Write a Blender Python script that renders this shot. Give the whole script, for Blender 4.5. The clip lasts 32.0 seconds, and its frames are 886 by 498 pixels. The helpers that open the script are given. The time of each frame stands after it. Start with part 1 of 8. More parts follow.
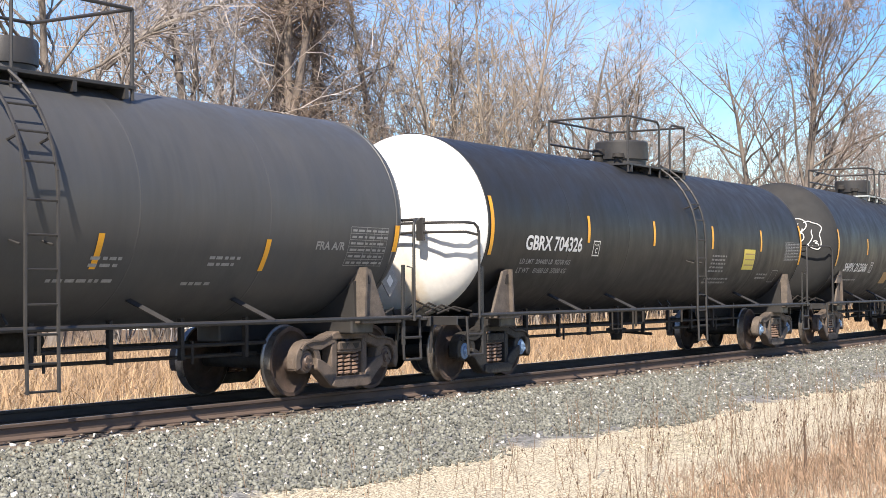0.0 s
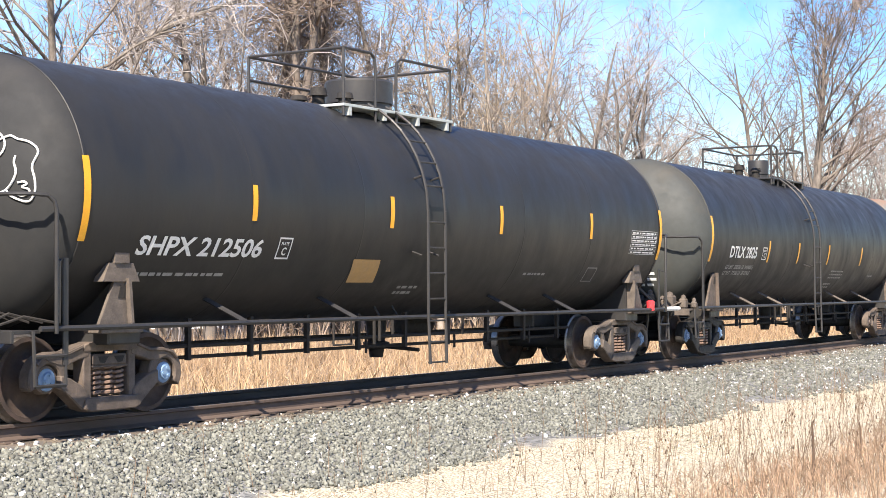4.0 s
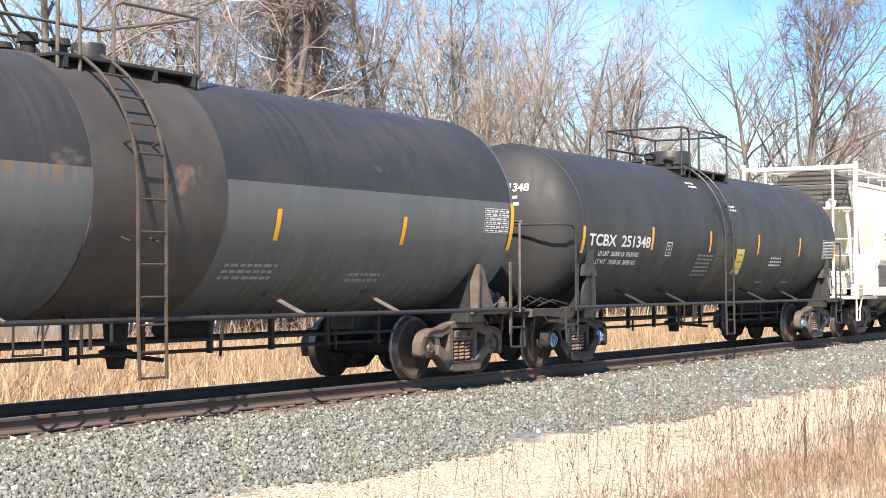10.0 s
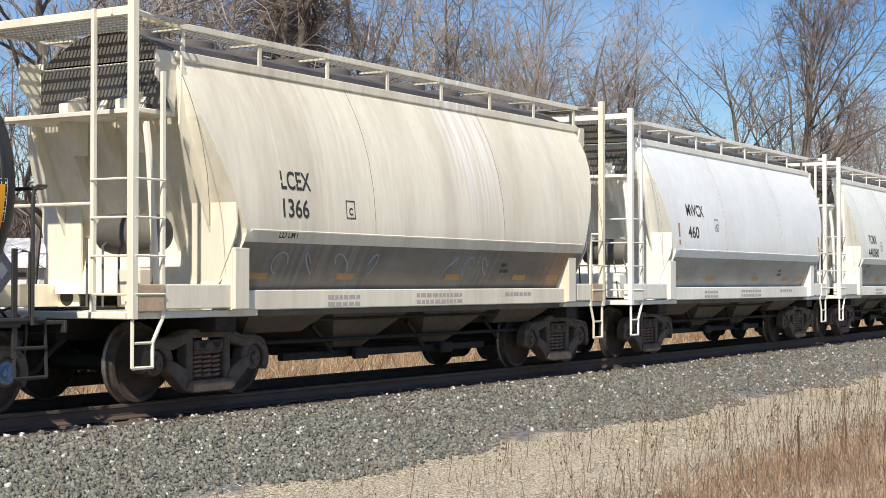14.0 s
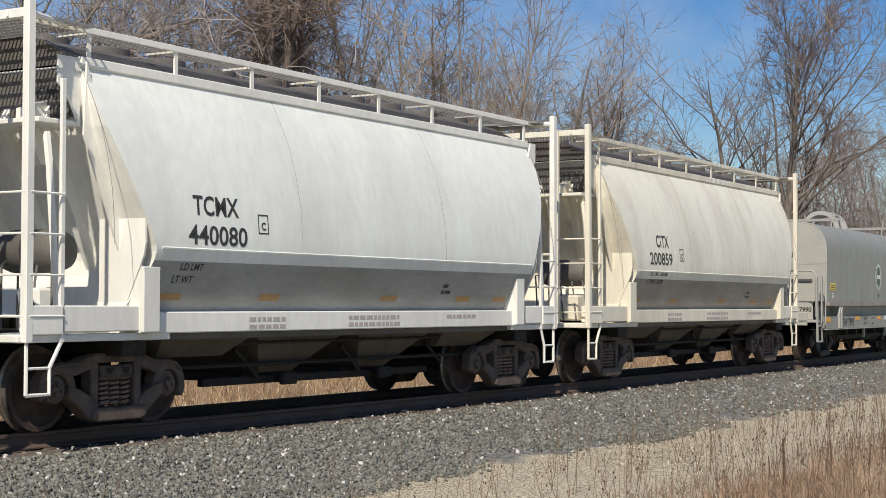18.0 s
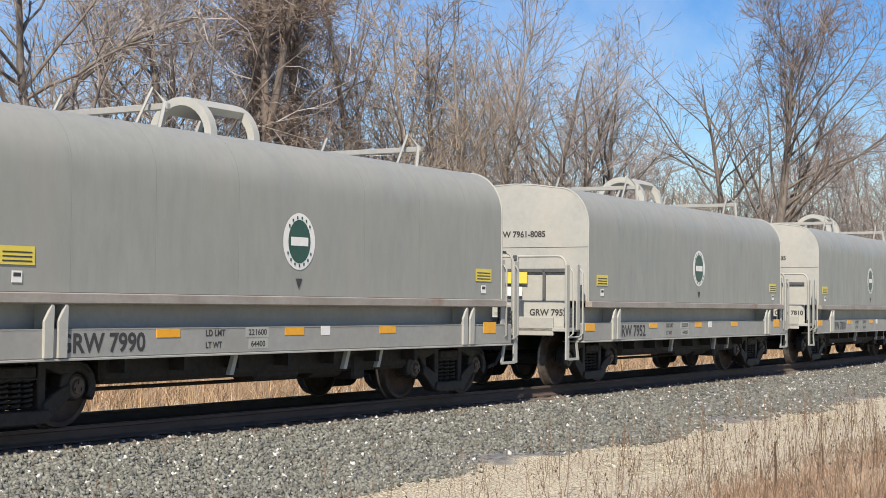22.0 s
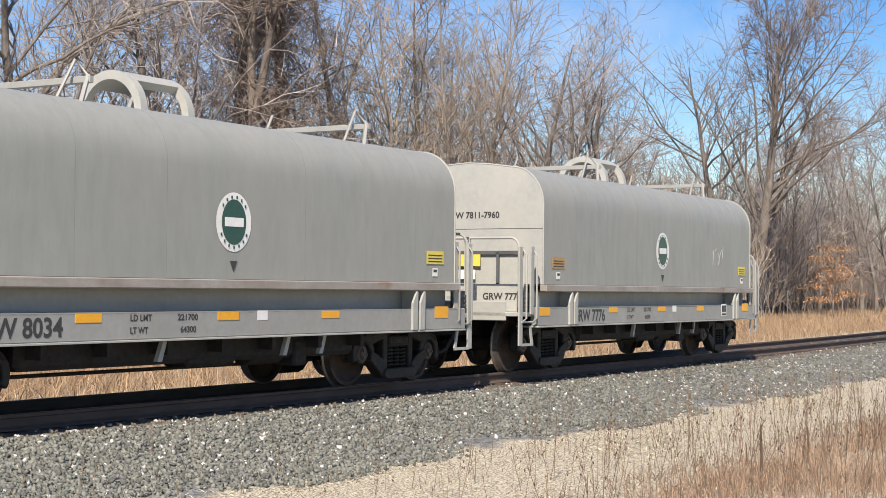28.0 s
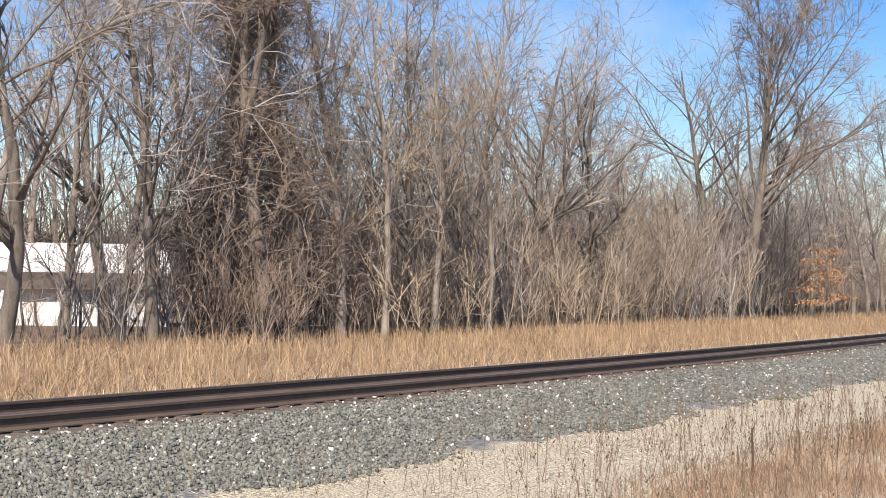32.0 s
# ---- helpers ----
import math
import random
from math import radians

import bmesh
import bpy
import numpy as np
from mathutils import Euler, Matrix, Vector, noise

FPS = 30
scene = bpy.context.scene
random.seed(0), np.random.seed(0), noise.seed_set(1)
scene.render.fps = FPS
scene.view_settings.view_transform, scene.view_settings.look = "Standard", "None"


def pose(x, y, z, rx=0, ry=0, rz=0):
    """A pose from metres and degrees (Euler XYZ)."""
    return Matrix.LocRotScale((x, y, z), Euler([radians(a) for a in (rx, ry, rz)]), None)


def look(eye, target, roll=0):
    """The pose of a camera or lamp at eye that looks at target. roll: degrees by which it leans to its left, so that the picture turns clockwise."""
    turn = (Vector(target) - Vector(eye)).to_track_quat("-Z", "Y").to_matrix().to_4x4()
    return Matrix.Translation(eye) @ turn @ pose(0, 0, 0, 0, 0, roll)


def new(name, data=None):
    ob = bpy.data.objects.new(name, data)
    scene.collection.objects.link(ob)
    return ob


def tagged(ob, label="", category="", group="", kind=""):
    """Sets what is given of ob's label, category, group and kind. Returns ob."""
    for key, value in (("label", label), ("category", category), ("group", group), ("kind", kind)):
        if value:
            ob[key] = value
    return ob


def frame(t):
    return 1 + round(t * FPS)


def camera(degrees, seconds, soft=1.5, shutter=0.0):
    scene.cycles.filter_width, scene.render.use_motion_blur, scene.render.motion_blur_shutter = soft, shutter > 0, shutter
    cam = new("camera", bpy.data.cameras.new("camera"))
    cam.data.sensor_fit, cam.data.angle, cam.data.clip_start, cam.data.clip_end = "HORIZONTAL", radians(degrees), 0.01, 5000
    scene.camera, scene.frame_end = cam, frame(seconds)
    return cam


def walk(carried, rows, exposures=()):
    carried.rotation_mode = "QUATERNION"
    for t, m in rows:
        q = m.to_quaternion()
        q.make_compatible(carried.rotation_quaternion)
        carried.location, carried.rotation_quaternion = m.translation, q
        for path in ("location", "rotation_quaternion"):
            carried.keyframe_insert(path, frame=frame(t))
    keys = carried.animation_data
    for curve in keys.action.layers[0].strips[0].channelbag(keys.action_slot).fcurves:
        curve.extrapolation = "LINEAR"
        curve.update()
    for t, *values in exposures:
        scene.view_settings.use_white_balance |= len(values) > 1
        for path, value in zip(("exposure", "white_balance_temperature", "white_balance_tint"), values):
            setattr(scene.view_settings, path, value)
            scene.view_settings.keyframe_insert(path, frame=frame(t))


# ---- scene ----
cam = camera(31.54, 32.0, 0.6)
PATH = [
    (0.0, pose(0, -13.47, 1.373, 91.491, 0.365, -56.591)),
    (0.5, pose(0, -13.47, 1.373, 91.476, 0.324, -56.572)),
    (1.0, pose(0, -13.47, 1.373, 91.455, 0.236, -56.537)),
    (1.5, pose(0, -13.47, 1.373, 91.448, 0.172, -56.480)),
    (2.0, pose(0, -13.47, 1.373, 91.476, 0.190, -56.410)),
    (2.5, pose(0, -13.47, 1.373, 91.514, 0.221, -56.365)),
    (4.5, pose(0, -13.47, 1.373, 91.478, 0.317, -56.303)),
    (5.0, pose(0, -13.47, 1.373, 91.484, 0.279, -56.295)),
    (5.5, pose(0, -13.47, 1.373, 91.490, 0.215, -56.308)),
    (6.0, pose(0, -13.47, 1.373, 91.486, 0.176, -56.330)),
    (6.5, pose(0, -13.47, 1.373, 91.477, 0.156, -56.328)),
    (7.0, pose(0, -13.47, 1.373, 91.477, 0.148, -56.318)),
    (7.5, pose(0, -13.47, 1.373, 91.479, 0.137, -56.322)),
    (8.0, pose(0, -13.47, 1.373, 91.463, 0.130, -56.341)),
    (8.5, pose(0, -13.47, 1.373, 91.429, 0.149, -56.376)),
    (9.0, pose(0, -13.47, 1.373, 91.393, 0.165, -56.431)),
    (9.5, pose(0, -13.47, 1.373, 91.354, 0.149, -56.496)),
    (10.0, pose(0, -13.47, 1.373, 91.309, 0.145, -56.560)),
    (10.5, pose(0, -13.47, 1.373, 91.249, 0.224, -56.618)),
    (11.0, pose(0, -13.47, 1.373, 91.183, 0.331, -56.660)),
    (11.5, pose(0, -13.47, 1.373, 91.139, 0.353, -56.683)),
    (12.0, pose(0, -13.47, 1.373, 91.117, 0.296, -56.693)),
    (12.5, pose(0, -13.47, 1.373, 91.098, 0.265, -56.703)),
    (13.0, pose(0, -13.47, 1.373, 91.093, 0.236, -56.726)),
    (13.5, pose(0, -13.47, 1.373, 91.136, 0.127, -56.751)),
    (14.0, pose(0, -13.47, 1.373, 91.243, 0.013, -56.774)),
    (14.5, pose(0, -13.47, 1.373, 91.376, -0.039, -56.822)),
    (15.0, pose(0, -13.47, 1.373, 91.522, 0.015, -56.891)),
    (15.5, pose(0, -13.47, 1.373, 91.634, 0.115, -56.935)),
    (17.5, pose(0, -13.47, 1.373, 92.023, -0.104, -57.252)),
    (18.0, pose(0, -13.47, 1.373, 92.040, -0.100, -57.295)),
    (18.5, pose(0, -13.47, 1.373, 92.052, -0.135, -57.354)),
    (19.0, pose(0, -13.47, 1.373, 92.062, -0.234, -57.395)),
    (19.5, pose(0, -13.47, 1.373, 92.071, -0.363, -57.422)),
    (20.0, pose(0, -13.47, 1.373, 92.075, -0.451, -57.445)),
    (20.5, pose(0, -13.47, 1.373, 92.085, -0.494, -57.466)),
    (21.0, pose(0, -13.47, 1.373, 92.093, -0.512, -57.483)),
    (21.5, pose(0, -13.47, 1.373, 92.089, -0.506, -57.505)),
    (22.0, pose(0, -13.47, 1.373, 92.072, -0.504, -57.547)),
    (22.5, pose(0, -13.47, 1.373, 92.032, -0.485, -57.600)),
    (23.0, pose(0, -13.47, 1.373, 91.967, -0.439, -57.643)),
    (23.5, pose(0, -13.47, 1.373, 91.891, -0.428, -57.678)),
    (24.0, pose(0, -13.47, 1.373, 91.818, -0.454, -57.721)),
    (24.5, pose(0, -13.47, 1.373, 91.760, -0.497, -57.777)),
    (25.0, pose(0, -13.47, 1.373, 91.714, -0.559, -57.845)),
    (25.5, pose(0, -13.47, 1.373, 91.658, -0.607, -57.903)),
    (26.0, pose(0, -13.47, 1.373, 91.598, -0.561, -57.938)),
    (26.5, pose(0, -13.47, 1.373, 91.564, -0.464, -57.954)),
    (28.5, pose(0, -13.47, 1.373, 91.474, -0.541, -58.074)),
    (29.0, pose(0, -13.47, 1.373, 91.491, -0.647, -58.079)),
    (29.5, pose(0, -13.47, 1.373, 91.504, -0.723, -58.106)),
    (30.0, pose(0, -13.47, 1.373, 91.508, -0.719, -58.149)),
    (30.5, pose(0, -13.47, 1.373, 91.520, -0.716, -58.195)),
    (31.0, pose(0, -13.47, 1.373, 91.542, -0.742, -58.240)),
    (31.5, pose(0, -13.47, 1.373, 91.560, -0.718, -58.289)),
    (32.0, pose(0, -13.47, 1.373, 91.567, -0.634, -58.326)),
]
walk(cam, PATH, [(0.0, 0.95, 7060, 12.5), (1.0, 0.77, 7060, 12.5), (2.0, 1.17, 7060, 12.5), (6.0, 1.29, 7060, 12.5), (9.0, 1.24, 7060, 12.5), (11.5, 1.1, 7060, 12.0), (13.0, 0.53, 7030, 11.0),
                 (15.5, -0.02, 7000, 9.5), (18.0, -0.1, 7010, 10.0), (19.0, -0.16, 7010, 10.5), (20.0, 0.0, 7010, 10.5), (22.0, 0.4, 7040, 11.0), (24.0, 0.48, 7060, 12.5), (26.0, 0.53, 7060, 12.5), (29.0, 0.5, 7060, 12.5), (32.0, 0.57, 7100, 13.0)])

# ---- the railway's line: an arc of 660 m radius, s metres along it, x to the far end ----
BEND = 0.00152


def on_track(s, off=0.0, z=0.0):
    """A place s metres along the arc, off metres to the far side of it, z over the rail tops."""
    a = BEND * s
    return Vector((math.sin(a) / BEND - math.sin(a) * off, (1 - math.cos(a)) / BEND + math.cos(a) * off, z))


# (seconds, metres a second): the train gathers speed
PACE = ((0, 6.38), (2.5, 6.44), (5.5, 6.48), (10, 6.6), (15.5, 6.63), (18, 6.82), (20, 6.9), (22, 7.02), (25, 7.06), (90, 7.06))


def rolled(t):
    """Metres that the train has rolled after t seconds."""
    way = 0.0
    for (a, va), (b, vb) in zip(PACE, PACE[1:]):
        e = min(b, t)
        if e > a:
            way += (va + 0.5 * (vb - va) * (e - a) / (b - a)) * (e - a)
    k = min(1.0, max(0.0, (t - 5.5) / 0.5))
    return way - 0.2 * k * k * (3 - 2 * k)


def ground_z(off):
    """Height of the ground across the line: shoulder of ballast, verge, meadow beyond."""
    pts = ((-60, -0.85), (-9, -0.75), (-4.2, -0.62), (-3.7, -0.57), (-2.0, -0.26), (-1.5, -0.192), (1.5, -0.192), (2.6, -0.33), (3.6, -0.5), (8, -0.5), (40, -0.3), (900, 0.0))
    for (a, za), (b, zb) in zip(pts, pts[1:]):
        if off <= b:
            return za + (zb - za) * max(0.0, (off - a)) / (b - a)
    return pts[-1][1]


# ---- world, sun ----
SUN_EL, SUN_OFF = radians(44), radians(23)
to_sun = Vector((-math.cos(SUN_EL) * math.cos(SUN_OFF), -math.cos(SUN_EL) * math.sin(SUN_OFF), math.sin(SUN_EL)))
world = bpy.data.worlds.new("world")
scene.world = world
world.use_nodes = True
wn = world.node_tree
sky = wn.nodes.new("ShaderNodeTexSky")
sky.sky_type, sky.sun_disc = "NISHITA", False
sky.sun_elevation = SUN_EL
sky.sun_rotation = math.atan2(to_sun.x, to_sun.y)
sky.air_density, sky.dust_density, sky.ozone_density = 1.0, 0.2, 3.0
wn.nodes["Background"].inputs["Strength"].default_value = 0.064
# thin fair-weather cloud
tc = wn.nodes.new("ShaderNodeTexCoord")
cl = wn.nodes.new("ShaderNodeTexNoise")
cl.inputs["Scale"].default_value, cl.inputs["Detail"].default_value, cl.inputs["Roughness"].default_value = 5.0, 7.0, 0.6
ramp = wn.nodes.new("ShaderNodeMapRange")
ramp.inputs["From Min"].default_value, ramp.inputs["From Max"].default_value = 0.44, 0.72
ramp.inputs["To Max"].default_value = 0.55
mixc = wn.nodes.new("ShaderNodeMix")
mixc.data_type = "RGBA"
mixc.inputs["B"].default_value = (9.0, 10.2, 12.0, 1)
wn.links.new(tc.outputs["Generated"], cl.inputs["Vector"])
wn.links.new(cl.outputs["Fac"], ramp.inputs["Value"])
wn.links.new(ramp.outputs["Result"], mixc.inputs["Factor"])
deep = wn.nodes.new("ShaderNodeHueSaturation")
deep.inputs["Hue"].default_value = 0.514
deep.inputs["Saturation"].default_value, deep.inputs["Value"].default_value = 1.45, 1.56
wn.links.new(sky.outputs["Color"], deep.inputs["Color"])
wn.links.new(deep.outputs["Color"], mixc.inputs["A"])
wn.links.new(mixc.outputs["Result"], wn.nodes["Background"].inputs["Color"])
sun = new("sun", bpy.data.lights.new("sun", "SUN"))
sun.data.energy, sun.data.angle, sun.data.color = 5.0, radians(0.6), (1.0, 0.94, 0.85)
sun.matrix_world = look(to_sun * 50, (0, 0, 0))


# ---- materials ----
def material(name, color, color2=None, rough=0.6, metal=0.0, scale=4.0, bump=0.0, bscale=60.0, spread=0.5, rand=0.0, island=0.0, stretch=(1, 1, 1),
             rust=None, rust_at=0.62, rust_scale=1.6, spec=0.5, dust=None, dust_amount=0.5, rust_top=None, streak=None, runs=None):
    """Base colour varied by noise at two scales, fine relief, patches of rust or dirt with soft edges."""
    m = bpy.data.materials.new(name)
    m.use_nodes = True
    nt = m.node_tree
    n, l = nt.nodes, nt.links
    bs = n["Principled BSDF"]
    bs.inputs["Roughness"].default_value, bs.inputs["Metallic"].default_value = rough, metal
    bs.inputs["Specular IOR Level"].default_value = spec
    co = n.new("ShaderNodeTexCoord")
    mp = n.new("ShaderNodeMapping")
    mp.inputs["Scale"].default_value = stretch
    l.new(co.outputs["Object"], mp.inputs["Vector"])

    def noise_at(sc, detail=6.0):
        t = n.new("ShaderNodeTexNoise")
        t.inputs["Scale"].default_value, t.inputs["Detail"].default_value, t.inputs["Roughness"].default_value = sc, detail, 0.6
        l.new(mp.outputs["Vector"], t.inputs["Vector"])
        return t.outputs["Fac"]

    def ranged(val, a, b, lo=0.0, hi=1.0):
        r = n.new("ShaderNodeMapRange")
        for key, v in zip(("From Min", "From Max", "To Min", "To Max"), (a, b, lo, hi)):
            r.inputs[key].default_value = v
        l.new(val, r.inputs["Value"])
        return r.outputs["Result"]

    def mixed(fac, a, b):
        x = n.new("ShaderNodeMix")
        x.data_type = "RGBA"
        l.new(fac, x.inputs["Factor"])
        for key, v in (("A", a), ("B", b)):
            if isinstance(v, tuple):
                x.inputs[key].default_value = (*v, 1)
            else:
                l.new(v, x.inputs[key])
        return x.outputs["Result"]

    c2 = color2 or tuple(c * 0.75 for c in color)
    col = mixed(ranged(noise_at(scale), 0.5 - spread * 0.4, 0.5 + spread * 0.4), color, c2)
    col = mixed(ranged(noise_at(scale * 9, 3.0), 0.35, 0.75, 0.0, 0.35), col, tuple(c * 0.72 for c in c2))
    if dust:
        col = mixed(ranged(noise_at(0.9), 0.45, 0.7, 0.0, dust_amount), col, dust)
    if rust:
        f = ranged(noise_at(rust_scale, 9.0), rust_at, rust_at + 0.08)
        col = mixed(f, col, rust)
    if rust_top:
        sx = n.new("ShaderNodeSeparateXYZ")
        l.new(co.outputs["Object"], sx.inputs["Vector"])
        ad = n.new("ShaderNodeMath")
        ad.operation = "MULTIPLY_ADD"
        l.new(noise_at(2.2, 8.0), ad.inputs[0])
        ad.inputs[1].default_value = 1.6
        l.new(sx.outputs["Z"], ad.inputs[2])
        col = mixed(ranged(ad.outputs["Value"], 4.28, 4.62, 0.0, 0.85), col, rust_top)
    if streak:
        # a stain (y, z, half width, half height, colour) with a ragged edge
        sx = n.new("ShaderNodeSeparateXYZ")
        l.new(co.outputs["Object"], sx.inputs["Vector"])
        for y0, z0, w, h, tone in streak:
            sq = []
            for axis, mid, half in (("Y", y0, w), ("Z", z0, h)):
                a = n.new("ShaderNodeMath")
                a.operation = "SUBTRACT"
                a.inputs[1].default_value = mid
                l.new(sx.outputs[axis], a.inputs[0])
                b = n.new("ShaderNodeMath")
                b.operation = "DIVIDE"
                b.inputs[1].default_value = half
                l.new(a.outputs["Value"], b.inputs[0])
                e = n.new("ShaderNodeMath")
                e.operation = "POWER"
                e.inputs[1].default_value = 2.0
                ab = n.new("ShaderNodeMath")
                ab.operation = "ABSOLUTE"
                l.new(b.outputs["Value"], ab.inputs[0])
                l.new(ab.outputs["Value"], e.inputs[0])
                sq.append(e.outputs["Value"])
            tot = n.new("ShaderNodeMath")
            tot.operation = "ADD"
            l.new(sq[0], tot.inputs[0])
            l.new(sq[1], tot.inputs[1])
            rag = n.new("ShaderNodeMath")
            rag.operation = "MULTIPLY_ADD"
            rag.inputs[1].default_value = 1.6
            l.new(noise_at(5.0, 6.0), rag.inputs[0])
            l.new(tot.outputs["Value"], rag.inputs[2])
            col = mixed(ranged(rag.outputs["Value"], 0.75, 1.7, 0.85, 0.0), col, tone)
    if runs:
        # ragged vertical runs (x, half width, lowest z, colour, strength), fading downwards
        sx = n.new("ShaderNodeSeparateXYZ")
        l.new(co.outputs["Object"], sx.inputs["Vector"])
        fine = n.new("ShaderNodeTexNoise")
        fm = n.new("ShaderNodeMapping")
        fm.inputs["Scale"].default_value = (9.0, 1.0, 0.22)
        l.new(co.outputs["Object"], fm.inputs["Vector"])
        l.new(fm.outputs["Vector"], fine.inputs["Vector"])
        fine.inputs["Scale"].default_value, fine.inputs["Detail"].default_value = 1.3, 4.0
        for x0, half, low, high, tone, amount in runs:
            def calc(op, a, b):
                q = n.new("ShaderNodeMath")
                q.operation = op
                for key, val in ((0, a), (1, b)):
                    if isinstance(val, float):
                        q.inputs[key].default_value = val
                    else:
                        l.new(val, q.inputs[key])
                return q.outputs["Value"]
            off = calc("ABSOLUTE", calc("SUBTRACT", sx.outputs["X"], x0), 0.0)
            side = ranged(off, half * 0.35, half, 1.0, 0.0)
            fall = ranged(sx.outputs["Z"], low, high, 0.0, 1.0)
            line = ranged(fine.outputs["Fac"], 0.42, 0.62, 0.0, amount)
            col = mixed(calc("MULTIPLY", calc("MULTIPLY", side, fall), line), col, tone)
    if rand or island:
        if rand:
            i = n.new("ShaderNodeObjectInfo").outputs["Random"]
        else:
            i = n.new("ShaderNodeNewGeometry").outputs["Random Per Island"]
        amt = rand or island
        h = n.new("ShaderNodeHueSaturation")
        l.new(ranged(i, 0, 1, 1 - amt, 1 + amt), h.inputs["Value"])
        l.new(col, h.inputs["Color"])
        col = h.outputs["Color"]
    l.new(col, bs.inputs["Base Color"])
    l.new(ranged(noise_at(scale * 3, 4.0), 0.3, 0.7, max(0.05, rough - 0.1), min(1, rough + 0.12)), bs.inputs["Roughness"])
    if bump:
        b = n.new("ShaderNodeBump")
        b.inputs["Strength"].default_value, b.inputs["Distance"].default_value = bump, 0.02
        l.new(noise_at(bscale, 4.0), b.inputs["Height"])
        l.new(b.outputs["Normal"], bs.inputs["Normal"])
    return m


M_BLACK = material("black tank paint", (0.0145, 0.015, 0.0158), (0.019, 0.019, 0.0195), 0.48, 0, 1.2, 0.05, 30, dust=(0.034, 0.032, 0.030), dust_amount=0.35, spec=0.33, stretch=(1, 1, 0.35), runs=((-3.5, 4.0, 1.0, 2.6, (0.055, 0.054, 0.052), 0.06), (3.5, 4.0, 1.0, 2.6, (0.055, 0.054, 0.052), 0.06)))
M_BLACK2 = material("newer black paint", (0.015, 0.016, 0.019), (0.021, 0.021, 0.023), 0.46, 0, 0.9, 0.04, 30, dust=(0.031, 0.029, 0.027), dust_amount=0.4, spec=0.2, stretch=(1, 1, 0.3), runs=((-3.5, 4.0, 1.0, 2.6, (0.05, 0.049, 0.048), 0.13), (3.5, 4.0, 1.0, 2.6, (0.05, 0.049, 0.048), 0.13)))
M_DKGREY = material("faded black paint", (0.034, 0.036, 0.038), (0.028, 0.030, 0.0315), 0.55, 0, 0.8, 0.05, 25, dust=(0.068, 0.064, 0.06), dust_amount=0.35, spec=0.3, stretch=(1, 1, 0.3), runs=((-3.5, 4.0, 1.0, 2.6, (0.075, 0.074, 0.072), 0.13), (3.5, 4.0, 1.0, 2.6, (0.075, 0.074, 0.072), 0.13)))
M_GREYTANK = material("chalked grey-black paint", (0.062, 0.065, 0.069), (0.050, 0.052, 0.055), 0.48, 0, 0.8, 0.05, 25, dust=(0.085, 0.08, 0.075), dust_amount=0.35, stretch=(1, 1, 0.3), spec=0.4, runs=((-3.5, 4.0, 1.0, 2.6, (0.10, 0.099, 0.096), 0.13), (3.5, 4.0, 1.0, 2.6, (0.10, 0.099, 0.096), 0.13)))
# The two dark runs paint grime and the curve's shade on the lower flank.
M_BLUGREY = material("weathered blue-grey paint, grime and shade below", (0.105, 0.116, 0.12), (0.080, 0.087, 0.09), 0.5, 0, 1.1, 0.06, 30, rust=(0.13, 0.105, 0.09), rust_at=0.66, dust=(0.09, 0.085, 0.075), dust_amount=0.5, stretch=(1, 1, 0.3), runs=((-2.6, 2.0, 2.35, 2.62, (0.22, 0.12, 0.055), 0.8), (3.4, 4.5, 2.1, 1.4, (0.045, 0.040, 0.035), 0.65), (-4.2, 4.0, 2.1, 1.4, (0.045, 0.040, 0.035), 0.65)))
M_GREYHEAD = material("dull grey head paint", (0.058, 0.064, 0.062), (0.046, 0.050, 0.048), 0.6, 0, 1.0, 0.05, 30, dust=(0.085, 0.07, 0.05), dust_amount=0.45, spec=0.3)
M_DULLHEAD = material("dull black head paint", (0.033, 0.034, 0.035), (0.026, 0.027, 0.028), 0.7, 0, 1.0, 0.05, 30, dust=(0.055, 0.05, 0.045), dust_amount=0.35, spec=0.22)
M_PALEHEAD = material("pale grey head paint", (0.125, 0.146, 0.146), (0.102, 0.118, 0.118), 0.6, 0, 1.2, 0.05, 30, dust=(0.125, 0.105, 0.08), dust_amount=0.4, spec=0.3, rust_top=(0.20, 0.125, 0.09), streak=((-0.2, 1.45, 0.3, 0.45, (0.24, 0.17, 0.11)), (-0.2, 1.4, 0.1, 0.2, (0.12, 0.08, 0.055))))
M_WHITEHEAD = material("white head paint", (0.80, 0.79, 0.76), (0.74, 0.73, 0.70), 0.45, 0, 1.0, 0.03, 30, streak=((-0.3, 1.45, 0.28, 0.7, (0.66, 0.56, 0.42)), (-0.36, 1.25, 0.06, 0.26, (0.30, 0.20, 0.13))))
M_SCUFFED = material("scuffed black top paint", (0.024, 0.026, 0.028), (0.034, 0.035, 0.036), 0.5, 0, 1.1, 0.06, 30, dust=(0.06, 0.055, 0.05), dust_amount=0.45, rust=(0.12, 0.095, 0.078), rust_at=0.64, rust_scale=1.3, spec=0.28, stretch=(0.7, 1, 1), runs=((-3.5, 3.5, 2.4, 3.2, (0.085, 0.083, 0.08), 0.2), (3.5, 3.5, 2.4, 3.2, (0.085, 0.083, 0.08), 0.2)))
M_BAND = material("grimy brown-black band", (0.034, 0.031, 0.028), (0.058, 0.050, 0.044), 0.65, 0, 1.4, 0.08, 30, rust=(0.15, 0.10, 0.075), rust_at=0.62, dust=(0.085, 0.082, 0.078), dust_amount=0.3)
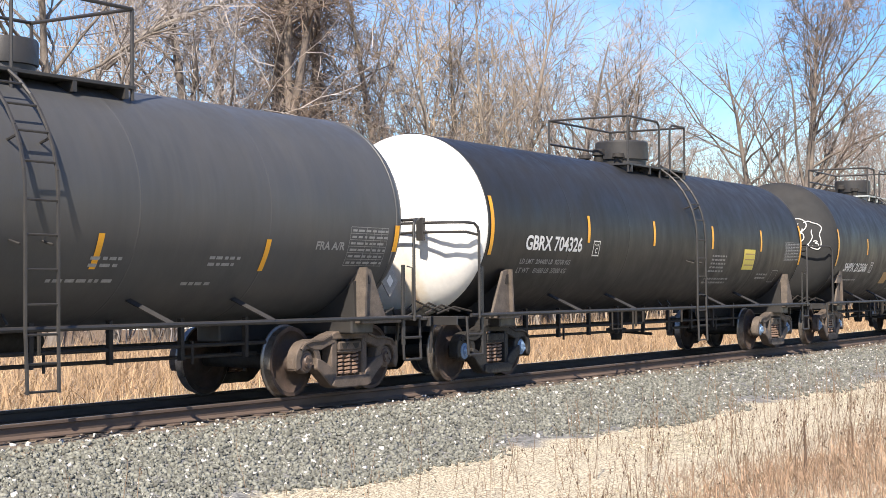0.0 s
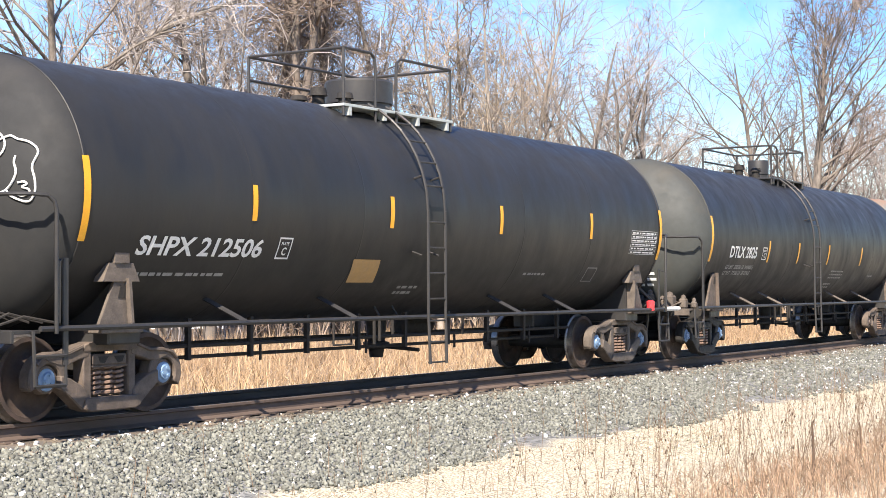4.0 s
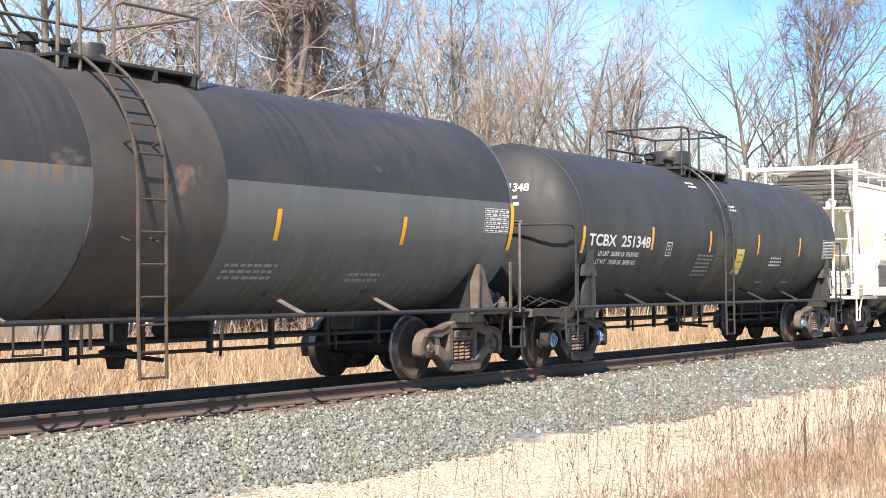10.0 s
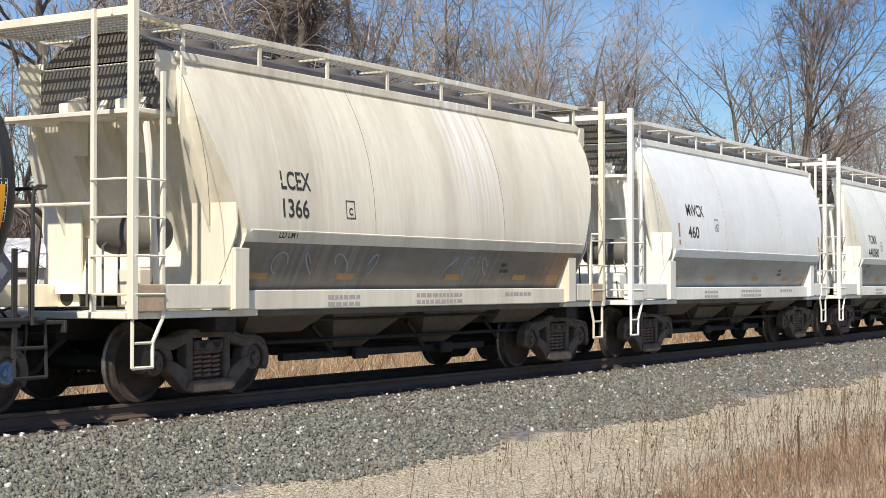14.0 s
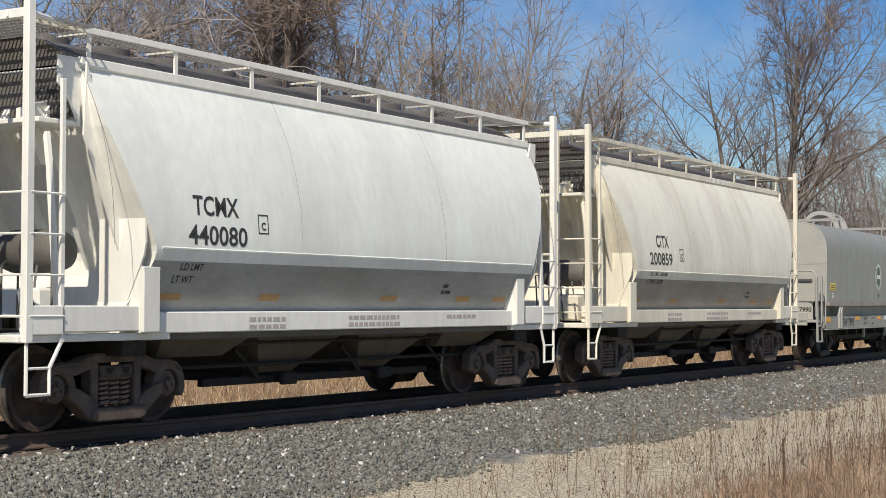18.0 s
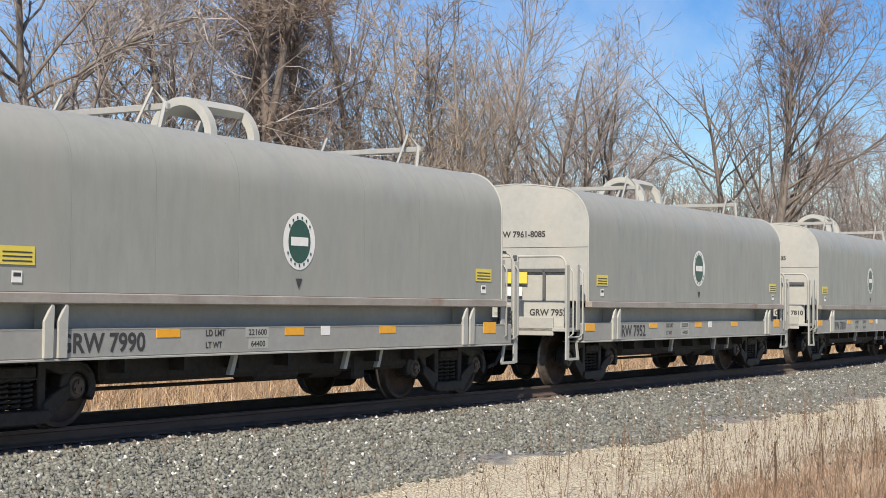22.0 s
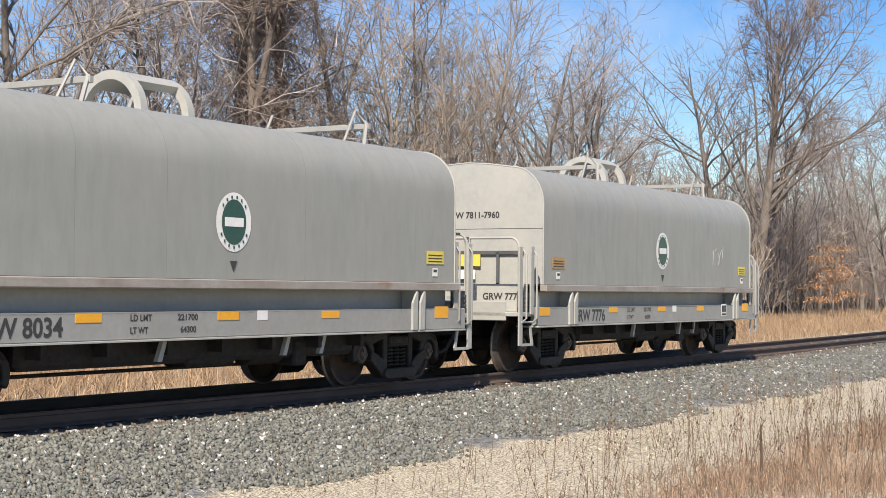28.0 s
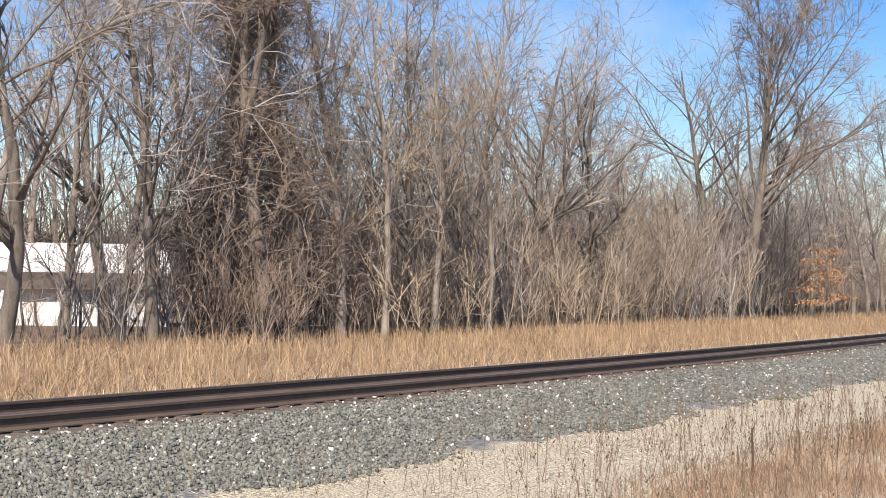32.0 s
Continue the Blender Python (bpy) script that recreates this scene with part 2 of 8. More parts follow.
M_OILY = material("oil-stained dark paint", (0.017, 0.0175, 0.018), (0.03, 0.029, 0.028), 0.42, 0, 2.2, 0.04, 30, spec=0.35, stretch=(1.6, 1, 0.4))
M_WHITE = material("white paint", (0.80, 0.79, 0.76), (0.74, 0.73, 0.70), 0.45, 0, 1.0, 0.03, 30)
M_BEIGE = material("soiled cream paint", (0.84, 0.805, 0.675), (0.76, 0.725, 0.61), 0.55, 0, 1.3, 0.05, 25, dust=(0.52, 0.47, 0.38), dust_amount=0.7, stretch=(1.4, 1, 0.16), runs=((1.1, 0.9, 1.9, 3.2, (0.90, 0.90, 0.87), 0.9), (-2.0, 1.6, 2.6, 4.2, (0.40, 0.37, 0.30), 0.22), (3.4, 0.8, 2.2, 3.6, (0.86, 0.86, 0.83), 0.3), (-3.4, 1.6, 1.2, 2.4, (0.50, 0.46, 0.37), 0.35)))
M_HWHITE = material("chalky white paint", (0.87, 0.87, 0.81), (0.82, 0.82, 0.765), 0.55, 0, 1.0, 0.05, 25, dust=(0.5, 0.48, 0.44), dust_amount=0.35, stretch=(1, 1, 0.35))
M_HCOOL = material("cool white paint", (0.845, 0.88, 0.83), (0.80, 0.83, 0.785), 0.5, 0, 1.0, 0.05, 25, dust=(0.45, 0.45, 0.45), dust_amount=0.25, stretch=(1, 1, 0.35))
M_HBLUE = material("bluish white paint", (0.84, 0.885, 0.895), (0.79, 0.83, 0.84), 0.5, 0, 1.0, 0.05, 25, dust=(0.5, 0.5, 0.48), dust_amount=0.2, stretch=(1, 1, 0.35))
M_STAINCREAM = material("rust-stained cream paint", (0.58, 0.46, 0.34), (0.38, 0.27, 0.18), 0.7, 0, 3.0, 0.05, 25, rust=(0.25, 0.14, 0.08), rust_at=0.6)
M_TAN = material("tan-grey paint", (0.835, 0.825, 0.715), (0.785, 0.775, 0.67), 0.55, 0, 1.2, 0.05, 25, dust=(0.40, 0.36, 0.30), dust_amount=0.4, stretch=(1, 1, 0.35), runs=((-2.2, 0.25, 2.2, 3.6, (0.62, 0.59, 0.52), 0.6), (0.1, 0.25, 2.0, 3.6, (0.62, 0.59, 0.52), 0.6), (2.4, 0.3, 2.0, 3.6, (0.60, 0.57, 0.50), 0.6)))
# Lower side sheets: soot, plus the shade of the inward slope, in the colour.
M_BEIGELOW = material("sooty cream paint darkened for shade", (0.235, 0.21, 0.175), (0.13, 0.115, 0.097), 0.6, 0, 1.6, 0.05, 25, dust=(0.24, 0.235, 0.22), dust_amount=0.5, stretch=(0.5, 1, 1.3), runs=((-2.6, 2.0, 1.0, 1.5, (0.28, 0.33, 0.38), 0.35), (3.9, 0.9, 1.0, 1.4, (0.42, 0.22, 0.10), 0.8), (1.0, 1.2, 1.0, 1.5, (0.28, 0.32, 0.36), 0.3)))
M_COOLLOW = material("sooty cool white paint darkened for shade", (0.42, 0.435, 0.425), (0.27, 0.275, 0.265), 0.6, 0, 1.6, 0.05, 25, dust=(0.27, 0.26, 0.235), dust_amount=0.5, stretch=(0.5, 1, 1.3))
M_TANLOW = material("sooty tan paint darkened for shade", (0.40, 0.385, 0.335), (0.26, 0.245, 0.215), 0.6, 0, 1.6, 0.05, 25, dust=(0.26, 0.235, 0.20), dust_amount=0.5, stretch=(0.5, 1, 1.3))
M_BAY = material("grimy brown bay paint", (0.14, 0.115, 0.09), (0.08, 0.066, 0.052), 0.75, 0, 1.6, 0.1, 30)
M_SLOPE = material("grimy hopper grey", (0.15, 0.142, 0.127), (0.09, 0.084, 0.077), 0.7, 0, 1.6, 0.1, 30)
M_COIL = material("dull grey hood steel", (0.29, 0.30, 0.275), (0.25, 0.26, 0.238), 0.5, 0, 0.9, 0.04, 20, dust=(0.38, 0.36, 0.32), dust_amount=0.35, stretch=(1, 1, 0.3))
M_COILEND = material("pale grey paint", (0.39, 0.395, 0.365), (0.35, 0.355, 0.328), 0.5, 0, 1.2, 0.03, 30, dust=(0.5, 0.46, 0.38), dust_amount=0.3)
M_COILSEAM = material("grimy seam", (0.24, 0.245, 0.24), (0.20, 0.205, 0.20), 0.6, 0, 2.0)
M_COILSILL = material("grey sill paint", (0.32, 0.325, 0.305), (0.27, 0.275, 0.26), 0.5, 0, 1.2, 0.03, 30, dust=(0.3, 0.27, 0.23), dust_amount=0.35)
M_RIM = material("rim with rust streaks", (0.36, 0.335, 0.305), (0.25, 0.215, 0.185), 0.6, 0, 2.0, 0.05, 30, rust=(0.22, 0.13, 0.09), rust_at=0.63, rust_scale=0.9, stretch=(0.6, 1, 1))
M_TROUGH = material("dark trough paint", (0.10, 0.105, 0.11), (0.07, 0.075, 0.08), 0.55, 0, 1.5, 0.05, 30)
# Near black, so it also carries the shade under the cars.
M_GEAR = material("near-black cast steel", (0.013, 0.012, 0.011), (0.024, 0.020, 0.017), 0.8, 0, 5.0, 0.3, 50)
M_BLACKSTEEL = material("black painted steel", (0.02, 0.02, 0.022), (0.035, 0.033, 0.031), 0.5, 0, 3.0, 0.1, 50)
M_FRAME_BROWN = material("dusty brown cast steel", (0.155, 0.118, 0.094), (0.07, 0.055, 0.045), 0.8, 0, 6.0, 0.3, 45)
M_FRAME_GREY = material("dusty grey cast steel", (0.15, 0.122, 0.10), (0.065, 0.053, 0.045), 0.75, 0, 6.0, 0.3, 45)
# Dark copy of the frame steel: shade below the car is in the colour.
M_FRAME_DARK = material("dark cast steel, shade toned in", (0.012, 0.0115, 0.011), (0.024, 0.021, 0.018), 0.7, 0, 6.0, 0.3, 45)
M_SPRING = material("rust-brown spring steel", (0.26, 0.17, 0.125), (0.17, 0.11, 0.08), 0.7, 0, 9.0, 0.1, 60)
M_WHEEL = material("rusty wheel plate", (0.026, 0.020, 0.017), (0.085, 0.055, 0.042), 0.75, 0, 4.0, 0.2, 40)
M_RIMSTEEL = material("worn wheel rim steel", (0.36, 0.34, 0.32), (0.16, 0.13, 0.11), 0.36, 0.75, 6.0, 0.1, 60)
M_CAPBLUE = material("blue bearing cap", (0.10, 0.20, 0.36), (0.22, 0.32, 0.44), 0.5, 0, 14.0, 0.1, 60)
M_CAPBROWN = material("greasy brown bearing cap", (0.12, 0.08, 0.06), (0.06, 0.045, 0.04), 0.55, 0, 14.0, 0.1, 60)
M_YELLOW = material("amber reflective sheeting", (0.85, 0.40, 0.02), (0.75, 0.34, 0.02), 0.4, 0, 6.0)
M_LABELYEL = material("yellow label vinyl", (0.74, 0.60, 0.09), (0.66, 0.53, 0.09), 0.45, 0, 6.0)
M_OLDORANGE = material("faded orange patch", (0.46, 0.27, 0.09), (0.36, 0.23, 0.11), 0.6, 0, 6.0)
M_LETTER = material("white stencil paint", (0.78, 0.78, 0.76), (0.66, 0.66, 0.64), 0.6, 0, 20.0)
M_FADED = material("faded stencil paint", (0.34, 0.34, 0.33), (0.22, 0.22, 0.22), 0.7, 0, 20.0)
M_DARKLETTER = material("black stencil paint", (0.03, 0.03, 0.03), (0.05, 0.05, 0.05), 0.6, 0, 20.0)
M_DIMLETTER = material("worn small stencil paint", (0.42, 0.36, 0.34), (0.5, 0.46, 0.43), 0.7, 0, 20.0)
M_BLUEFADE = material("faded blue spray", (0.30, 0.36, 0.42), (0.36, 0.38, 0.40), 0.7, 0, 9.0)
M_GREEN = material("dark green enamel", (0.012, 0.06, 0.046), (0.016, 0.075, 0.055), 0.4, 0, 6.0)
M_RED = material("red lamp plastic", (0.70, 0.05, 0.06), (0.6, 0.04, 0.05), 0.3, 0, 6.0)
M_GRATE = material("galvanised grating", (0.36, 0.36, 0.35), (0.26, 0.26, 0.25), 0.5, 0.3, 6.0)
M_PLATFORM = material("pale walkway deck", (0.48, 0.52, 0.50), (0.36, 0.38, 0.37), 0.55, 0.2, 5.0)
M_RAIL = material("rusted rail steel", (0.07, 0.049, 0.039), (0.115, 0.08, 0.063), 0.8, 0, 8.0, 0.2, 60, stretch=(0.2, 0.2, 1))
M_RAILTOP = material("polished railhead", (0.34, 0.32, 0.30), (0.22, 0.20, 0.185), 0.42, 0.9, 3.0)
M_TIE = material("weathered oak tie", (0.085, 0.068, 0.053), (0.13, 0.105, 0.085), 0.9, 0, 7.0, 0.5, 40, rand=0.3, stretch=(3, 0.5, 3))
M_STONE = material("crushed grey stone", (0.208, 0.212, 0.182), (0.138, 0.141, 0.122), 0.85, 0, 12.0, 0.3, 90, island=0.45)
M_DIRTSTONE = material("dirt-stained stone", (0.20, 0.165, 0.125), (0.12, 0.10, 0.078), 0.9, 0, 12.0, 0.3, 90, island=0.4)
M_PALESTONE = material("pale quartz stone", (0.58, 0.57, 0.545), (0.46, 0.45, 0.43), 0.8, 0, 12.0, 0.3, 90, island=0.2)
M_BARK = material("grey-brown bark", (0.27, 0.232, 0.197), (0.09, 0.075, 0.063), 0.9, 0, 2.5, 0.7, 22, rand=0.22, stretch=(1.5, 1.5, 0.4))
M_BARKPALE = material("pale grey bark", (0.37, 0.325, 0.28), (0.13, 0.112, 0.096), 0.9, 0, 2.5, 0.6, 22, rand=0.15, stretch=(1.5, 1.5, 0.4))
M_TWIG = material("grey twig bark", (0.39, 0.352, 0.325), (0.19, 0.165, 0.152), 0.9, 0, 0.8, rand=0.25)
# Darker twig barks; some shade inside the brush is put into both tones.
M_TWIGDARK = material("dark purplish twig bark, part shade tone", (0.28, 0.228, 0.198), (0.13, 0.104, 0.09), 0.9, 0, 0.8, rand=0.25)
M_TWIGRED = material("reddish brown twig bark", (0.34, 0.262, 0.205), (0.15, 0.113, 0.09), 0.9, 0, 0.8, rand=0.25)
M_TWIGTAN = material("tan sapling bark", (0.49, 0.40, 0.30), (0.23, 0.182, 0.137), 0.9, 0, 0.6, rand=0.25)
# Darker than front bark: shade deep in the wood put into the colour.
M_DEEP = material("far stems with the wood's shade in their tone", (0.165, 0.132, 0.112), (0.08, 0.063, 0.053), 0.9, 0, 0.5, island=0.45)
M_IVYBARK = material("dark vine-clad bark", (0.22, 0.18, 0.15), (0.085, 0.07, 0.059), 0.95, 0, 2.5, 0.7, 22, rand=0.2, stretch=(1.5, 1.5, 0.4))
M_OAKLEAF = material("dead oak leaves", (0.50, 0.27, 0.13), (0.36, 0.19, 0.095), 0.8, 0, 3.0, island=0.4)
M_STRAW = material("golden dead grass", (0.46, 0.335, 0.205), (0.25, 0.16, 0.095), 0.85, 0, 0.35, island=0.4)
M_PALESTRAW = material("bleached grass litter", (0.545, 0.505, 0.375), (0.40, 0.358, 0.255), 0.9, 0, 0.7, island=0.75)
M_WEED = material("dry brown weed stalks", (0.25, 0.168, 0.11), (0.13, 0.086, 0.056), 0.85, 0, 1.5, island=0.4)
M_RUSSET = material("russet dead grass", (0.43, 0.305, 0.205), (0.25, 0.16, 0.105), 0.85, 0, 1.2, island=0.45)
M_SEED = material("dark seed heads", (0.085, 0.055, 0.038), (0.14, 0.09, 0.06), 0.9, 0, 3.0, island=0.4)
M_WALLWHITE = material("white corrugated siding", (0.80, 0.79, 0.78), (0.72, 0.71, 0.70), 0.6, 0, 1.0)
M_EAVESHADE = material("brown eave with porch shade in its tone", (0.16, 0.13, 0.115), (0.11, 0.09, 0.08), 0.7, 0, 2.0)
# Flat far sheet; the shade among its trees is put into this dark tone.
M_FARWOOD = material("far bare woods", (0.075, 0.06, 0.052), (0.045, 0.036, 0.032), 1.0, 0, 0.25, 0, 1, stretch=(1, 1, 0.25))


def ground_material():
    """Soil with straw litter, grey stone where the ballast lies, by the distance from the line."""
    m = bpy.data.materials.new("ground")
    m.use_nodes = True
    n, l = m.node_tree.nodes, m.node_tree.links
    bs = n["Principled BSDF"]
    bs.inputs["Roughness"].default_value = 0.95
    uv = n.new("ShaderNodeUVMap")
    uv.uv_map = "across"
    sep = n.new("ShaderNodeSeparateXYZ")
    l.new(uv.outputs["UV"], sep.inputs["Vector"])
    co = n.new("ShaderNodeTexCoord")

    def tex(sc, detail=5):
        t = n.new("ShaderNodeTexNoise")
        t.inputs["Scale"].default_value, t.inputs["Detail"].default_value = sc, detail
        l.new(co.outputs["Object"], t.inputs["Vector"])
        return t.outputs["Fac"]

    def ramp_of(val, stops):
        r = n.new("ShaderNodeValToRGB")
        e = r.color_ramp.elements
        while len(e) < len(stops):
            e.new(0.5)
        for el, (p, c) in zip(e, stops):
            el.position, el.color = p, (*c, 1)
        l.new(val, r.inputs["Fac"])
        return r.outputs["Color"]

    def mix(fac, a, b):
        x = n.new("ShaderNodeMix")
        x.data_type = "RGBA"
        l.new(fac, x.inputs["Factor"])
        l.new(a, x.inputs["A"])
        l.new(b, x.inputs["B"])
        return x.outputs["Result"]

    vor = n.new("ShaderNodeTexVoronoi")
    vor.inputs["Scale"].default_value = 16
    l.new(co.outputs["Object"], vor.inputs["Vector"])
    sp = n.new("ShaderNodeSeparateColor")
    l.new(vor.outputs["Color"], sp.inputs["Color"])
    stone = ramp_of(sp.outputs["Red"], ((0.0, (0.07, 0.072, 0.07)), (0.6, (0.17, 0.172, 0.168)), (0.9, (0.20, 0.20, 0.195)), (1.0, (0.25, 0.245, 0.235))))
    litter = ramp_of(tex(38), ((0.38, (0.14, 0.105, 0.075)), (0.48, (0.35, 0.305, 0.225)), (0.60, (0.575, 0.53, 0.40))))
    meadow = ramp_of(tex(9), ((0.3, (0.16, 0.105, 0.065)), (0.55, (0.26, 0.185, 0.115)), (0.75, (0.34, 0.26, 0.165))))
    wood = ramp_of(tex(6), ((0.3, (0.09, 0.06, 0.04)), (0.6, (0.17, 0.12, 0.08))))
    add = n.new("ShaderNodeMath")
    add.operation = "MULTIPLY_ADD"
    l.new(tex(1.3), add.inputs[0])
    add.inputs[1].default_value = 1.4
    l.new(sep.outputs["X"], add.inputs[2])

    def step(a, b):
        r = n.new("ShaderNodeMapRange")
        r.inputs["From Min"].default_value, r.inputs["From Max"].default_value = a, b
        l.new(add.outputs["Value"], r.inputs["Value"])
        return r.outputs["Result"]

    col = mix(step(-3.15, -2.9), litter, stone)
    col = mix(step(3.4, 4.4), col, meadow)
    oil = n.new("ShaderNodeMath")
    oil.operation = "ABSOLUTE"
    l.new(sep.outputs["X"], oil.inputs[0])
    near = n.new("ShaderNodeMapRange")
    for key, val in (("From Min", 0.9), ("From Max", 1.9), ("To Min", 0.8), ("To Max", 0.0)):
        near.inputs[key].default_value = val
    l.new(oil.outputs["Value"], near.inputs["Value"])
    grime = n.new("ShaderNodeRGB")
    grime.outputs[0].default_value = (0.10, 0.079, 0.06, 1)
    col = mix(near.outputs["Result"], col, grime.outputs[0])
    col = mix(step(13.0, 18.0), col, wood)
    l.new(col, bs.inputs["Base Color"])
    bp = n.new("ShaderNodeBump")
    bp.inputs["Strength"].default_value, bp.inputs["Distance"].default_value = 0.45, 0.03
    l.new(vor.outputs["Distance"], bp.inputs["Height"])
    l.new(bp.outputs["Normal"], bs.inputs["Normal"])
    return m


M_GROUND = ground_material()


# ---- mesh kit ----
class Kit:
    """Vertices and faces of one mesh, with pieces added one by one."""

    def __init__(self):
        self.v, self.f, self.s = [], [], []

    def add(self, verts, faces, smooth=False):
        k = len(self.v)
        self.v.extend(tuple(p) for p in verts)
        self.f.extend(tuple(i + k for i in q) for q in faces)
        self.s.extend([smooth] * len(faces))
        return self

    def box(self, x0, x1, y0, y1, z0, z1, c=0.0):
        """A box, with chamfered edges where c is given."""
        if c <= 0:
            v = [(x, y, z) for x in (x0, x1) for y in (y0, y1) for z in (z0, z1)]
            return self.add(v, [(0, 1, 3, 2), (4, 6, 7, 5), (0, 4, 5, 1), (2, 3, 7, 6), (0, 2, 6, 4), (1, 5, 7, 3)])
        c = min(c, abs(x1 - x0) * 0.45, abs(y1 - y0) * 0.45, abs(z1 - z0) * 0.45)
        v, idx = [], {}
        for i, x in enumerate((x0, x1)):
            for j, y in enumerate((y0, y1)):
                for k, z in enumerate((z0, z1)):
                    dx, dy, dz = (c, -c)[i], (c, -c)[j], (c, -c)[k]
                    for a, p in enumerate(((x, y + dy, z + dz), (x + dx, y, z + dz), (x + dx, y + dy, z))):
                        idx[i, j, k, a] = len(v)
                        v.append(p)
        f = []
        for e in (0, 1):
            o = 1 if e else -1
            q = [(e, 0, 0, 0), (e, 1, 0, 0), (e, 1, 1, 0), (e, 0, 1, 0)][::o]
            f.append([idx[t] for t in q])
            q = [(0, e, 0, 1), (0, e, 1, 1), (1, e, 1, 1), (1, e, 0, 1)][::o]
            f.append([idx[t] for t in q])
            q = [(0, 0, e, 2), (1, 0, e, 2), (1, 1, e, 2), (0, 1, e, 2)][::o]
            f.append([idx[t] for t in q])
        for a in (0, 1):
            for b in (0, 1):
                f.append([idx[0, a, b, 1], idx[0, a, b, 2], idx[1, a, b, 2], idx[1, a, b, 1]])
                f.append([idx[a, 0, b, 0], idx[a, 0, b, 2], idx[a, 1, b, 2], idx[a, 1, b, 0]])
                f.append([idx[a, b, 0, 0], idx[a, b, 0, 1], idx[a, b, 1, 1], idx[a, b, 1, 0]])
        for i in (0, 1):
            for j in (0, 1):
                for k in (0, 1):
                    f.append([idx[i, j, k, 0], idx[i, j, k, 1], idx[i, j, k, 2]])
        return self.add(v, f)

    def prism(self, poly, a, b, axis="y"):
        """A polygon pushed from a to b along an axis: (x, z) for y, (y, z) for x, (x, y) for z."""
        n = len(poly)

        def put(p, d):
            return {"y": (p[0], d, p[1]), "x": (d, p[0], p[1]), "z": (p[0], p[1], d)}[axis]
        v = [put(p, a) for p in poly] + [put(p, b) for p in poly]
        f = [tuple(range(n)), tuple(range(2 * n - 1, n - 1, -1))] + [(i, i + n, (i + 1) % n + n, (i + 1) % n) for i in range(n)]
        return self.add(v, f)

    def tube(self, pts, r, n=8, cap=True, r2=None):
        """A round bar through the points, thinning to r2."""
        pts = [Vector(p) for p in pts]
        v, f = [], []
        up = None
        for i, p in enumerate(pts):
            d = (pts[min(i + 1, len(pts) - 1)] - pts[max(i - 1, 0)]).normalized()
            if up is None:
                up = d.orthogonal().normalized()
            else:
                up = (up - d * up.dot(d))
                up = up.normalized() if up.length > 1e-6 else d.orthogonal().normalized()
            side = d.cross(up)
            rr = r if r2 is None else r + (r2 - r) * i / max(1, len(pts) - 1)
            for k in range(n):
                a = 2 * math.pi * k / n
                v.append(p + (up * math.cos(a) + side * math.sin(a)) * rr)
        for i in range(len(pts) - 1):
            for k in range(n):
                f.append((i * n + k, i * n + (k + 1) % n, (i + 1) * n + (k + 1) % n, (i + 1) * n + k))
        self.add(v, f, True)
        if cap:
            k = len(self.v) - len(v)
            self.f.append(tuple(k + j for j in range(n - 1, -1, -1)))
            self.f.append(tuple(k + len(v) - n + j for j in range(n)))
            self.s.extend([False, False])
        return self

    def lathe(self, prof, axis="y", n=32, at=(0, 0, 0), smooth=True, sharp=True, a0=0.0, a1=2 * math.pi):
        """A profile of (along, radius) turned round an axis. sharp: every band has edges of its own."""
        full = abs(a1 - a0 - 2 * math.pi) < 1e-6
        cnt = n if full else n + 1

        def ring(d, r):
            out = []
            for k in range(cnt):
                a = a0 + (a1 - a0) * k / n
                c, s = math.cos(a) * r, math.sin(a) * r
                p = {"y": (c, d, s), "x": (d, c, s), "z": (c, s, d)}[axis]
                out.append((p[0] + at[0], p[1] + at[1], p[2] + at[2]))
            return out
        def band(i, j):
            return [(i * cnt + k, i * cnt + (k + 1) % cnt, j * cnt + (k + 1) % cnt, j * cnt + k) for k in range(n if full else n)]
        if sharp:
            for p, q in zip(prof, prof[1:]):
                self.add(ring(*p) + ring(*q), band(0, 1), smooth)
        else:
            v, f = [], []
            for p in prof:
                v += ring(*p)
            for i in range(len(prof) - 1):
                f += band(i, i + 1)
            self.add(v, f, smooth)
        return self

    def mesh(self, name):
        me = bpy.data.meshes.new(name)
        me.from_pydata(self.v, [], self.f)
        me.polygons.foreach_set("use_smooth", self.s)
        bm = bmesh.new()
        bm.from_mesh(me)
        bmesh.ops.remove_doubles(bm, verts=bm.verts, dist=1e-5)
        bmesh.ops.recalc_face_normals(bm, faces=bm.faces)
        bm.to_mesh(me)
        bm.free()
        if any(self.s):
            me.set_sharp_from_angle(angle=radians(33))
        return me


def part(name, kit, mat, parent, label="", at=None):
    """One mesh object under a thing or a part; kit: a Kit or a ready mesh."""
    me = kit.mesh(name) if isinstance(kit, Kit) else kit
    if not me.materials:
        me.materials.append(mat)
    ob = new(name, me)
    ob.parent = parent
    if at is not None:
        ob.matrix_local = at
    return tagged(ob, label)

def letters(text, height, width=None, bold=0.035):
    """Outline of a text as vertices and faces, baseline start at the origin, in x and y."""
    cu = bpy.data.curves.new("letters", "FONT")
    cu.body, cu.size, cu.resolution_u, cu.offset = text, height / 0.70, 3, height * bold
    ob = bpy.data.objects.new("letters", cu)
    me = bpy.data.meshes.new_from_object(ob)
    v = [tuple(p.co[:2]) for p in me.vertices]
    f = [tuple(p.vertices) for p in me.polygons]
    bpy.data.objects.remove(ob)
    bpy.data.curves.remove(cu)
    bpy.data.meshes.remove(me)
    if width and v:
        w = max(p[0] for p in v)
        v = [(p[0] * width / w, p[1]) for p in v]
    return v, f


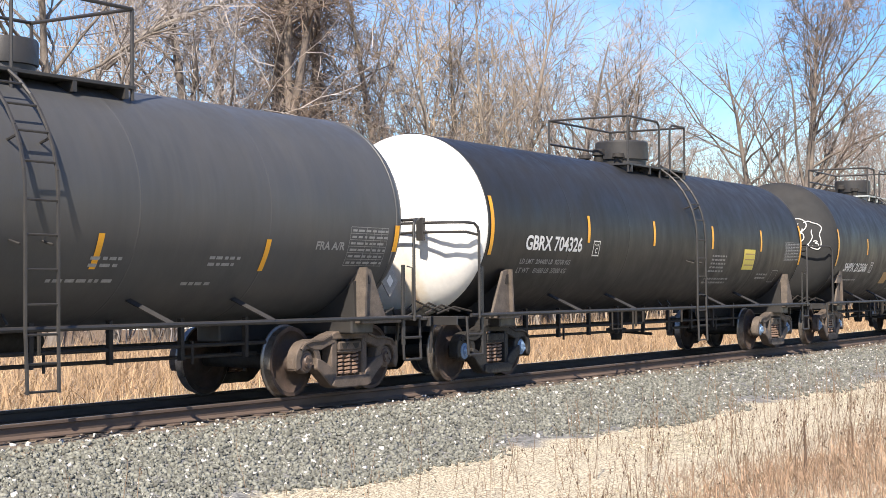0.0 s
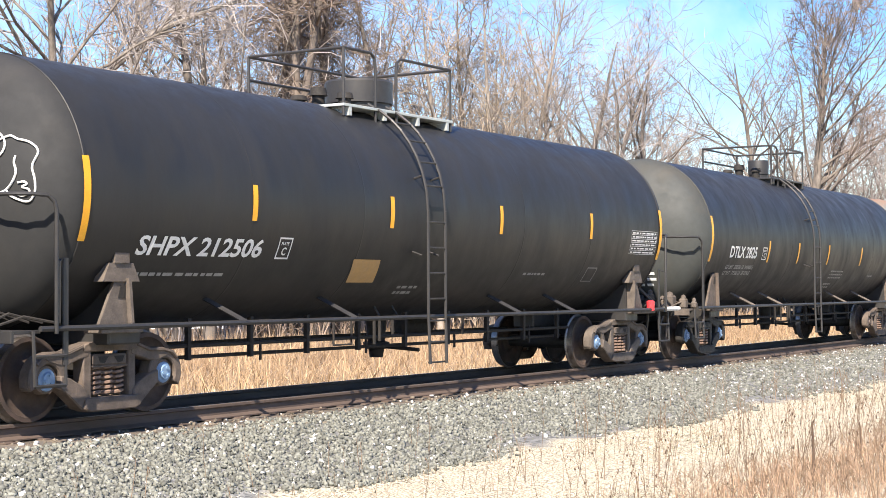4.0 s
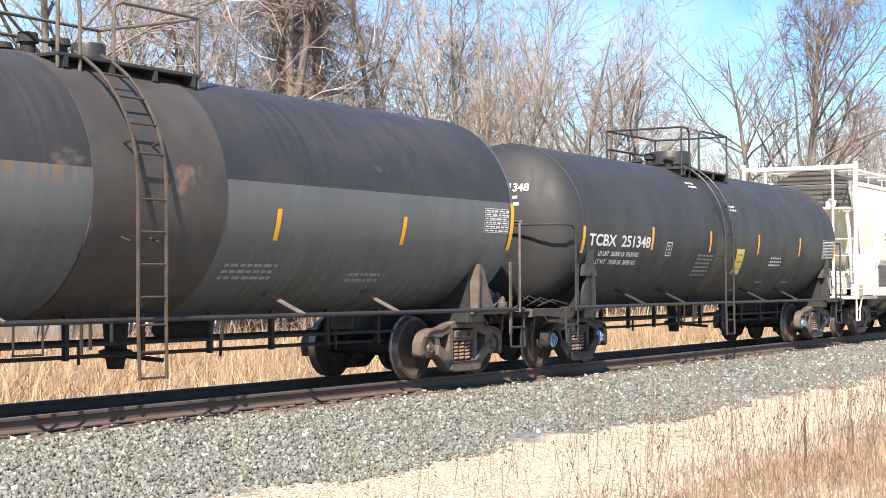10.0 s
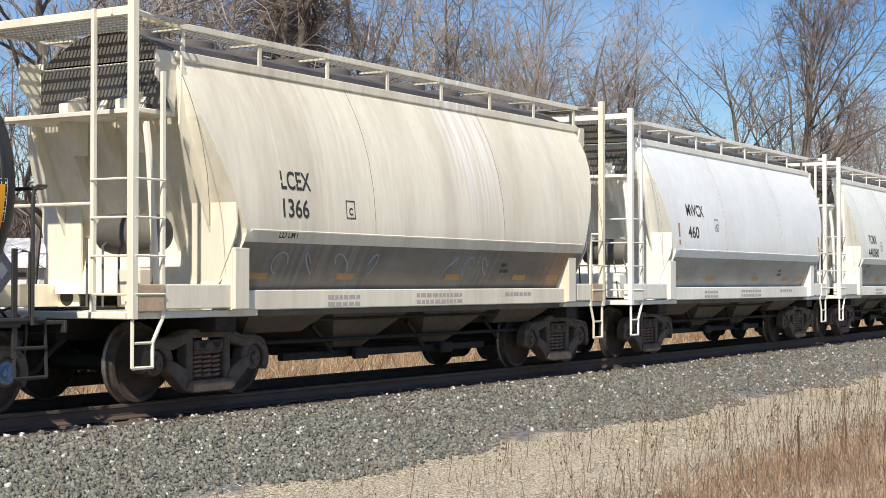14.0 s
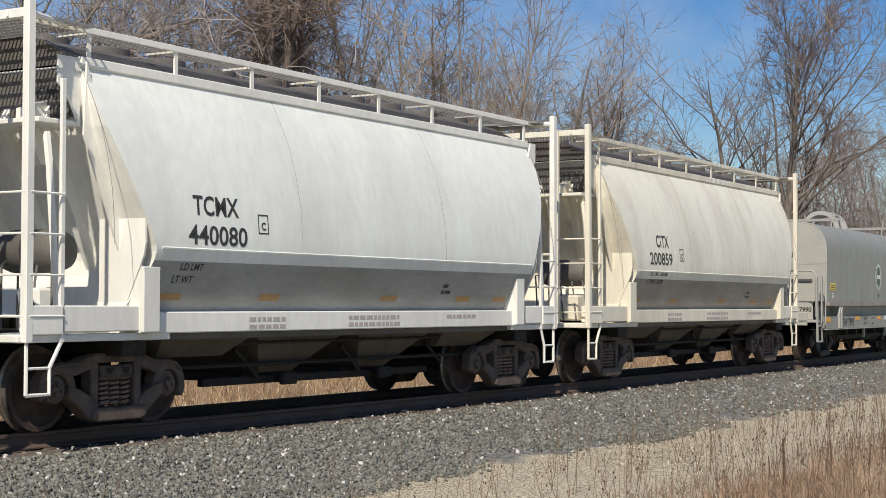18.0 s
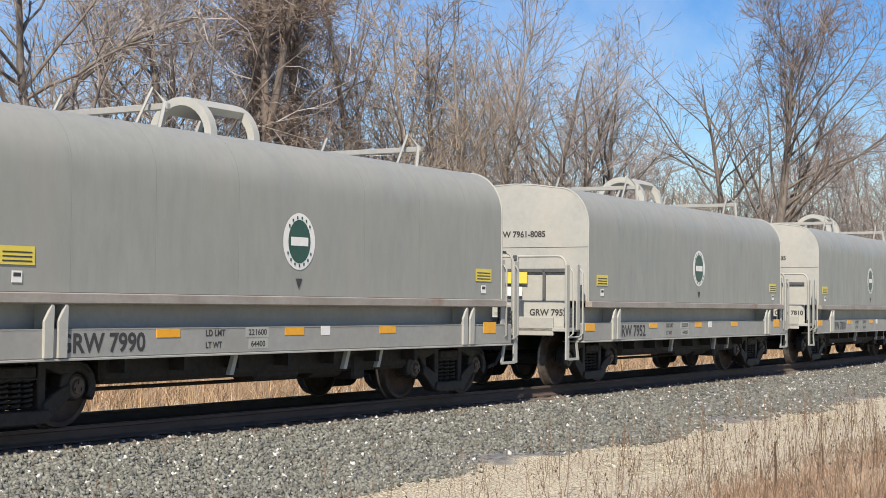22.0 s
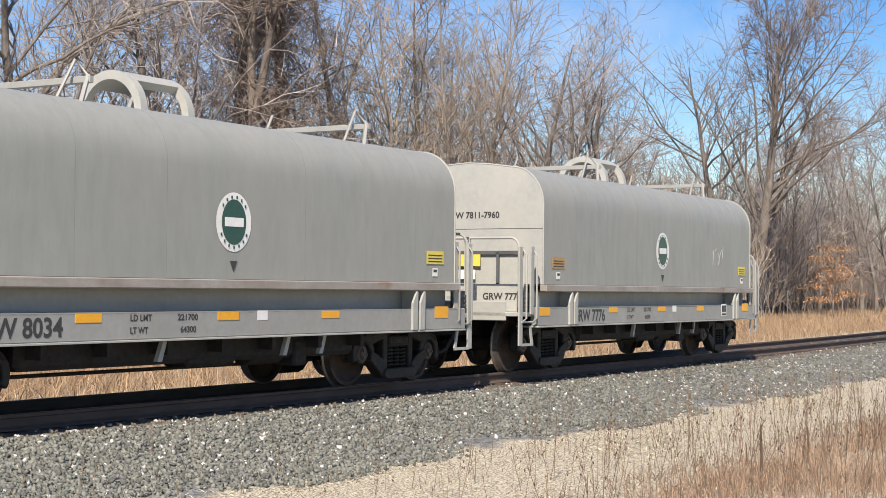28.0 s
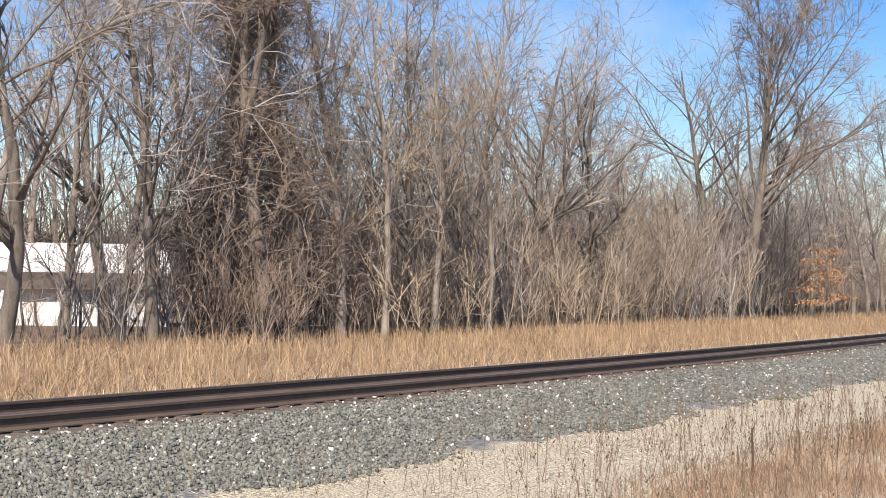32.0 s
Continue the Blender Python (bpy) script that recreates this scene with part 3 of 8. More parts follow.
def glyphs(v, f):
    """The single characters of an outline: faces that hang together, grouped where they overlap along the line."""
    root = list(range(len(v)))

    def find(i):
        while root[i] != i:
            root[i] = root[root[i]]
            i = root[i]
        return i
    for q in f:
        for i in q[1:]:
            root[find(i)] = find(q[0])
    isles = {}
    for q in f:
        isles.setdefault(find(q[0]), []).append(q)
    spans = sorted((min(v[i][0] for q in qs for i in q), max(v[i][0] for q in qs for i in q), min(v[i][1] for q in qs for i in q), qs) for qs in isles.values())
    groups = []
    for a, b, low, qs in spans:
        for g in groups:
            if min(b, g[1]) - max(a, g[0]) > 0.5 * min(b - a, g[1] - g[0]) and abs(low - g[3]) < 0.12:
                g[0], g[1], g[2] = min(a, g[0]), max(b, g[1]), g[2] + qs
                break
        else:
            groups.append([a, b, qs, low])
    for a, b, qs, low in groups:
        used = sorted({i for q in qs for i in q})
        at = {i: k for k, i in enumerate(used)}
        yield [v[i] for i in used], [tuple(at[i] for i in q) for q in qs]


def letter_parts(v, f, place, mat, parent, label):
    """Each character as a part of its own, laid on a surface by place(x, y)."""
    for gv, gf in glyphs(v, f):
        part("letter", Kit().add([place(*p) for p in gv], gf), mat, parent, label)


# ---- running gear, one of each kind; all cars share the meshes ----
def wheel_mesh():
    k = Kit()
    prof = [(-0.83, 0.07), (-0.83, 0.135), (-0.77, 0.15), (-0.735, 0.22), (-0.735, 0.31), (-0.775, 0.385), (-0.80, 0.40), (-0.80, 0.45), (-0.70, 0.457), (-0.685, 0.483), (-0.668, 0.483),
            (-0.655, 0.46), (-0.655, 0.40), (-0.70, 0.37), (-0.70, 0.2), (-0.65, 0.15), (-0.65, 0.08)]
    k.lathe(prof, "y", 26)
    me = k.mesh("wheel")
    me.materials.append(M_WHEEL)
    me.materials.append(M_RIMSTEEL)
    for p in me.polygons:
        p.material_index = 1 if math.hypot(p.center.x, p.center.z) > 0.44 and p.center.y > -0.795 else 0
    return me


def axle_mesh():
    me = Kit().lathe([(-1.0, 0.0), (-1.0, 0.075), (-0.84, 0.08), (-0.6, 0.095), (0.6, 0.095), (0.84, 0.08), (1.0, 0.075), (1.0, 0.0)], "y", 16).mesh("axle")
    me.materials.append(M_GEAR)
    return me


def cap_mesh(mat):
    k = Kit().lathe([(-0.93, 0.12), (-1.04, 0.125), (-1.055, 0.11), (-1.06, 0.085), (-1.085, 0.075), (-1.085, 0.0)], "y", 24)
    for i in range(3):
        a = radians(90 + 120 * i)
        k.lathe([(-1.06, 0.0), (-1.06, 0.02), (-1.10, 0.02), (-1.10, 0.0)], "y", 6, (math.cos(a) * 0.05, 0, math.sin(a) * 0.05))
    me = k.mesh("bearing_cap")
    me.materials.append(mat)
    return me


def spring_mesh(mat):
    k = Kit()
    pts = []
    for i in range(49):
        a = 2 * math.pi * i / 8
        pts.append((0.07 * math.cos(a), 0.07 * math.sin(a), 0.25 + 0.32 * i / 48))
    k.tube(pts, 0.02, 5)
    me = k.mesh("spring")
    me.materials.append(mat)
    return me


def side_frame_mesh(mat):
    """Cast truck side: humped jaws over the bearings, arms and diagonals round an open window, columns, spring seat; all edges rounded."""
    k = Kit()
    a, b = -1.09, -0.92
    k.prism([(-0.42, 0.73), (0.42, 0.73), (0.40, 0.81), (0.32, 0.835), (-0.32, 0.835), (-0.40, 0.81)], a - 0.01, b)
    k.prism([(-0.44, 0.13), (-0.34, 0.09), (0.34, 0.09), (0.44, 0.13), (0.40, 0.24), (-0.40, 0.24)], a - 0.05, b)
    for s in (-1, 1):
        c = s * 0.889
        arc = [radians(q) for q in range(-35, 211, 15)]
        k.prism([(c + 0.275 * math.cos(q), 0.457 + 0.275 * math.sin(q)) for q in arc] + [(c + 0.165 * math.cos(q), 0.457 + 0.165 * math.sin(q)) for q in reversed(arc)], a + 0.01, b)
        k.prism([(s * 1.0, 0.71), (s * 0.84, 0.745), (s * 0.64, 0.745), (s * 0.44, 0.81), (s * 0.32, 0.83), (s * 0.32, 0.68), (s * 0.48, 0.645), (s * 0.62, 0.60), (s * 0.76, 0.60), (s * 0.9, 0.64)], a, b)
        k.prism([(s * 0.74, 0.50), (s * 0.60, 0.46), (s * 0.44, 0.38), (s * 0.34, 0.30), (s * 0.34, 0.10), (s * 0.44, 0.12), (s * 0.62, 0.27), (s * 0.75, 0.36)], a - 0.02, b)
        k.prism([(s * 0.28, 0.20), (s * 0.40, 0.20), (s * 0.40, 0.78), (s * 0.28, 0.78)], a + 0.005, b)
        k.lathe([(-1.045, 0.0), (-1.045, 0.15), (-0.92, 0.16), (-0.92, 0.0)], "y", 20, (c, 0, 0.46))
        # rib along the arm and a cast lug on the jaw
        k.tube([(s * 1.06, a, 0.62), (s * 0.98, a, 0.69), (s * 0.84, a, 0.72), (s * 0.62, a, 0.725), (s * 0.42, a, 0.79)], 0.024, 6)
        k.box(min(s * 1.09, s * 1.17), max(s * 1.09, s * 1.17), a + 0.03, b, 0.36, 0.52, 0.02)
    me = k.mesh("side_frame")
    bm = bmesh.new()
    bm.from_mesh(me)
    sharp = [e for e in bm.edges if len(e.link_faces) == 2 and e.calc_face_angle(0) > 0.6 and e.calc_length() > 0.03]
    bmesh.ops.bevel(bm, geom=sharp, offset=0.014, segments=1, affect="EDGES")
    bm.to_mesh(me)
    bm.free()
    me.materials.append(mat)
    return me


def bolster_mesh():
    """Cross beam with the ends that show over the springs, brake beams and shoes beside the wheels."""
    k = Kit()
    k.box(-0.2, 0.2, -1.06, 1.06, 0.57, 0.68, 0.02)
    k.box(-0.17, 0.17, -1.08, -1.0, 0.59, 0.66, 0.01)
    k.box(-0.24, 0.24, -0.8, 0.8, 0.5, 0.78, 0.03)
    for s in (-1, 1):
        k.box(s * 0.36 - 0.05, s * 0.36 + 0.05, -0.85, 0.85, 0.33, 0.42, 0.01)
        for y in (-0.74, 0.74):
            k.box(s * 0.41 - 0.03, s * 0.41 + 0.03, y - 0.06, y + 0.06, 0.27, 0.56, 0.01)
    k.lathe([(0.74, 0.0), (0.74, 0.2), (0.86, 0.2), (0.86, 0.0)], "z", 20)
    me = k.mesh("truck")
    me.materials.append(M_GEAR)
    return me


WHEEL, AXLE, BOLSTER = wheel_mesh(), axle_mesh(), bolster_mesh()
# The dark springs hold the truck's shade in their colour.
SPRINGS = {"brown": spring_mesh(M_SPRING), "grey": spring_mesh(M_SPRING), "dark": spring_mesh(M_GEAR)}
CAPS = {"blue": cap_mesh(M_CAPBLUE), "brown": cap_mesh(M_CAPBROWN)}
SIDES = {"brown": side_frame_mesh(M_FRAME_BROWN), "grey": side_frame_mesh(M_FRAME_GREY), "dark": side_frame_mesh(M_FRAME_DARK)}
def bolster_end_mesh(mat):
    k = Kit()
    k.box(-0.255, 0.255, -1.10, -1.0, 0.575, 0.70, 0.02)
    k.box(-0.27, 0.27, -1.09, -1.0, 0.555, 0.58, 0.008)
    me = k.mesh("bolster_end")
    me.materials.append(mat)
    return me


def pocket_mesh(s):
    k = Kit()
    # The hollow's shade as a near-black slip on the bolster end.
    k.prism([(s * 0.04, 0.675), (s * 0.2, 0.675), (s * 0.17, 0.61), (s * 0.1, 0.60)], -1.104, -1.101)
    me = k.mesh("pocket")
    me.materials.append(M_GEAR)
    return me


BOLSTER_ENDS = {"brown": bolster_end_mesh(M_FRAME_BROWN), "grey": bolster_end_mesh(M_FRAME_GREY), "dark": bolster_end_mesh(M_FRAME_DARK)}
POCKETS = (pocket_mesh(-1), pocket_mesh(1))
HALF_TURN = Matrix.Rotation(math.pi, 4, "Z")
WHEELSETS = []


def add_truck(car, x, frame_kind, cap_kind, all_dark=False):
    """Two wheelsets, two side frames with their springs, and the bolster, at x under a car."""
    truck = part("truck", BOLSTER, None, car, "", pose(x, 0, 0))
    for turn in (Matrix(), HALF_TURN):
        part("side_frame", SIDES[frame_kind], None, truck, {"brown": "dusty brown cast side frame", "grey": "dusty grey cast side frame", "dark": "dark cast side frame, shade toned in"}[frame_kind], turn)
        end = part("bolster_end", BOLSTER_ENDS[frame_kind], None, truck, "", turn)
        for hole in POCKETS:
            part("pocket", hole, None, end, "flat dark patch for the pocket in the bolster end")
        for dx in (-0.17, 0.0, 0.17):
            part("spring", SPRINGS["dark" if all_dark else frame_kind] if frame_kind != "dark" or all_dark else SPRINGS["brown"], None, truck, "", turn @ pose(dx, -1.0, 0))
    for dx in (-0.889, 0.889):
        ax = part("wheelset", AXLE, None, car, "", pose(x + dx, 0, 0.457))
        for turn in (Matrix(), HALF_TURN):
            part("wheel", WHEEL, None, ax, "", turn)
            part("bearing_cap", CAPS[cap_kind], None, ax, "blue bearing cap" if cap_kind == "blue" else "", turn)
        WHEELSETS.append((ax, x + dx))


def coupler_kit(x, s):
    """Drawbar and knuckle at one end; s: -1 the front end."""
    k = Kit()
    k.box(min(x, x + s * 0.75), max(x, x + s * 0.75), -0.075, 0.075, 0.80, 0.94, 0.02)
    k.prism([(x + s * 0.70, -0.1), (x + s * 0.70, 0.14), (x + s * 0.80, 0.17), (x + s * 0.98, 0.15), (x + s * 0.98, 0.06), (x + s * 0.86, 0.04), (x + s * 0.86, -0.06), (x + s * 0.96, -0.16), (x + s * 0.84, -0.18)], 0.75, 0.99, "z")
    return k


def hose_kit(x, s, y=-0.35):
    k = Kit()
    k.tube([(x + s * 0.35, y, 0.74), (x + s * 0.55, y, 0.62), (x + s * 0.75, y + 0.03, 0.40), (x + s * 0.98, y + 0.06, 0.34)], 0.028, 8)
    return k


# ---- tank cars ----
ZC, TR = 2.36, 1.42


def skin(x, z, off=0.0, side=-1):
    """A point on a tank's flank at height z."""
    a = math.asin(max(-1, min(1, (z - ZC) / TR)))
    return (x, side * (TR + off) * math.cos(a), ZC + (TR + off) * math.sin(a))


def flank_patch(k, x0, x1, z0, z1, off=0.006, slant=0.0, steps=6):
    """A thin sheet that lies on the tank's flank."""
    v = []
    for i in range(steps + 1):
        z = z0 + (z1 - z0) * i / steps
        d = slant * i / steps
        v += [skin(x0 + d, z, off), skin(x1 + d, z, off)]
    return k.add(v, [(2 * i, 2 * i + 1, 2 * i + 3, 2 * i + 2) for i in range(steps)], True)


def flank_text(k, text, x, z, height, width=None, off=0.008, slant=0.0):
    v, f = letters(text, height, width)
    return k.add([skin(x + p[0] + p[1] * slant, z + p[1], off) for p in v], f)


def flank_bars(k, x, z, w, rows, pitch=0.075, h=0.035, rng=None, off=0.007):
    """Rows of short bars for stencilling too small to read."""
    rng = rng or random.Random(int(x * 100))
    for r in range(rows):
        cx = x
        while cx < x + w - 0.05:
            d = rng.uniform(0.05, 0.16)
            flank_patch(k, cx, min(cx + d, x + w), z - r * pitch, z - r * pitch + h, off, 0, 1)
            cx += d + rng.uniform(0.02, 0.05)
    return k


def data_panel(k, x0, x1, z0, z1):
    """Ruled table of stencilled figures."""
    n = 6
    for i in range(n + 1):
        z = z0 + (z1 - z0) * i / n
        flank_patch(k, x0, x1, z, z + 0.006, 0.007, 0, 1)
    for q in (0.0, 0.42, 0.62, 0.82, 1.0):
        x = x0 + (x1 - x0) * q
        flank_patch(k, x - 0.003, x + 0.003, z0, z1, 0.0075, 0, 4)
    for i in range(n):
        z = z0 + (z1 - z0) * (i + 0.32) / n
        flank_bars(k, x0 + 0.04, z, (x1 - x0) * 0.95, 1, 0.07, (z1 - z0) / n * 0.34, random.Random(i + int(x0 * 10)))
    return k


def tank_car(c, label):
    """A tank car from its plan c; x along the car from its middle, the front at the low end."""
    global ZC, TR
    ZC, TR = c.get("tank", (2.36, 1.42))
    car = tagged(new("tank_car"), label, "tank car", "freight train")
    hs, tc, lx = c["seam"], c["truck"], c["ladder"]
    end = hs + 0.98
    # shell and heads
    if c.get("two_tone"):
        a = math.asin((2.61 - ZC) / TR)
        part("shell", Kit().lathe([(-hs, TR), (hs, TR)], "x", 36, (0, 0, ZC), True, False, math.pi - a, 2 * math.pi + a), c["low"], car)
        part("shell_top", Kit().lathe([(-hs, TR), (hs, TR)], "x", 30, (0, 0, ZC), True, False, a, math.pi - a), c["mat"], car, "black upper half of the tank")
        part("shell_band", Kit().lathe([(-1.6, TR), (-1.6, TR + 0.012), (0.55, TR + 0.012), (0.55, TR)], "x", 72, (0, 0, ZC)), M_BAND, car, "grimy band beside the ladder")
    else:
        part("shell", Kit().lathe([(-hs, TR), (hs, TR)], "x", 72, (0, 0, ZC), True, False), c["mat"], car)
    for s, key in ((-1, "head_front"), (1, "head_rear")):
        prof = [(s * (hs + 0.66 * math.sin(radians(q))), TR * math.cos(radians(q)) if q < 90 else 0.0) for q in (0, 6, 14, 24, 35, 46, 57, 68, 79, 90)]
        part("tank_head", Kit().lathe(prof, "x", 72, (0, 0, ZC), True, False), c.get(key, c["mat"]), car, c.get(key + "_label", ""))
    for x in c.get("welds", (-0.62, -0.3, 0.3, 0.62)):
        part("weld_band", Kit().lathe([(x * hs - 0.02, TR - 0.001), (x * hs - 0.008, TR + 0.0025), (x * hs + 0.008, TR + 0.0025), (x * hs + 0.02, TR - 0.001)], "x", 72, (0, 0, ZC)), c.get("low", c["mat"]), car)
    if not c.get("two_tone"):
        for s in (-1, 1):
            part("weld_band", Kit().lathe([(s * hs - 0.025, TR), (s * hs - 0.018, TR + 0.009), (s * hs + 0.018, TR + 0.009), (s * hs + 0.025, TR)], "x", 72, (0, 0, ZC)), c.get("seam_mat", c["mat"]), car)
    for x, w, tones in c.get("spills", ()):
        part("spill_stain", Kit().lathe([(x - w * 0.5, TR), (x - w * 0.5, TR + 0.003), (x + w * 0.5, TR + 0.003), (x + w * 0.5, TR)], "x", 40, (0, 0, ZC), True, True, radians(180), radians(295)), tones, car, "dark stain of spilled oil below the hatch")
    # amber sheeting
    for x in c["stripes"]:
        part("reflector", flank_patch(Kit(), x - 0.045, x + 0.045, c.get("stripe_z", (1.92, 2.37))[0], c.get("stripe_z", (1.92, 2.37))[1]), M_YELLOW, car)
    for x in c["end_stripes"]:
        part("reflector", flank_patch(Kit(), x - 0.05, x + 0.05, 1.9, c.get("end_top", 2.78), 0.012, 0, 10), M_YELLOW, car)
    # side sill pipe with its brackets, bolster gussets
    for y in (-1, 1):
        part("side_pipe", Kit().tube([(-hs - 0.55, y * 1.42, 1.0), (hs + 0.55, y * 1.42, 1.0)], 0.03, 8), M_BLACKSTEEL, car)
        for x in c["brackets"]:
            b = Kit()
            p, q = skin(x - 0.17, 1.27, 0.0, y), (x, y * 1.42, 1.0)
            b.add([(p[0] - 0.03, p[1], p[2]), (p[0] + 0.03, p[1], p[2] + 0.03), (q[0] + 0.03, q[1], q[2] + 0.03), (q[0] - 0.03, q[1], q[2]),
                   (p[0] - 0.03, p[1] + y * 0.03, p[2]), (p[0] + 0.03, p[1] + y * 0.03, p[2] + 0.03), (q[0] + 0.03, q[1] + y * 0.03, q[2] + 0.03), (q[0] - 0.03, q[1] + y * 0.03, q[2])],
                  [(0, 1, 2, 3), (4, 7, 6, 5), (0, 4, 5, 1), (3, 2, 6, 7), (0, 3, 7, 4), (1, 5, 6, 2)])
            part("bracket", b, c.get("bracket_mat", M_BLACKSTEEL), car)
        for s in (-1, 1):
            x = s * (tc + 0.15)
            g = Kit()
            gw, gt = c.get("gusset_size", (0.38, 1.68))
            g.prism([(x - s * 0.22, 0.98), (x + s * gw, 0.98), (x + s * 0.02, gt - 0.03), (x - s * 0.16, gt)], y * 1.28, y * 1.32)
            g.prism([(x - s * 0.22, 0.98), (x - s * 0.18, 0.98), (x - s * 0.13, gt), (x - s * 0.17, gt)], y * 0.95, y * 1.38)
            gm = c.get("gusset", M_FRAME_GREY)
            if gt < 1.6:
                # wear pad and cleat on the shell over a short gusset
                part("wear_pad", Kit().prism([(x - s * 0.34, gt - 0.04), (x + s * 0.22, gt - 0.04), (x + s * 0.12, gt + 0.16), (x - s * 0.24, gt + 0.16)], y * 1.20, y * 1.34), gm, car)
                part("cleat", Kit().prism([(x - s * 0.16, gt + 0.16), (x + s * 0.06, gt + 0.16), (x + s * 0.06, gt + 0.42), (x - s * 0.16, gt + 0.42)], y * 1.22, y * 1.36), gm, car)
            part("gusset_shelf", Kit().box(x - 0.32, x + 0.6 if s > 0 else x + 0.32, min(y * 1.15, y * 1.42), max(y * 1.15, y * 1.42), 0.93, 0.98, 0.01), gm, car)
            part("bolster_gusset", g, gm, car)
            # The opening's shade as a dark patch laid on the gusset.
            part("gusset_hole", Kit().prism([(x - s * 0.13, gt - 0.22), (x - s * 0.02, gt - 0.22), (x - s * 0.06, gt - 0.08), (x - s * 0.14, gt - 0.07)], y * 1.322, y * 1.326), M_GEAR, car, "flat dark patch for the opening in the gusset")
    # stub sills, end beams, couplers, end rails
    for s in (-1, 1):
        sill = Kit()
        sill.box(min(s * (tc - 1.6), s * end), max(s * (tc - 1.6), s * end), -0.2, 0.2, 0.72, 1.08, 0.02)
        sill.box(s * tc - 0.25, s * tc + 0.25, -1.3, 1.3, 0.80, 1.0, 0.02)
        for y in (-1, 1):
            sill.prism([(y * 0.2, 1.0), (y * 1.25, 1.0), (y * 1.22, 1.5), (y * 0.8, 1.18), (y * 0.2, 0.98)], s * tc - 0.1, s * tc + 0.1, "x")
        part("stub_sill", sill, M_BLACKSTEEL, car)
        beam = Kit()
        beam.box(min(s * (end - 0.5), s * (end - 0.1)), max(s * (end - 0.5), s * (end - 0.1)), -1.35, 1.35, 0.95, 0.985, 0.005)
        beam.box(min(s * (end - 0.12), s * (end - 0.08)), max(s * (end - 0.12), s * (end - 0.08)), -1.38, 1.38, 0.86, 0.99, 0.005)
        part("end_platform", beam, c.get("platform", M_BLACKSTEEL), car)
        rx, rp = s * (end - 0.2), s * (end - 0.62)
        rail = [(rp, -1.45, 0.95), (rp, -1.45, 2.2), (rp + s * 0.02, -1.44, 2.29), (rp + s * 0.09, -1.42, 2.35), (rp + s * 0.25, -1.36, 2.36), (rx - s * 0.05, -1.2, 2.36), (rx, -1.0, 2.36)]
        rail += [(x, -y, z) for x, y, z in reversed(rail)]
        part("end_handrail", Kit().tube(rail, 0.022, 8), c.get("rail_mat", M_BLACKSTEEL), car)
        if c.get("platform"):
            part("end_brace", Kit().tube([(rx, 0.35, 1.98), (rx - s * 0.1, -0.9, 0.8)], 0.03, 6), c["platform"], car)
        part("end_brace", Kit().tube([(rx, -0.9, 0.95), (rx, -0.85, 0.45)], 0.025, 6), c.get("platform", M_BLACKSTEEL), car)
        for y in (-1, 1):
            st = Kit()
            for dx in (0.0, 0.42):
                st.tube([(s * (end - 0.80) + s * dx, y * 1.37, 0.98), (s * (end - 0.80) + s * dx, y * 1.40, 0.42)], 0.02, 6)
            for z in (0.42, 0.72):
                st.tube([(s * (end - 0.80), y * 1.40, z), (s * (end - 0.38), y * 1.40, z)], 0.02, 6)
            part("step", st, M_BLACKSTEEL, car)
            part("corner_post", Kit().box(s * (end - 0.80) - 0.035, s * (end - 0.80) + 0.035, y * 1.39 - 0.012, y * 1.39 + 0.012, 0.62, 1.72, 0.004), c.get("platform", M_BLACKSTEEL), car)
            part("grab_iron", Kit().tube([(s * (end - 0.72), y * 1.40, 1.70), (s * (end - 0.66), y * 1.45, 1.68), (s * (end - 0.66), y * 1.45, 1.06), (s * (end - 0.72), y * 1.40, 1.02)], 0.013, 6), M_BLACKSTEEL, car)
        if c.get("double_rail"):
            part("end_handrail", Kit().tube([(rp, -1.44, 2.18), (rp + s * 0.22, -1.36, 2.22), (rx, -1.05, 2.22), (rx, -0.5, 2.22), (rx, 0.0, 2.17), (rx, 0.5, 2.22), (rx, 1.05, 2.22), (rp + s * 0.22, 1.36, 2.22), (rp, 1.44, 2.18)], 0.02, 6), c.get("rail_mat", M_BLACKSTEEL), car)
            part("rail_clip", Kit().box(rx - 0.035, rx + 0.035, -0.76, -0.64, 2.1, 2.44, 0.006), M_BLACKSTEEL, car)
        part("coupler", coupler_kit(s * (end - 0.6), s), M_GEAR, car)
        part("air_hose", hose_kit(s * (end - 0.6), s), M_GEAR, car)
        gear = Kit()
        if c.get("platform"):
            # valves and pipe fittings crowd the platform before the head
            for q, (dx, y, w, h) in enumerate(((0.62, -1.05, 0.09, 0.20), (0.5, -0.82, 0.12, 0.26), (0.66, -0.6, 0.1, 0.18), (0.42, -0.45, 0.08, 0.3), (0.55, -0.2, 0.11, 0.2), (0.75, -1.22, 0.07, 0.14))):
                gear.box(s * (end - dx) - w, s * (end - dx) + w, y - w * 0.8, y + w * 0.8, 0.98, 0.98 + h, 0.03)
                gear.lathe([(0.98 + h, 0.0), (0.98 + h, w * 0.6), (1.03 + h, w * 0.5), (1.06 + h, 0.0)], "z", 10, (s * (end - dx), y, 0))
        for q in range(4):
            gear.tube([(s * (end - 0.9), -1.15 + 0.2 * q, 1.05), (s * (end - 0.55), -1.05 + 0.22 * q, 1.12 + 0.03 * q), (s * (end - 0.3), -0.9 + 0.2 * q, 1.02)], 0.016, 6)
        part("brake_gear", gear, M_FRAME_GREY if c.get("platform") else M_GEAR, car)
    # pipes and rods below
    under = Kit()
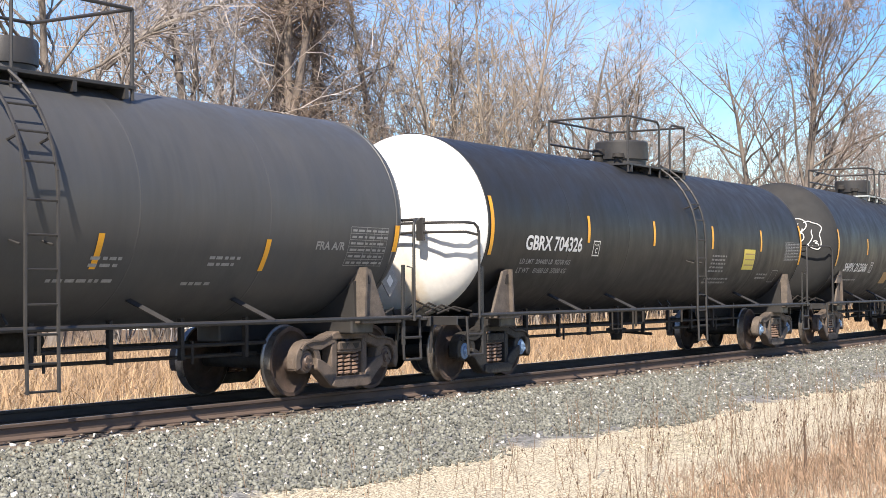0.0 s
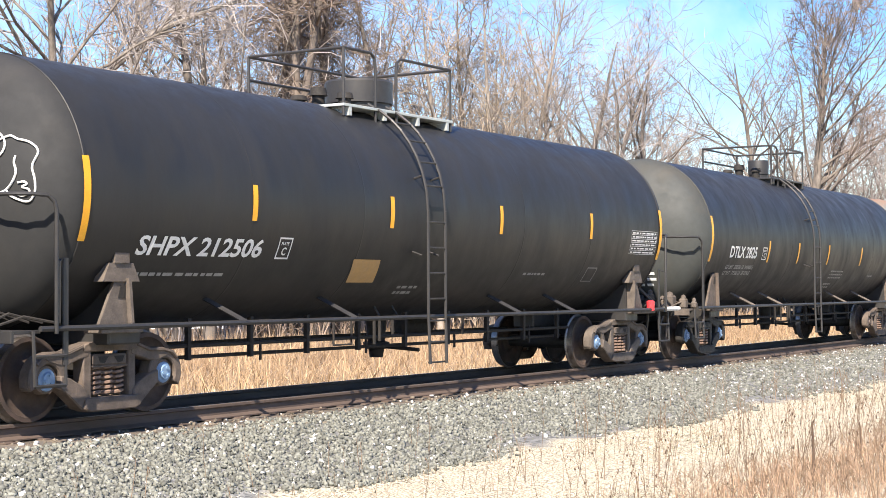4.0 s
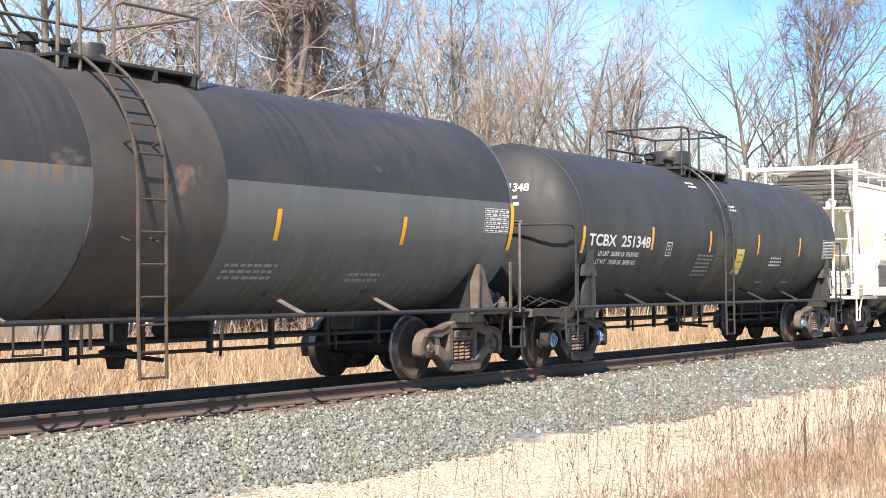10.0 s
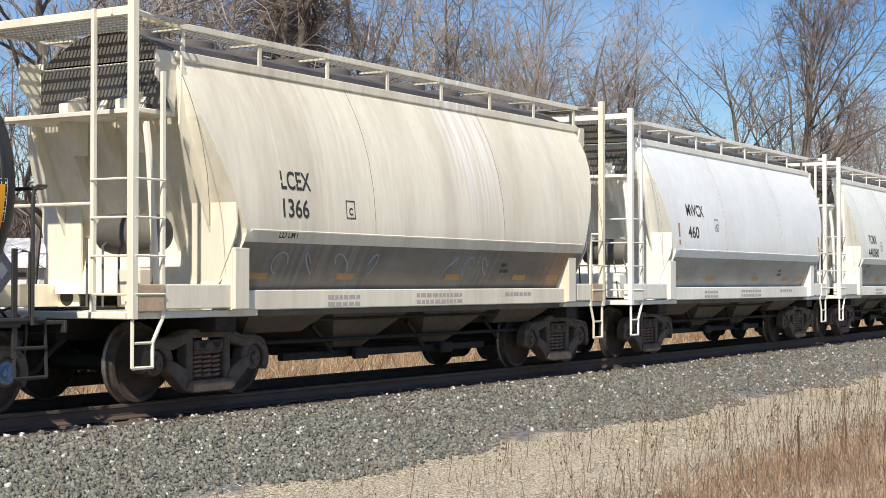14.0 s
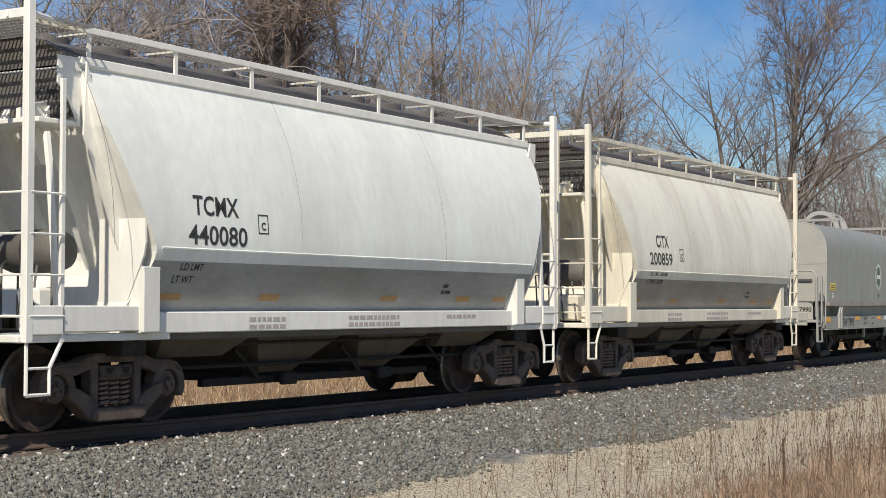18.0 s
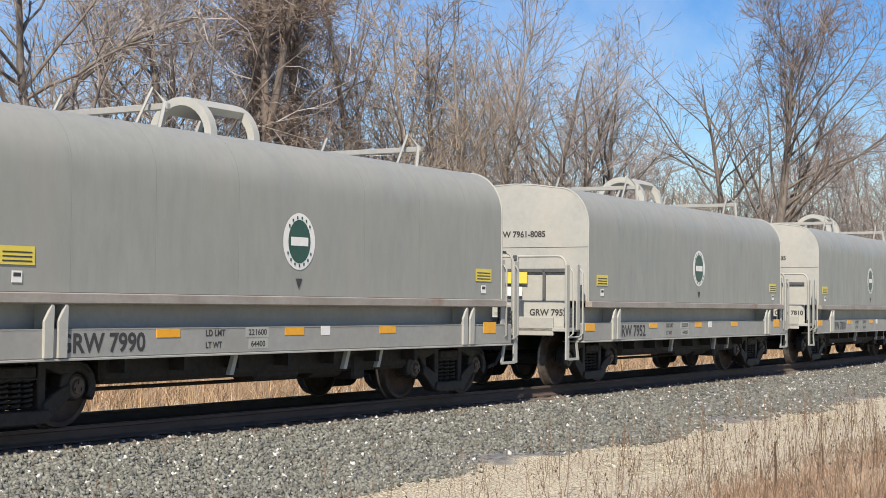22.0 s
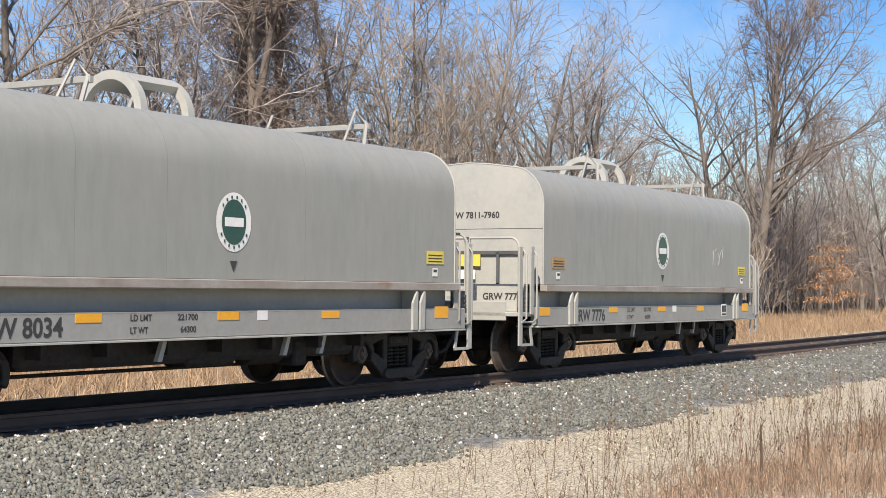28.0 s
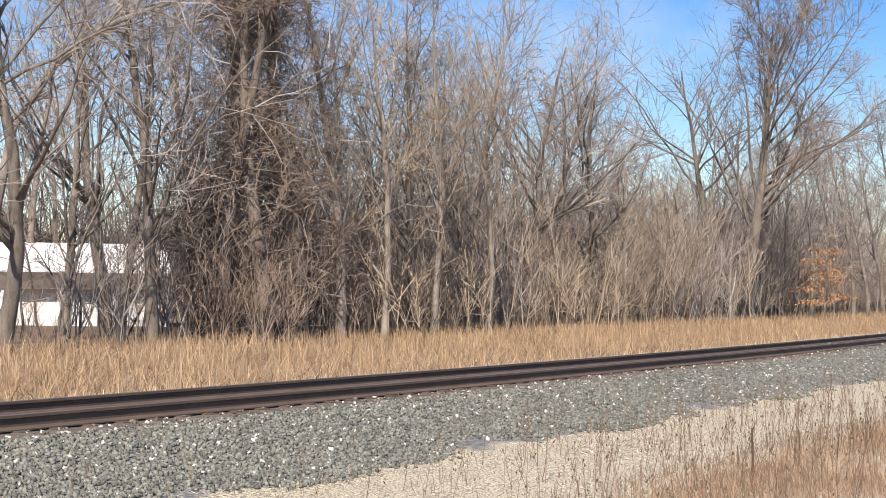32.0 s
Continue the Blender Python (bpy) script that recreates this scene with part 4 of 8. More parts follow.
    for y, z in ((-0.7, 0.72), (-0.55, 0.58), (0.5, 0.7)):
        under.tube([(-tc + 1.3, y, z), (tc - 1.3, y, z)], 0.025, 6)
    for i in range(9):
        x = -tc + 1.7 + (2 * tc - 3.4) * i / 8
        under.box(x - 0.03, x + 0.03, -0.73, -0.67, 0.55, 1.05)
        if i % 2:
            under.tube([(x + 0.2, -0.7, 0.5), (x + 0.2, -0.7, 0.78)], 0.02, 6)
    for x, d in ((-1.35, 0.34), (-1.22, 0.3), (-0.9, 0.22), (0.95, 0.26)):
        under.tube([(x, -1.1, 0.98), (x, -1.1, 0.98 - d)], 0.022, 6)
    under.tube([(-2.35, -1.15, 0.98), (-2.35, -1.15, 0.66), (-1.95, -1.15, 0.66), (-1.95, -1.15, 0.98)], 0.016, 6)
    part("brake_rigging", under, M_GEAR, car)
    part("air_reservoir", Kit().lathe([(1.4, 0.0), (1.43, 0.12), (1.5, 0.14), (2.2, 0.14), (2.27, 0.12), (2.3, 0.0)], "x", 20, (0, 0.35, 0.82)), M_GEAR, car)
    out = Kit().lathe([(0.38, 0.0), (0.38, 0.1), (0.5, 0.12), (0.52, 0.2), (0.6, 0.2), (0.62, 0.13), (0.98, 0.16)], "z", 16, (c.get("outlet", 0.3), 0, 0))
    out.tube([(c.get("outlet", 0.3), 0, 0.55), (c.get("outlet", 0.3), -0.75, 0.5)], 0.03, 6)
    part("outlet_valve", out, M_GEAR, car)
    # ladder
    lad = Kit()
    for dx in (-0.22, 0.22):
        pts = [(lx + dx, -(TR + 0.15) * math.cos(radians(a)), ZC + (TR + 0.15) * math.sin(radians(a))) for a in (66, 58, 50, 42, 34, 26, 18, 9, 0)]
        pts += [(lx + dx, -(TR + 0.15), 1.0), (lx + dx * 0.95, -(TR + 0.17), 0.36)]
        for p, q in zip(pts, pts[1:]):
            lad.tube([p, q], 0.022, 6)
    part("ladder", lad, c.get("ladder_mat", M_BLACKSTEEL), car)
    def rung_at(p):
        part("rung", Kit().tube([(lx - 0.22, p[0], p[1]), (lx + 0.22, p[0], p[1])], 0.014, 6), c.get("ladder_mat", M_BLACKSTEEL), car)
    for a in (60, 48, 36, 24, 12):
        rung_at((-(TR + 0.15) * math.cos(radians(a)), ZC + (TR + 0.15) * math.sin(radians(a))))
    for z in (2.3, 1.95, 1.6, 1.25, 0.95, 0.66, 0.38):
        rung_at((-(TR + 0.15), z))
    for z in (1.15, 1.9, 2.9):
        p = skin(lx, z)
        for dx in (-0.22, 0.22):
            part("ladder_bracket", Kit().tube([(lx + dx, p[1] * 0.99, p[2]), (lx + dx, p[1] * (1 + 0.16 / TR), p[2] + (p[2] - ZC) * 0.1)], 0.016, 6), M_BLACKSTEEL, car)
    # top platform, rails, nozzle
    pc = lx + 0.75 + c.get("deck_shift", 0.0)
    zt = ZC + TR
    deck = Kit()
    dl = c.get("deck_len", 1.0)
    deck.box(pc - 1.45 * dl, pc + 1.35 * dl, -0.85, 0.85, zt - 0.10, zt - 0.06, 0.005)
    for x in (-1.3 * dl, -0.45 * dl, 0.4 * dl, 1.2 * dl):
        deck.box(pc + x - 0.03, pc + x + 0.03, -0.85, 0.85, zt - 0.22, zt - 0.10)
    part("walkway", deck, c.get("deck", M_BLACKSTEEL), car, c.get("deck_label", ""))
    zr, zd = zt + c.get("rail_h", 0.82), zt - 0.08

    def rail_run(pts):
        part("handrail", Kit().tube(pts, 0.022, 8), c.get("rail_mat", M_BLACKSTEEL), car)
    x0, x1 = pc - 1.42 * dl, pc + 1.32 * dl
    for y in (-0.82, 0.82):
        for x in (x0, x1):
            rail_run([(x, y, zd - 0.15), (x, y, zr)])
    rail_run([(x0, -0.82, zr), (x0, 0.82, zr)])
    rail_run([(x1, -0.82, zr), (x1, 0.82, zr)])
    rail_run([(x0, 0.82, zr), (x1, 0.82, zr)])
    rail_run([(x0, -0.82, zr), (lx - 0.36, -0.82, zr), (lx - 0.27, -0.82, zr - 0.06), (lx - 0.25, -0.82, zr - 0.2), (lx - 0.25, -0.82, zd - 0.2)])
    rail_run([(x1, -0.82, zr), (lx + 0.40, -0.82, zr), (lx + 0.29, -0.82, zr - 0.06), (lx + 0.27, -0.82, zr - 0.2), (lx + 0.27, -0.82, zd - 0.2)])
    rail_run([(x0, 0.82, zd + 0.45), (x1, 0.82, zd + 0.45)])
    r, h = c["nozzle"]
    nz = Kit().lathe([(zt - 0.08, r * 1.05), (zt - 0.02, r * 1.05), (zt, r * 0.92), (zt + h * 0.25, r * 0.92), (zt + h * 0.27, r), (zt + h, r), (zt + h + 0.03, r * 0.96), (zt + h + 0.03, 0.0)], "z", 32, (pc + c.get("nozzle_x", 0.1), 0, 0))
    part("nozzle_housing", nz, M_BLACKSTEEL, car)
    for dx, dy, hh in ((-0.75, 0.1, 0.28), (-0.6, -0.25, 0.2), (-0.95, 0.3, 0.16)):
        vk = Kit().lathe([(zt - 0.05, 0.09), (zt + hh * 0.6, 0.09), (zt + hh * 0.6, 0.13), (zt + hh, 0.11), (zt + hh + 0.02, 0.0)], "z", 14, (pc + dx, dy, 0))
        part("relief_valve", vk, M_GEAR, car)
    # trucks
    for s in (-1, 1):
        add_truck(car, s * tc, c["frames"][0 if s < 0 else 1], c["caps"][0 if s < 0 else 1])
    # stencils
    for text, x, z, h, w in c.get("texts", ()):
        if h > 0.15:
            gv, gf = letters(text, h, w)
            letter_parts(gv, gf, lambda a, b: skin(x + a + b * c.get("slant", 0.0), z + b, 0.008), c.get("letter_mat", M_LETTER), car, "white stencilled character")
            continue
        tagged(part("lettering", flank_text(Kit(), text, x, z, h, w, slant=c.get("slant", 0.0)), c.get("letter_mat", c.get("small_mat", M_FADED)), car), kind="stuff")
    if "plate" in c:
        x, z = c["plate"]
        k = Kit()
        for q in ((x, x + 0.26, z, z + 0.02), (x, x + 0.26, z + 0.24, z + 0.26), (x, x + 0.02, z + 0.02, z + 0.24), (x + 0.24, x + 0.26, z + 0.02, z + 0.24)):
            flank_patch(k, *q, 0.007, 0, 2)
        flank_text(k, "PLATE", x + 0.05, z + 0.17, 0.035, 0.15)
        flank_text(k, "C", x + 0.09, z + 0.05, 0.09)
        part("clearance_plate", k, M_LETTER, car)
    for x, z, w, rows, bright in c.get("bars", ()):
        for r in range(rows):
            tagged(part("stencil", flank_bars(Kit(), x, z - 0.075 * r, w, 1, rng=random.Random(int(x * 100) + r)), M_LETTER if bright else M_FADED, car, "small faded stencilling"), kind="stuff")
    if "panel" in c:
        tagged(part("data_panel", data_panel(Kit(), *c["panel"]), M_LETTER if c.get("panel_bright", True) else M_FADED, car, "ruled white table of stencilled figures"), kind="stuff")
    if "card" in c:
        x, z, w, h, mat = c["card"]
        part("placard", flank_patch(Kit(), x, x + w, z, z + h, 0.008, -0.09), mat, car, "yellow notice stuck to the tank")
        k = Kit()
        for i in range(3):
            flank_patch(k, x + 0.05 - 0.025 * i, x + w - 0.06 - 0.025 * i, z + h * (0.2 + 0.27 * i), z + h * (0.26 + 0.27 * i), 0.012, 0.0, 1)
        part("placard_print", k, M_OLDORANGE, car)
    for x, z, w, h in c.get("frames_drawn", ()):
        k = Kit()
        for q in ((x, x + w, z, z + 0.015), (x, x + w, z + h, z + h + 0.015), (x, x + 0.015, z, z + h), (x + w, x + w + 0.015, z, z + h)):
            flank_patch(k, *q, 0.007, 0, 2)
        part("stencil_frame", k, M_FADED, car)
    if c.get("placard_diamond"):
        for s, x in ((1, hs + 0.25),):
            d = Kit().prism([(x - 0.2, 1.5), (x, 1.28), (x + 0.2, 1.5), (x, 1.72)], -1.12, -1.10)
            part("diamond_placard", d, M_FADED, car, "grey diamond-shaped hazard placard")
            part("placard_frame", Kit().prism([(x - 0.08, 1.5), (x, 1.41), (x + 0.08, 1.5), (x, 1.59)], -1.125, -1.122), M_LETTER, car)
    for text, y, z, h in c.get("head_texts", ()):
        v, f = letters(text, h)
        k = Kit()
        def on_head(yy, zz):
            rr = min(0.999, math.hypot(yy, zz - ZC) / TR)
            return (-(hs + 0.66 * math.sqrt(1 - rr * rr)) - 0.008, yy, zz)
        part("head_lettering", k.add([on_head(y - p[0], z + p[1]) for p in v], f), M_DARKLETTER if c.get("head_dark") else M_LETTER, car)
    for y, z, w, rows in c.get("head_bars", ()):
        rng = random.Random(int(z * 100))
        k = Kit()
        for r in range(rows):
            yy = y
            while yy > y - w:
                d = rng.uniform(0.06, 0.2)
                q = []
                for a, b in ((yy, 0), (yy - d, 0), (yy - d, 0.05), (yy, 0.05)):
                    zz = z - r * 0.11 + b
                    rr = min(0.999, math.hypot(a, zz - ZC) / TR)
                    q.append((-(hs + 0.66 * math.sqrt(1 - rr * rr)) - 0.008, a, zz))
                k.add(q, [(0, 1, 2, 3)])
                yy -= d + 0.05
        tagged(part("head_stencil", k, M_FADED if c.get("head_dark") else M_LETTER, car), kind="stuff")
    if c.get("scrawl"):
        k = Kit()
        def hp(yy, zz):
            rr = min(0.999, math.hypot(yy, zz - ZC) / TR)
            return Vector((-(hs + 0.66 * math.sqrt(1 - rr * rr)) - 0.012, yy, zz))
        def loop(cy, cz, ry, rz, a0, a1):
            return [hp(cy + ry * math.cos(radians(a0 + (a1 - a0) * i / 20)), cz + rz * math.sin(radians(a0 + (a1 - a0) * i / 20))) for i in range(21)]
        def stroke(*pts):
            """A smooth stroke through points (y, z) on the head."""
            q = [pts[0]] + list(pts) + [pts[-1]]
            out = []
            for a, b, d, e in zip(q, q[1:], q[2:], q[3:]):
                for i in range(6):
                    t = i / 6
                    out.append(hp(*[0.5 * (2 * m + (o - l) * t + (2 * l - 5 * m + 4 * o - r) * t * t + (3 * m - l - 3 * o + r) * t ** 3) for l, m, o, r in zip(a, b, d, e)]))
            return out + [hp(*pts[-1])]
        for line in (loop(-0.65, 2.88, 0.22, 0.165, 15, 250), loop(-0.634, 2.60, 0.19, 0.145, 40, 400),
                     stroke((-0.68, 2.93), (-0.64, 2.80), (-0.68, 2.77)), stroke((-0.78, 2.80), (-0.77, 2.70), (-0.72, 2.66)),
                     stroke((-0.80, 2.94), (-0.91, 2.98), (-0.99, 2.945), (-1.12, 2.905), (-1.205, 2.81), (-1.165, 2.66), (-1.195, 2.52), (-1.195, 2.39), (-1.14, 2.30), (-1.04, 2.315), (-0.94, 2.37), (-0.91, 2.43)),
                     stroke((-0.995, 2.77), (-0.985, 2.70), (-1.01, 2.60), (-0.975, 2.50), (-0.91, 2.42), (-0.83, 2.395), (-0.715, 2.42), (-0.665, 2.445)),
                     stroke((-1.03, 2.49), (-1.09, 2.50), (-1.12, 2.475), (-1.075, 2.445), (-1.14, 2.42), (-1.14, 2.38), (-1.075, 2.355), (-1.01, 2.38))):
            k.tube(line, 0.012, 5)
        part("graffiti", k, M_LETTER, car, "white sprayed scrawl on the head")
    if c.get("red_lamp"):
        x = hs - 0.75
        part("marker_lamp", Kit().lathe([(0.98, 0.0), (0.98, 0.07), (1.14, 0.075), (1.16, 0.05), (1.16, 0.0)], "z", 16, (x + 0.55, -1.4, 0)), M_RED, car, "red marker reflector")
        part("pipe_sleeve", Kit().tube([(x + 1.1, -1.42, 1.0), (x + 1.75, -1.42, 1.0)], 0.04, 8), M_WHITE, car)
    return car

# ---- covered hopper cars ----
HOP_LEVELS = ((3.98, 1.08, 0.0), (3.80, 1.18, 0.0), (3.55, 1.305, 0.02), (3.30, 1.405, 0.08), (3.0, 1.495, 0.2), (2.6, 1.575, 0.38), (2.2, 1.61, 0.58), (2.02, 1.612, 0.66), (1.96, 1.605, 0.675), (1.86, 1.565, 0.68), (1.7, 1.485, 0.65), (1.4, 1.34, 0.52), (1.24, 1.26, 0.44))


def hopper_car(c, label):
    """A round-sided covered hopper; x along the car from its middle, the front at the low end."""
    car = tagged(new("hopper_car"), label, "hopper car", "freight train")
    mat, trim = c["mat"], c["trim"]
    hl, tc = 5.1, 4.48
    def level(z):
        for (za, wa, ia), (zb, wb, ib) in zip(HOP_LEVELS, HOP_LEVELS[1:]):
            if z >= zb:
                f = (za - z) / (za - zb)
                return wa + (wb - wa) * f, ia + (ib - ia) * f
        return HOP_LEVELS[-1][1:]
    for side in (-1, 1):
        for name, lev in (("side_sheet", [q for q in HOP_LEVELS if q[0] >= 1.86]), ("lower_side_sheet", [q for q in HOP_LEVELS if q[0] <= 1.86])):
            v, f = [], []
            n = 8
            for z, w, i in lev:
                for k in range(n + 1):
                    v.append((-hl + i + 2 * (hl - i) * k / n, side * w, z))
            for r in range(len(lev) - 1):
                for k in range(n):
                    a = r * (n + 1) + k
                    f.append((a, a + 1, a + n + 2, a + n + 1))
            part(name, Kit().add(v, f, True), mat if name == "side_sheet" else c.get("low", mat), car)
        part("belt_rail", Kit().tube([(-hl + 0.76, side * 1.605, 2.0), (hl - 0.76, side * 1.605, 2.0)], 0.018, 6), mat, car)
        part("roof_rail", Kit().box(-hl - 0.02, hl + 0.02, side * 1.08 - 0.05, side * 1.08 + 0.07, 3.95, 4.06, 0.01), trim, car)
        for x in (-0.5, -0.17, 0.17, 0.5):
            w = [(x * 2 * hl, side * (q[1] + 0.001), q[0]) for q in HOP_LEVELS if 2.02 <= q[0]]
            part("weld_seam", Kit().tube(w, 0.004, 4), c.get("low", mat), car)
        # side sill
        part("side_sill", Kit().box(-4.42, 3.98, min(side * 1.22, side * 1.46), max(side * 1.22, side * 1.46), 1.05, 1.29, 0.012), trim, car)
        # Flange kept dark: the shadow below the sill is in its colour.
        part("sill_flange", Kit().box(-4.4, 4.0, min(side * 1.0, side * 1.36), max(side * 1.0, side * 1.36), 0.97, 1.05, 0.008), M_SLOPE, car)
        for s in (-1, 1):
            x0, x1 = (-4.56, -4.28) if s < 0 else (3.99, 4.25)
            g = Kit().box(x0, x1, min(side * 1.49, side * 1.54), max(side * 1.49, side * 1.54), 1.06, 1.78, 0.015)
            g.box(x0, x1, min(side * 1.2, side * 1.54), max(side * 1.2, side * 1.54), 1.75, 1.79, 0.01)
            part("bolster_plate", g, trim, car)
            part("bolster_web", Kit().prism([(side * 1.50, 1.06), (side * 1.50, 1.76), (side * 1.38, 1.77), (side * 0.95, 1.2), (side * 0.95, 1.06)], x0, x0 + 0.02, "x"), trim, car)
            # A flat dark disc carries the shade of the round hole.
            part("plate_hole", Kit().lathe([(x0 - 0.003, 0.0), (x0 - 0.003, 0.115)], "x", 20, (0, side * 1.16, 1.2)), M_GEAR, car, "flat dark disc for the round hole in the plate")
            wing = [(side * 0.9, 1.26), (side * 0.9, 2.72)] + [(side * (level(z)[0] - 0.03), z) for z in (2.72, 2.3, 2.05, 1.9, 1.6, 1.4, 1.26)]
            part("end_wing", Kit().prism(wing, s * (hl - 0.52), s * (hl - 0.55), "x"), trim, car)
            x = s * 4.2
            # corner sill between plate and end
            part("end_side_sill", Kit().box(min(x + s * 0.2, s * (6.15 if s < 0 else 5.3)), max(x + s * 0.2, s * (6.15 if s < 0 else 5.3)), min(side * 1.30, side * 1.48), max(side * 1.30, side * 1.48), 1.08, 1.36, 0.012), trim, car)
    # slope sheets at the ends, roof
    for s in (-1, 1):
        v, f = [], []
        for z, w, i in HOP_LEVELS:
            v += [(s * (hl - i), -w, z), (s * (hl - i), w, z)]
        f = [(2 * r, 2 * r + 1, 2 * r + 3, 2 * r + 2) for r in range(len(HOP_LEVELS) - 1)]
        part("end_sheet", Kit().add(v, f), c.get("end", trim), car)
        for y in (-1.18, 1.18):
            bulk = Kit().prism([(s * hl, 4.0), (s * (hl + 0.04), 3.2), (s * (hl - 0.55), 1.9), (s * (hl - 0.95), 1.26), (s * (hl - 1.2), 1.26), (s * (hl - 0.3), 3.2)], y - 0.012, y + 0.012)
            part("end_stiffener", bulk, c.get("end", trim), car)
        for y in (-0.62, 0.0, 0.62):
            bulk = Kit().prism([(s * hl, 3.6), (s * (hl + 0.14), 3.3), (s * (hl - 0.9), 1.3), (s * (hl - 1.1), 1.3)], y - 0.05, y + 0.05)
            part("end_stiffener", bulk, c.get("end", trim), car)
        part("end_shelf", Kit().box(min(s * hl, s * (hl + 0.62)), max(s * hl, s * (hl + 0.05)), -1.1, 1.1, 3.29, 3.35, 0.01), trim, car)
        for y in (-0.55, 0.35):
            part("knee_bracket", Kit().prism([(s * hl, 3.62), (s * (hl + 0.34), 3.5), (s * (hl + 0.34), 3.3), (s * (hl + 0.1), 2.9), (s * hl, 2.9)], y - 0.07, y + 0.07), trim, car)
        part("end_board", Kit().box(min(s * hl, s * (hl + 0.02)), max(s * hl, s * (hl + 0.02)), -1.05, 1.05, 3.40, 3.95), M_SLOPE, car, "dark upper end panel")
        v, fc = letters(c["end_text"], 0.16)
        part("end_lettering", Kit().add([(s * (hl + 0.026), s * p[0] + (0.55 if s < 0 else -0.55) * 1.0 + (-0.75 if s < 0 else 0), 3.62 + p[1]) if s > 0 else (-(hl + 0.026), -0.3 - p[0], 3.62 + p[1]) for p in v], fc), M_DARKLETTER, car)
    roof = Kit()
    v, f = [], []
    for y, z in ((-1.08, 4.0), (-0.5, 4.30), (0, 4.40), (0.5, 4.30), (1.08, 4.0)):
        v += [(-hl, y, z), (hl, y, z)]
    roof.add(v, [(2 * i, 2 * i + 1, 2 * i + 3, 2 * i + 2) for i in range(4)], True)
    roof.add([(-hl, -1.08, 4.0), (-hl, -0.5, 4.30), (-hl, 0, 4.40), (-hl, 0.5, 4.30), (-hl, 1.08, 4.0)], [(0, 1, 2, 3, 4)])
    roof.add([(hl, -1.08, 4.0), (hl, -0.5, 4.30), (hl, 0, 4.40), (hl, 0.5, 4.30), (hl, 1.08, 4.0)], [(0, 1, 2, 3, 4)])
    part("roof", roof, M_SLOPE, car, "grimy dark grey hopper roof")
    for i in range(10):
        x = -hl + 0.55 + (2 * hl - 1.1) * i / 9
        part("roof_hatch", Kit().lathe([(4.34, 0.28), (4.43, 0.28), (4.45, 0.25), (4.47, 0.0)], "z", 20, (x, 0.0, 0)), M_SLOPE, car)
    # running boards: open grating on posts along both sides and across the ends
    for side in (-1, 1):
        g = Kit()
        for k in range(6):
            yy = side * 0.88 - 0.2 + 0.08 * k
            g.box(-hl - 0.2, hl + 0.2, yy - 0.004, yy + 0.004, 4.355, 4.385)
        nx = 150
        for k in range(nx):
            x = -hl - 0.2 + (2 * hl + 0.4) * k / (nx - 1)
            g.box(x - 0.004, x + 0.004, side * 0.88 - 0.22, side * 0.88 + 0.22, 4.357, 4.382)
        part("running_board", g, M_GRATE, car, "open steel grating walkway")
        part("board_edge", Kit().box(-6.2, hl + 0.25, side * 1.13 - 0.012, side * 1.13 + 0.012, 4.32, 4.39, 0.004), trim, car)
        for k in range(8):
            x = -hl + 0.1 + (2 * hl - 0.2) * k / 7
            p = Kit().box(x - 0.03, x + 0.03, side * 1.115 - 0.01, side * 1.115 + 0.01, 4.03, 4.33)
            p.box(x - 0.02, x + 0.02, min(side * 0.65, side * 1.12), max(side * 0.65, side * 1.12), 4.31, 4.335)
            part("board_post", p, trim, car)
    for s in (-1, 1):
        g = Kit()
        e0, e1 = (hl + 0.02, hl + (1.05 if s < 0 else 0.35))
        for k in range(9):
            x = s * (e0 + (e1 - e0) * k / 8)
            g.box(x - 0.006, x + 0.006, -1.3, 1.3, 4.35, 4.385)
        for k in range(44):
            y = -1.29 + 2.58 * k / 43
            g.box(min(s * e0, s * e1), max(s * e0, s * e1), y - 0.006, y + 0.006, 4.352, 4.383)
        part("end_top_rail", Kit().box(s * e1 - 0.03, s * e1 + 0.03, -1.46, 1.46, 4.3, 4.4, 0.006), trim, car)
        part("end_board_grating", g, M_GRATE, car, "open steel grating walkway")
        # corner ladders: side pair and end pair of posts
        xa, xb = s * (6.2 if s < 0 else 5.38), s * (5.72 if s < 0 else 4.95)
        for y in (-1, 1):
            tall = Kit().box(xa - 0.05, xa + 0.05, y * 1.46 - 0.045, y * 1.46 + 0.045, 0.98, 4.48, 0.008)
            tall.tube([(xa, y * 1.44, 4.34), (s * (hl + 0.3), y * 1.16, 4.36)], 0.032, 6)
            part("corner_post", tall, trim, car)
            if s < 0:
                part("ladder_post", Kit().box(xb - 0.03, xb + 0.03, y * 1.46 - 0.02, y * 1.46 + 0.02, 0.98, 3.72, 0.005), trim, car)
            else:
                part("ladder_post", Kit().box(xb - 0.03, xb + 0.03, y * 1.46 - 0.02, y * 1.46 + 0.02, 0.98, 2.2, 0.005), trim, car)
            for z in [1.25 + 0.42 * k for k in range(4 if s < 0 else 3)]:
                part("rung", Kit().tube([(xa, y * 1.50, z), (xb, y * 1.50, z)], 0.013, 6), trim, car)
            part("end_ladder_post", Kit().box(xa - 0.03, xa + 0.03, y * 0.88 - 0.025, y * 0.88 + 0.025, 0.98, 4.4, 0.005), trim, car)
            for z in [1.25 + 0.42 * k for k in range(4 if s < 0 else 3)]:
                part("rung", Kit().tube([(xa - s * -0.04, y * 0.88, z), (xa - s * -0.04, y * 1.46, z)], 0.013, 6), trim, car)
            st = Kit()
            st.tube([(xa, y * 1.46, 1.0), (xa, y * 1.46, 0.45)], 0.022, 6)
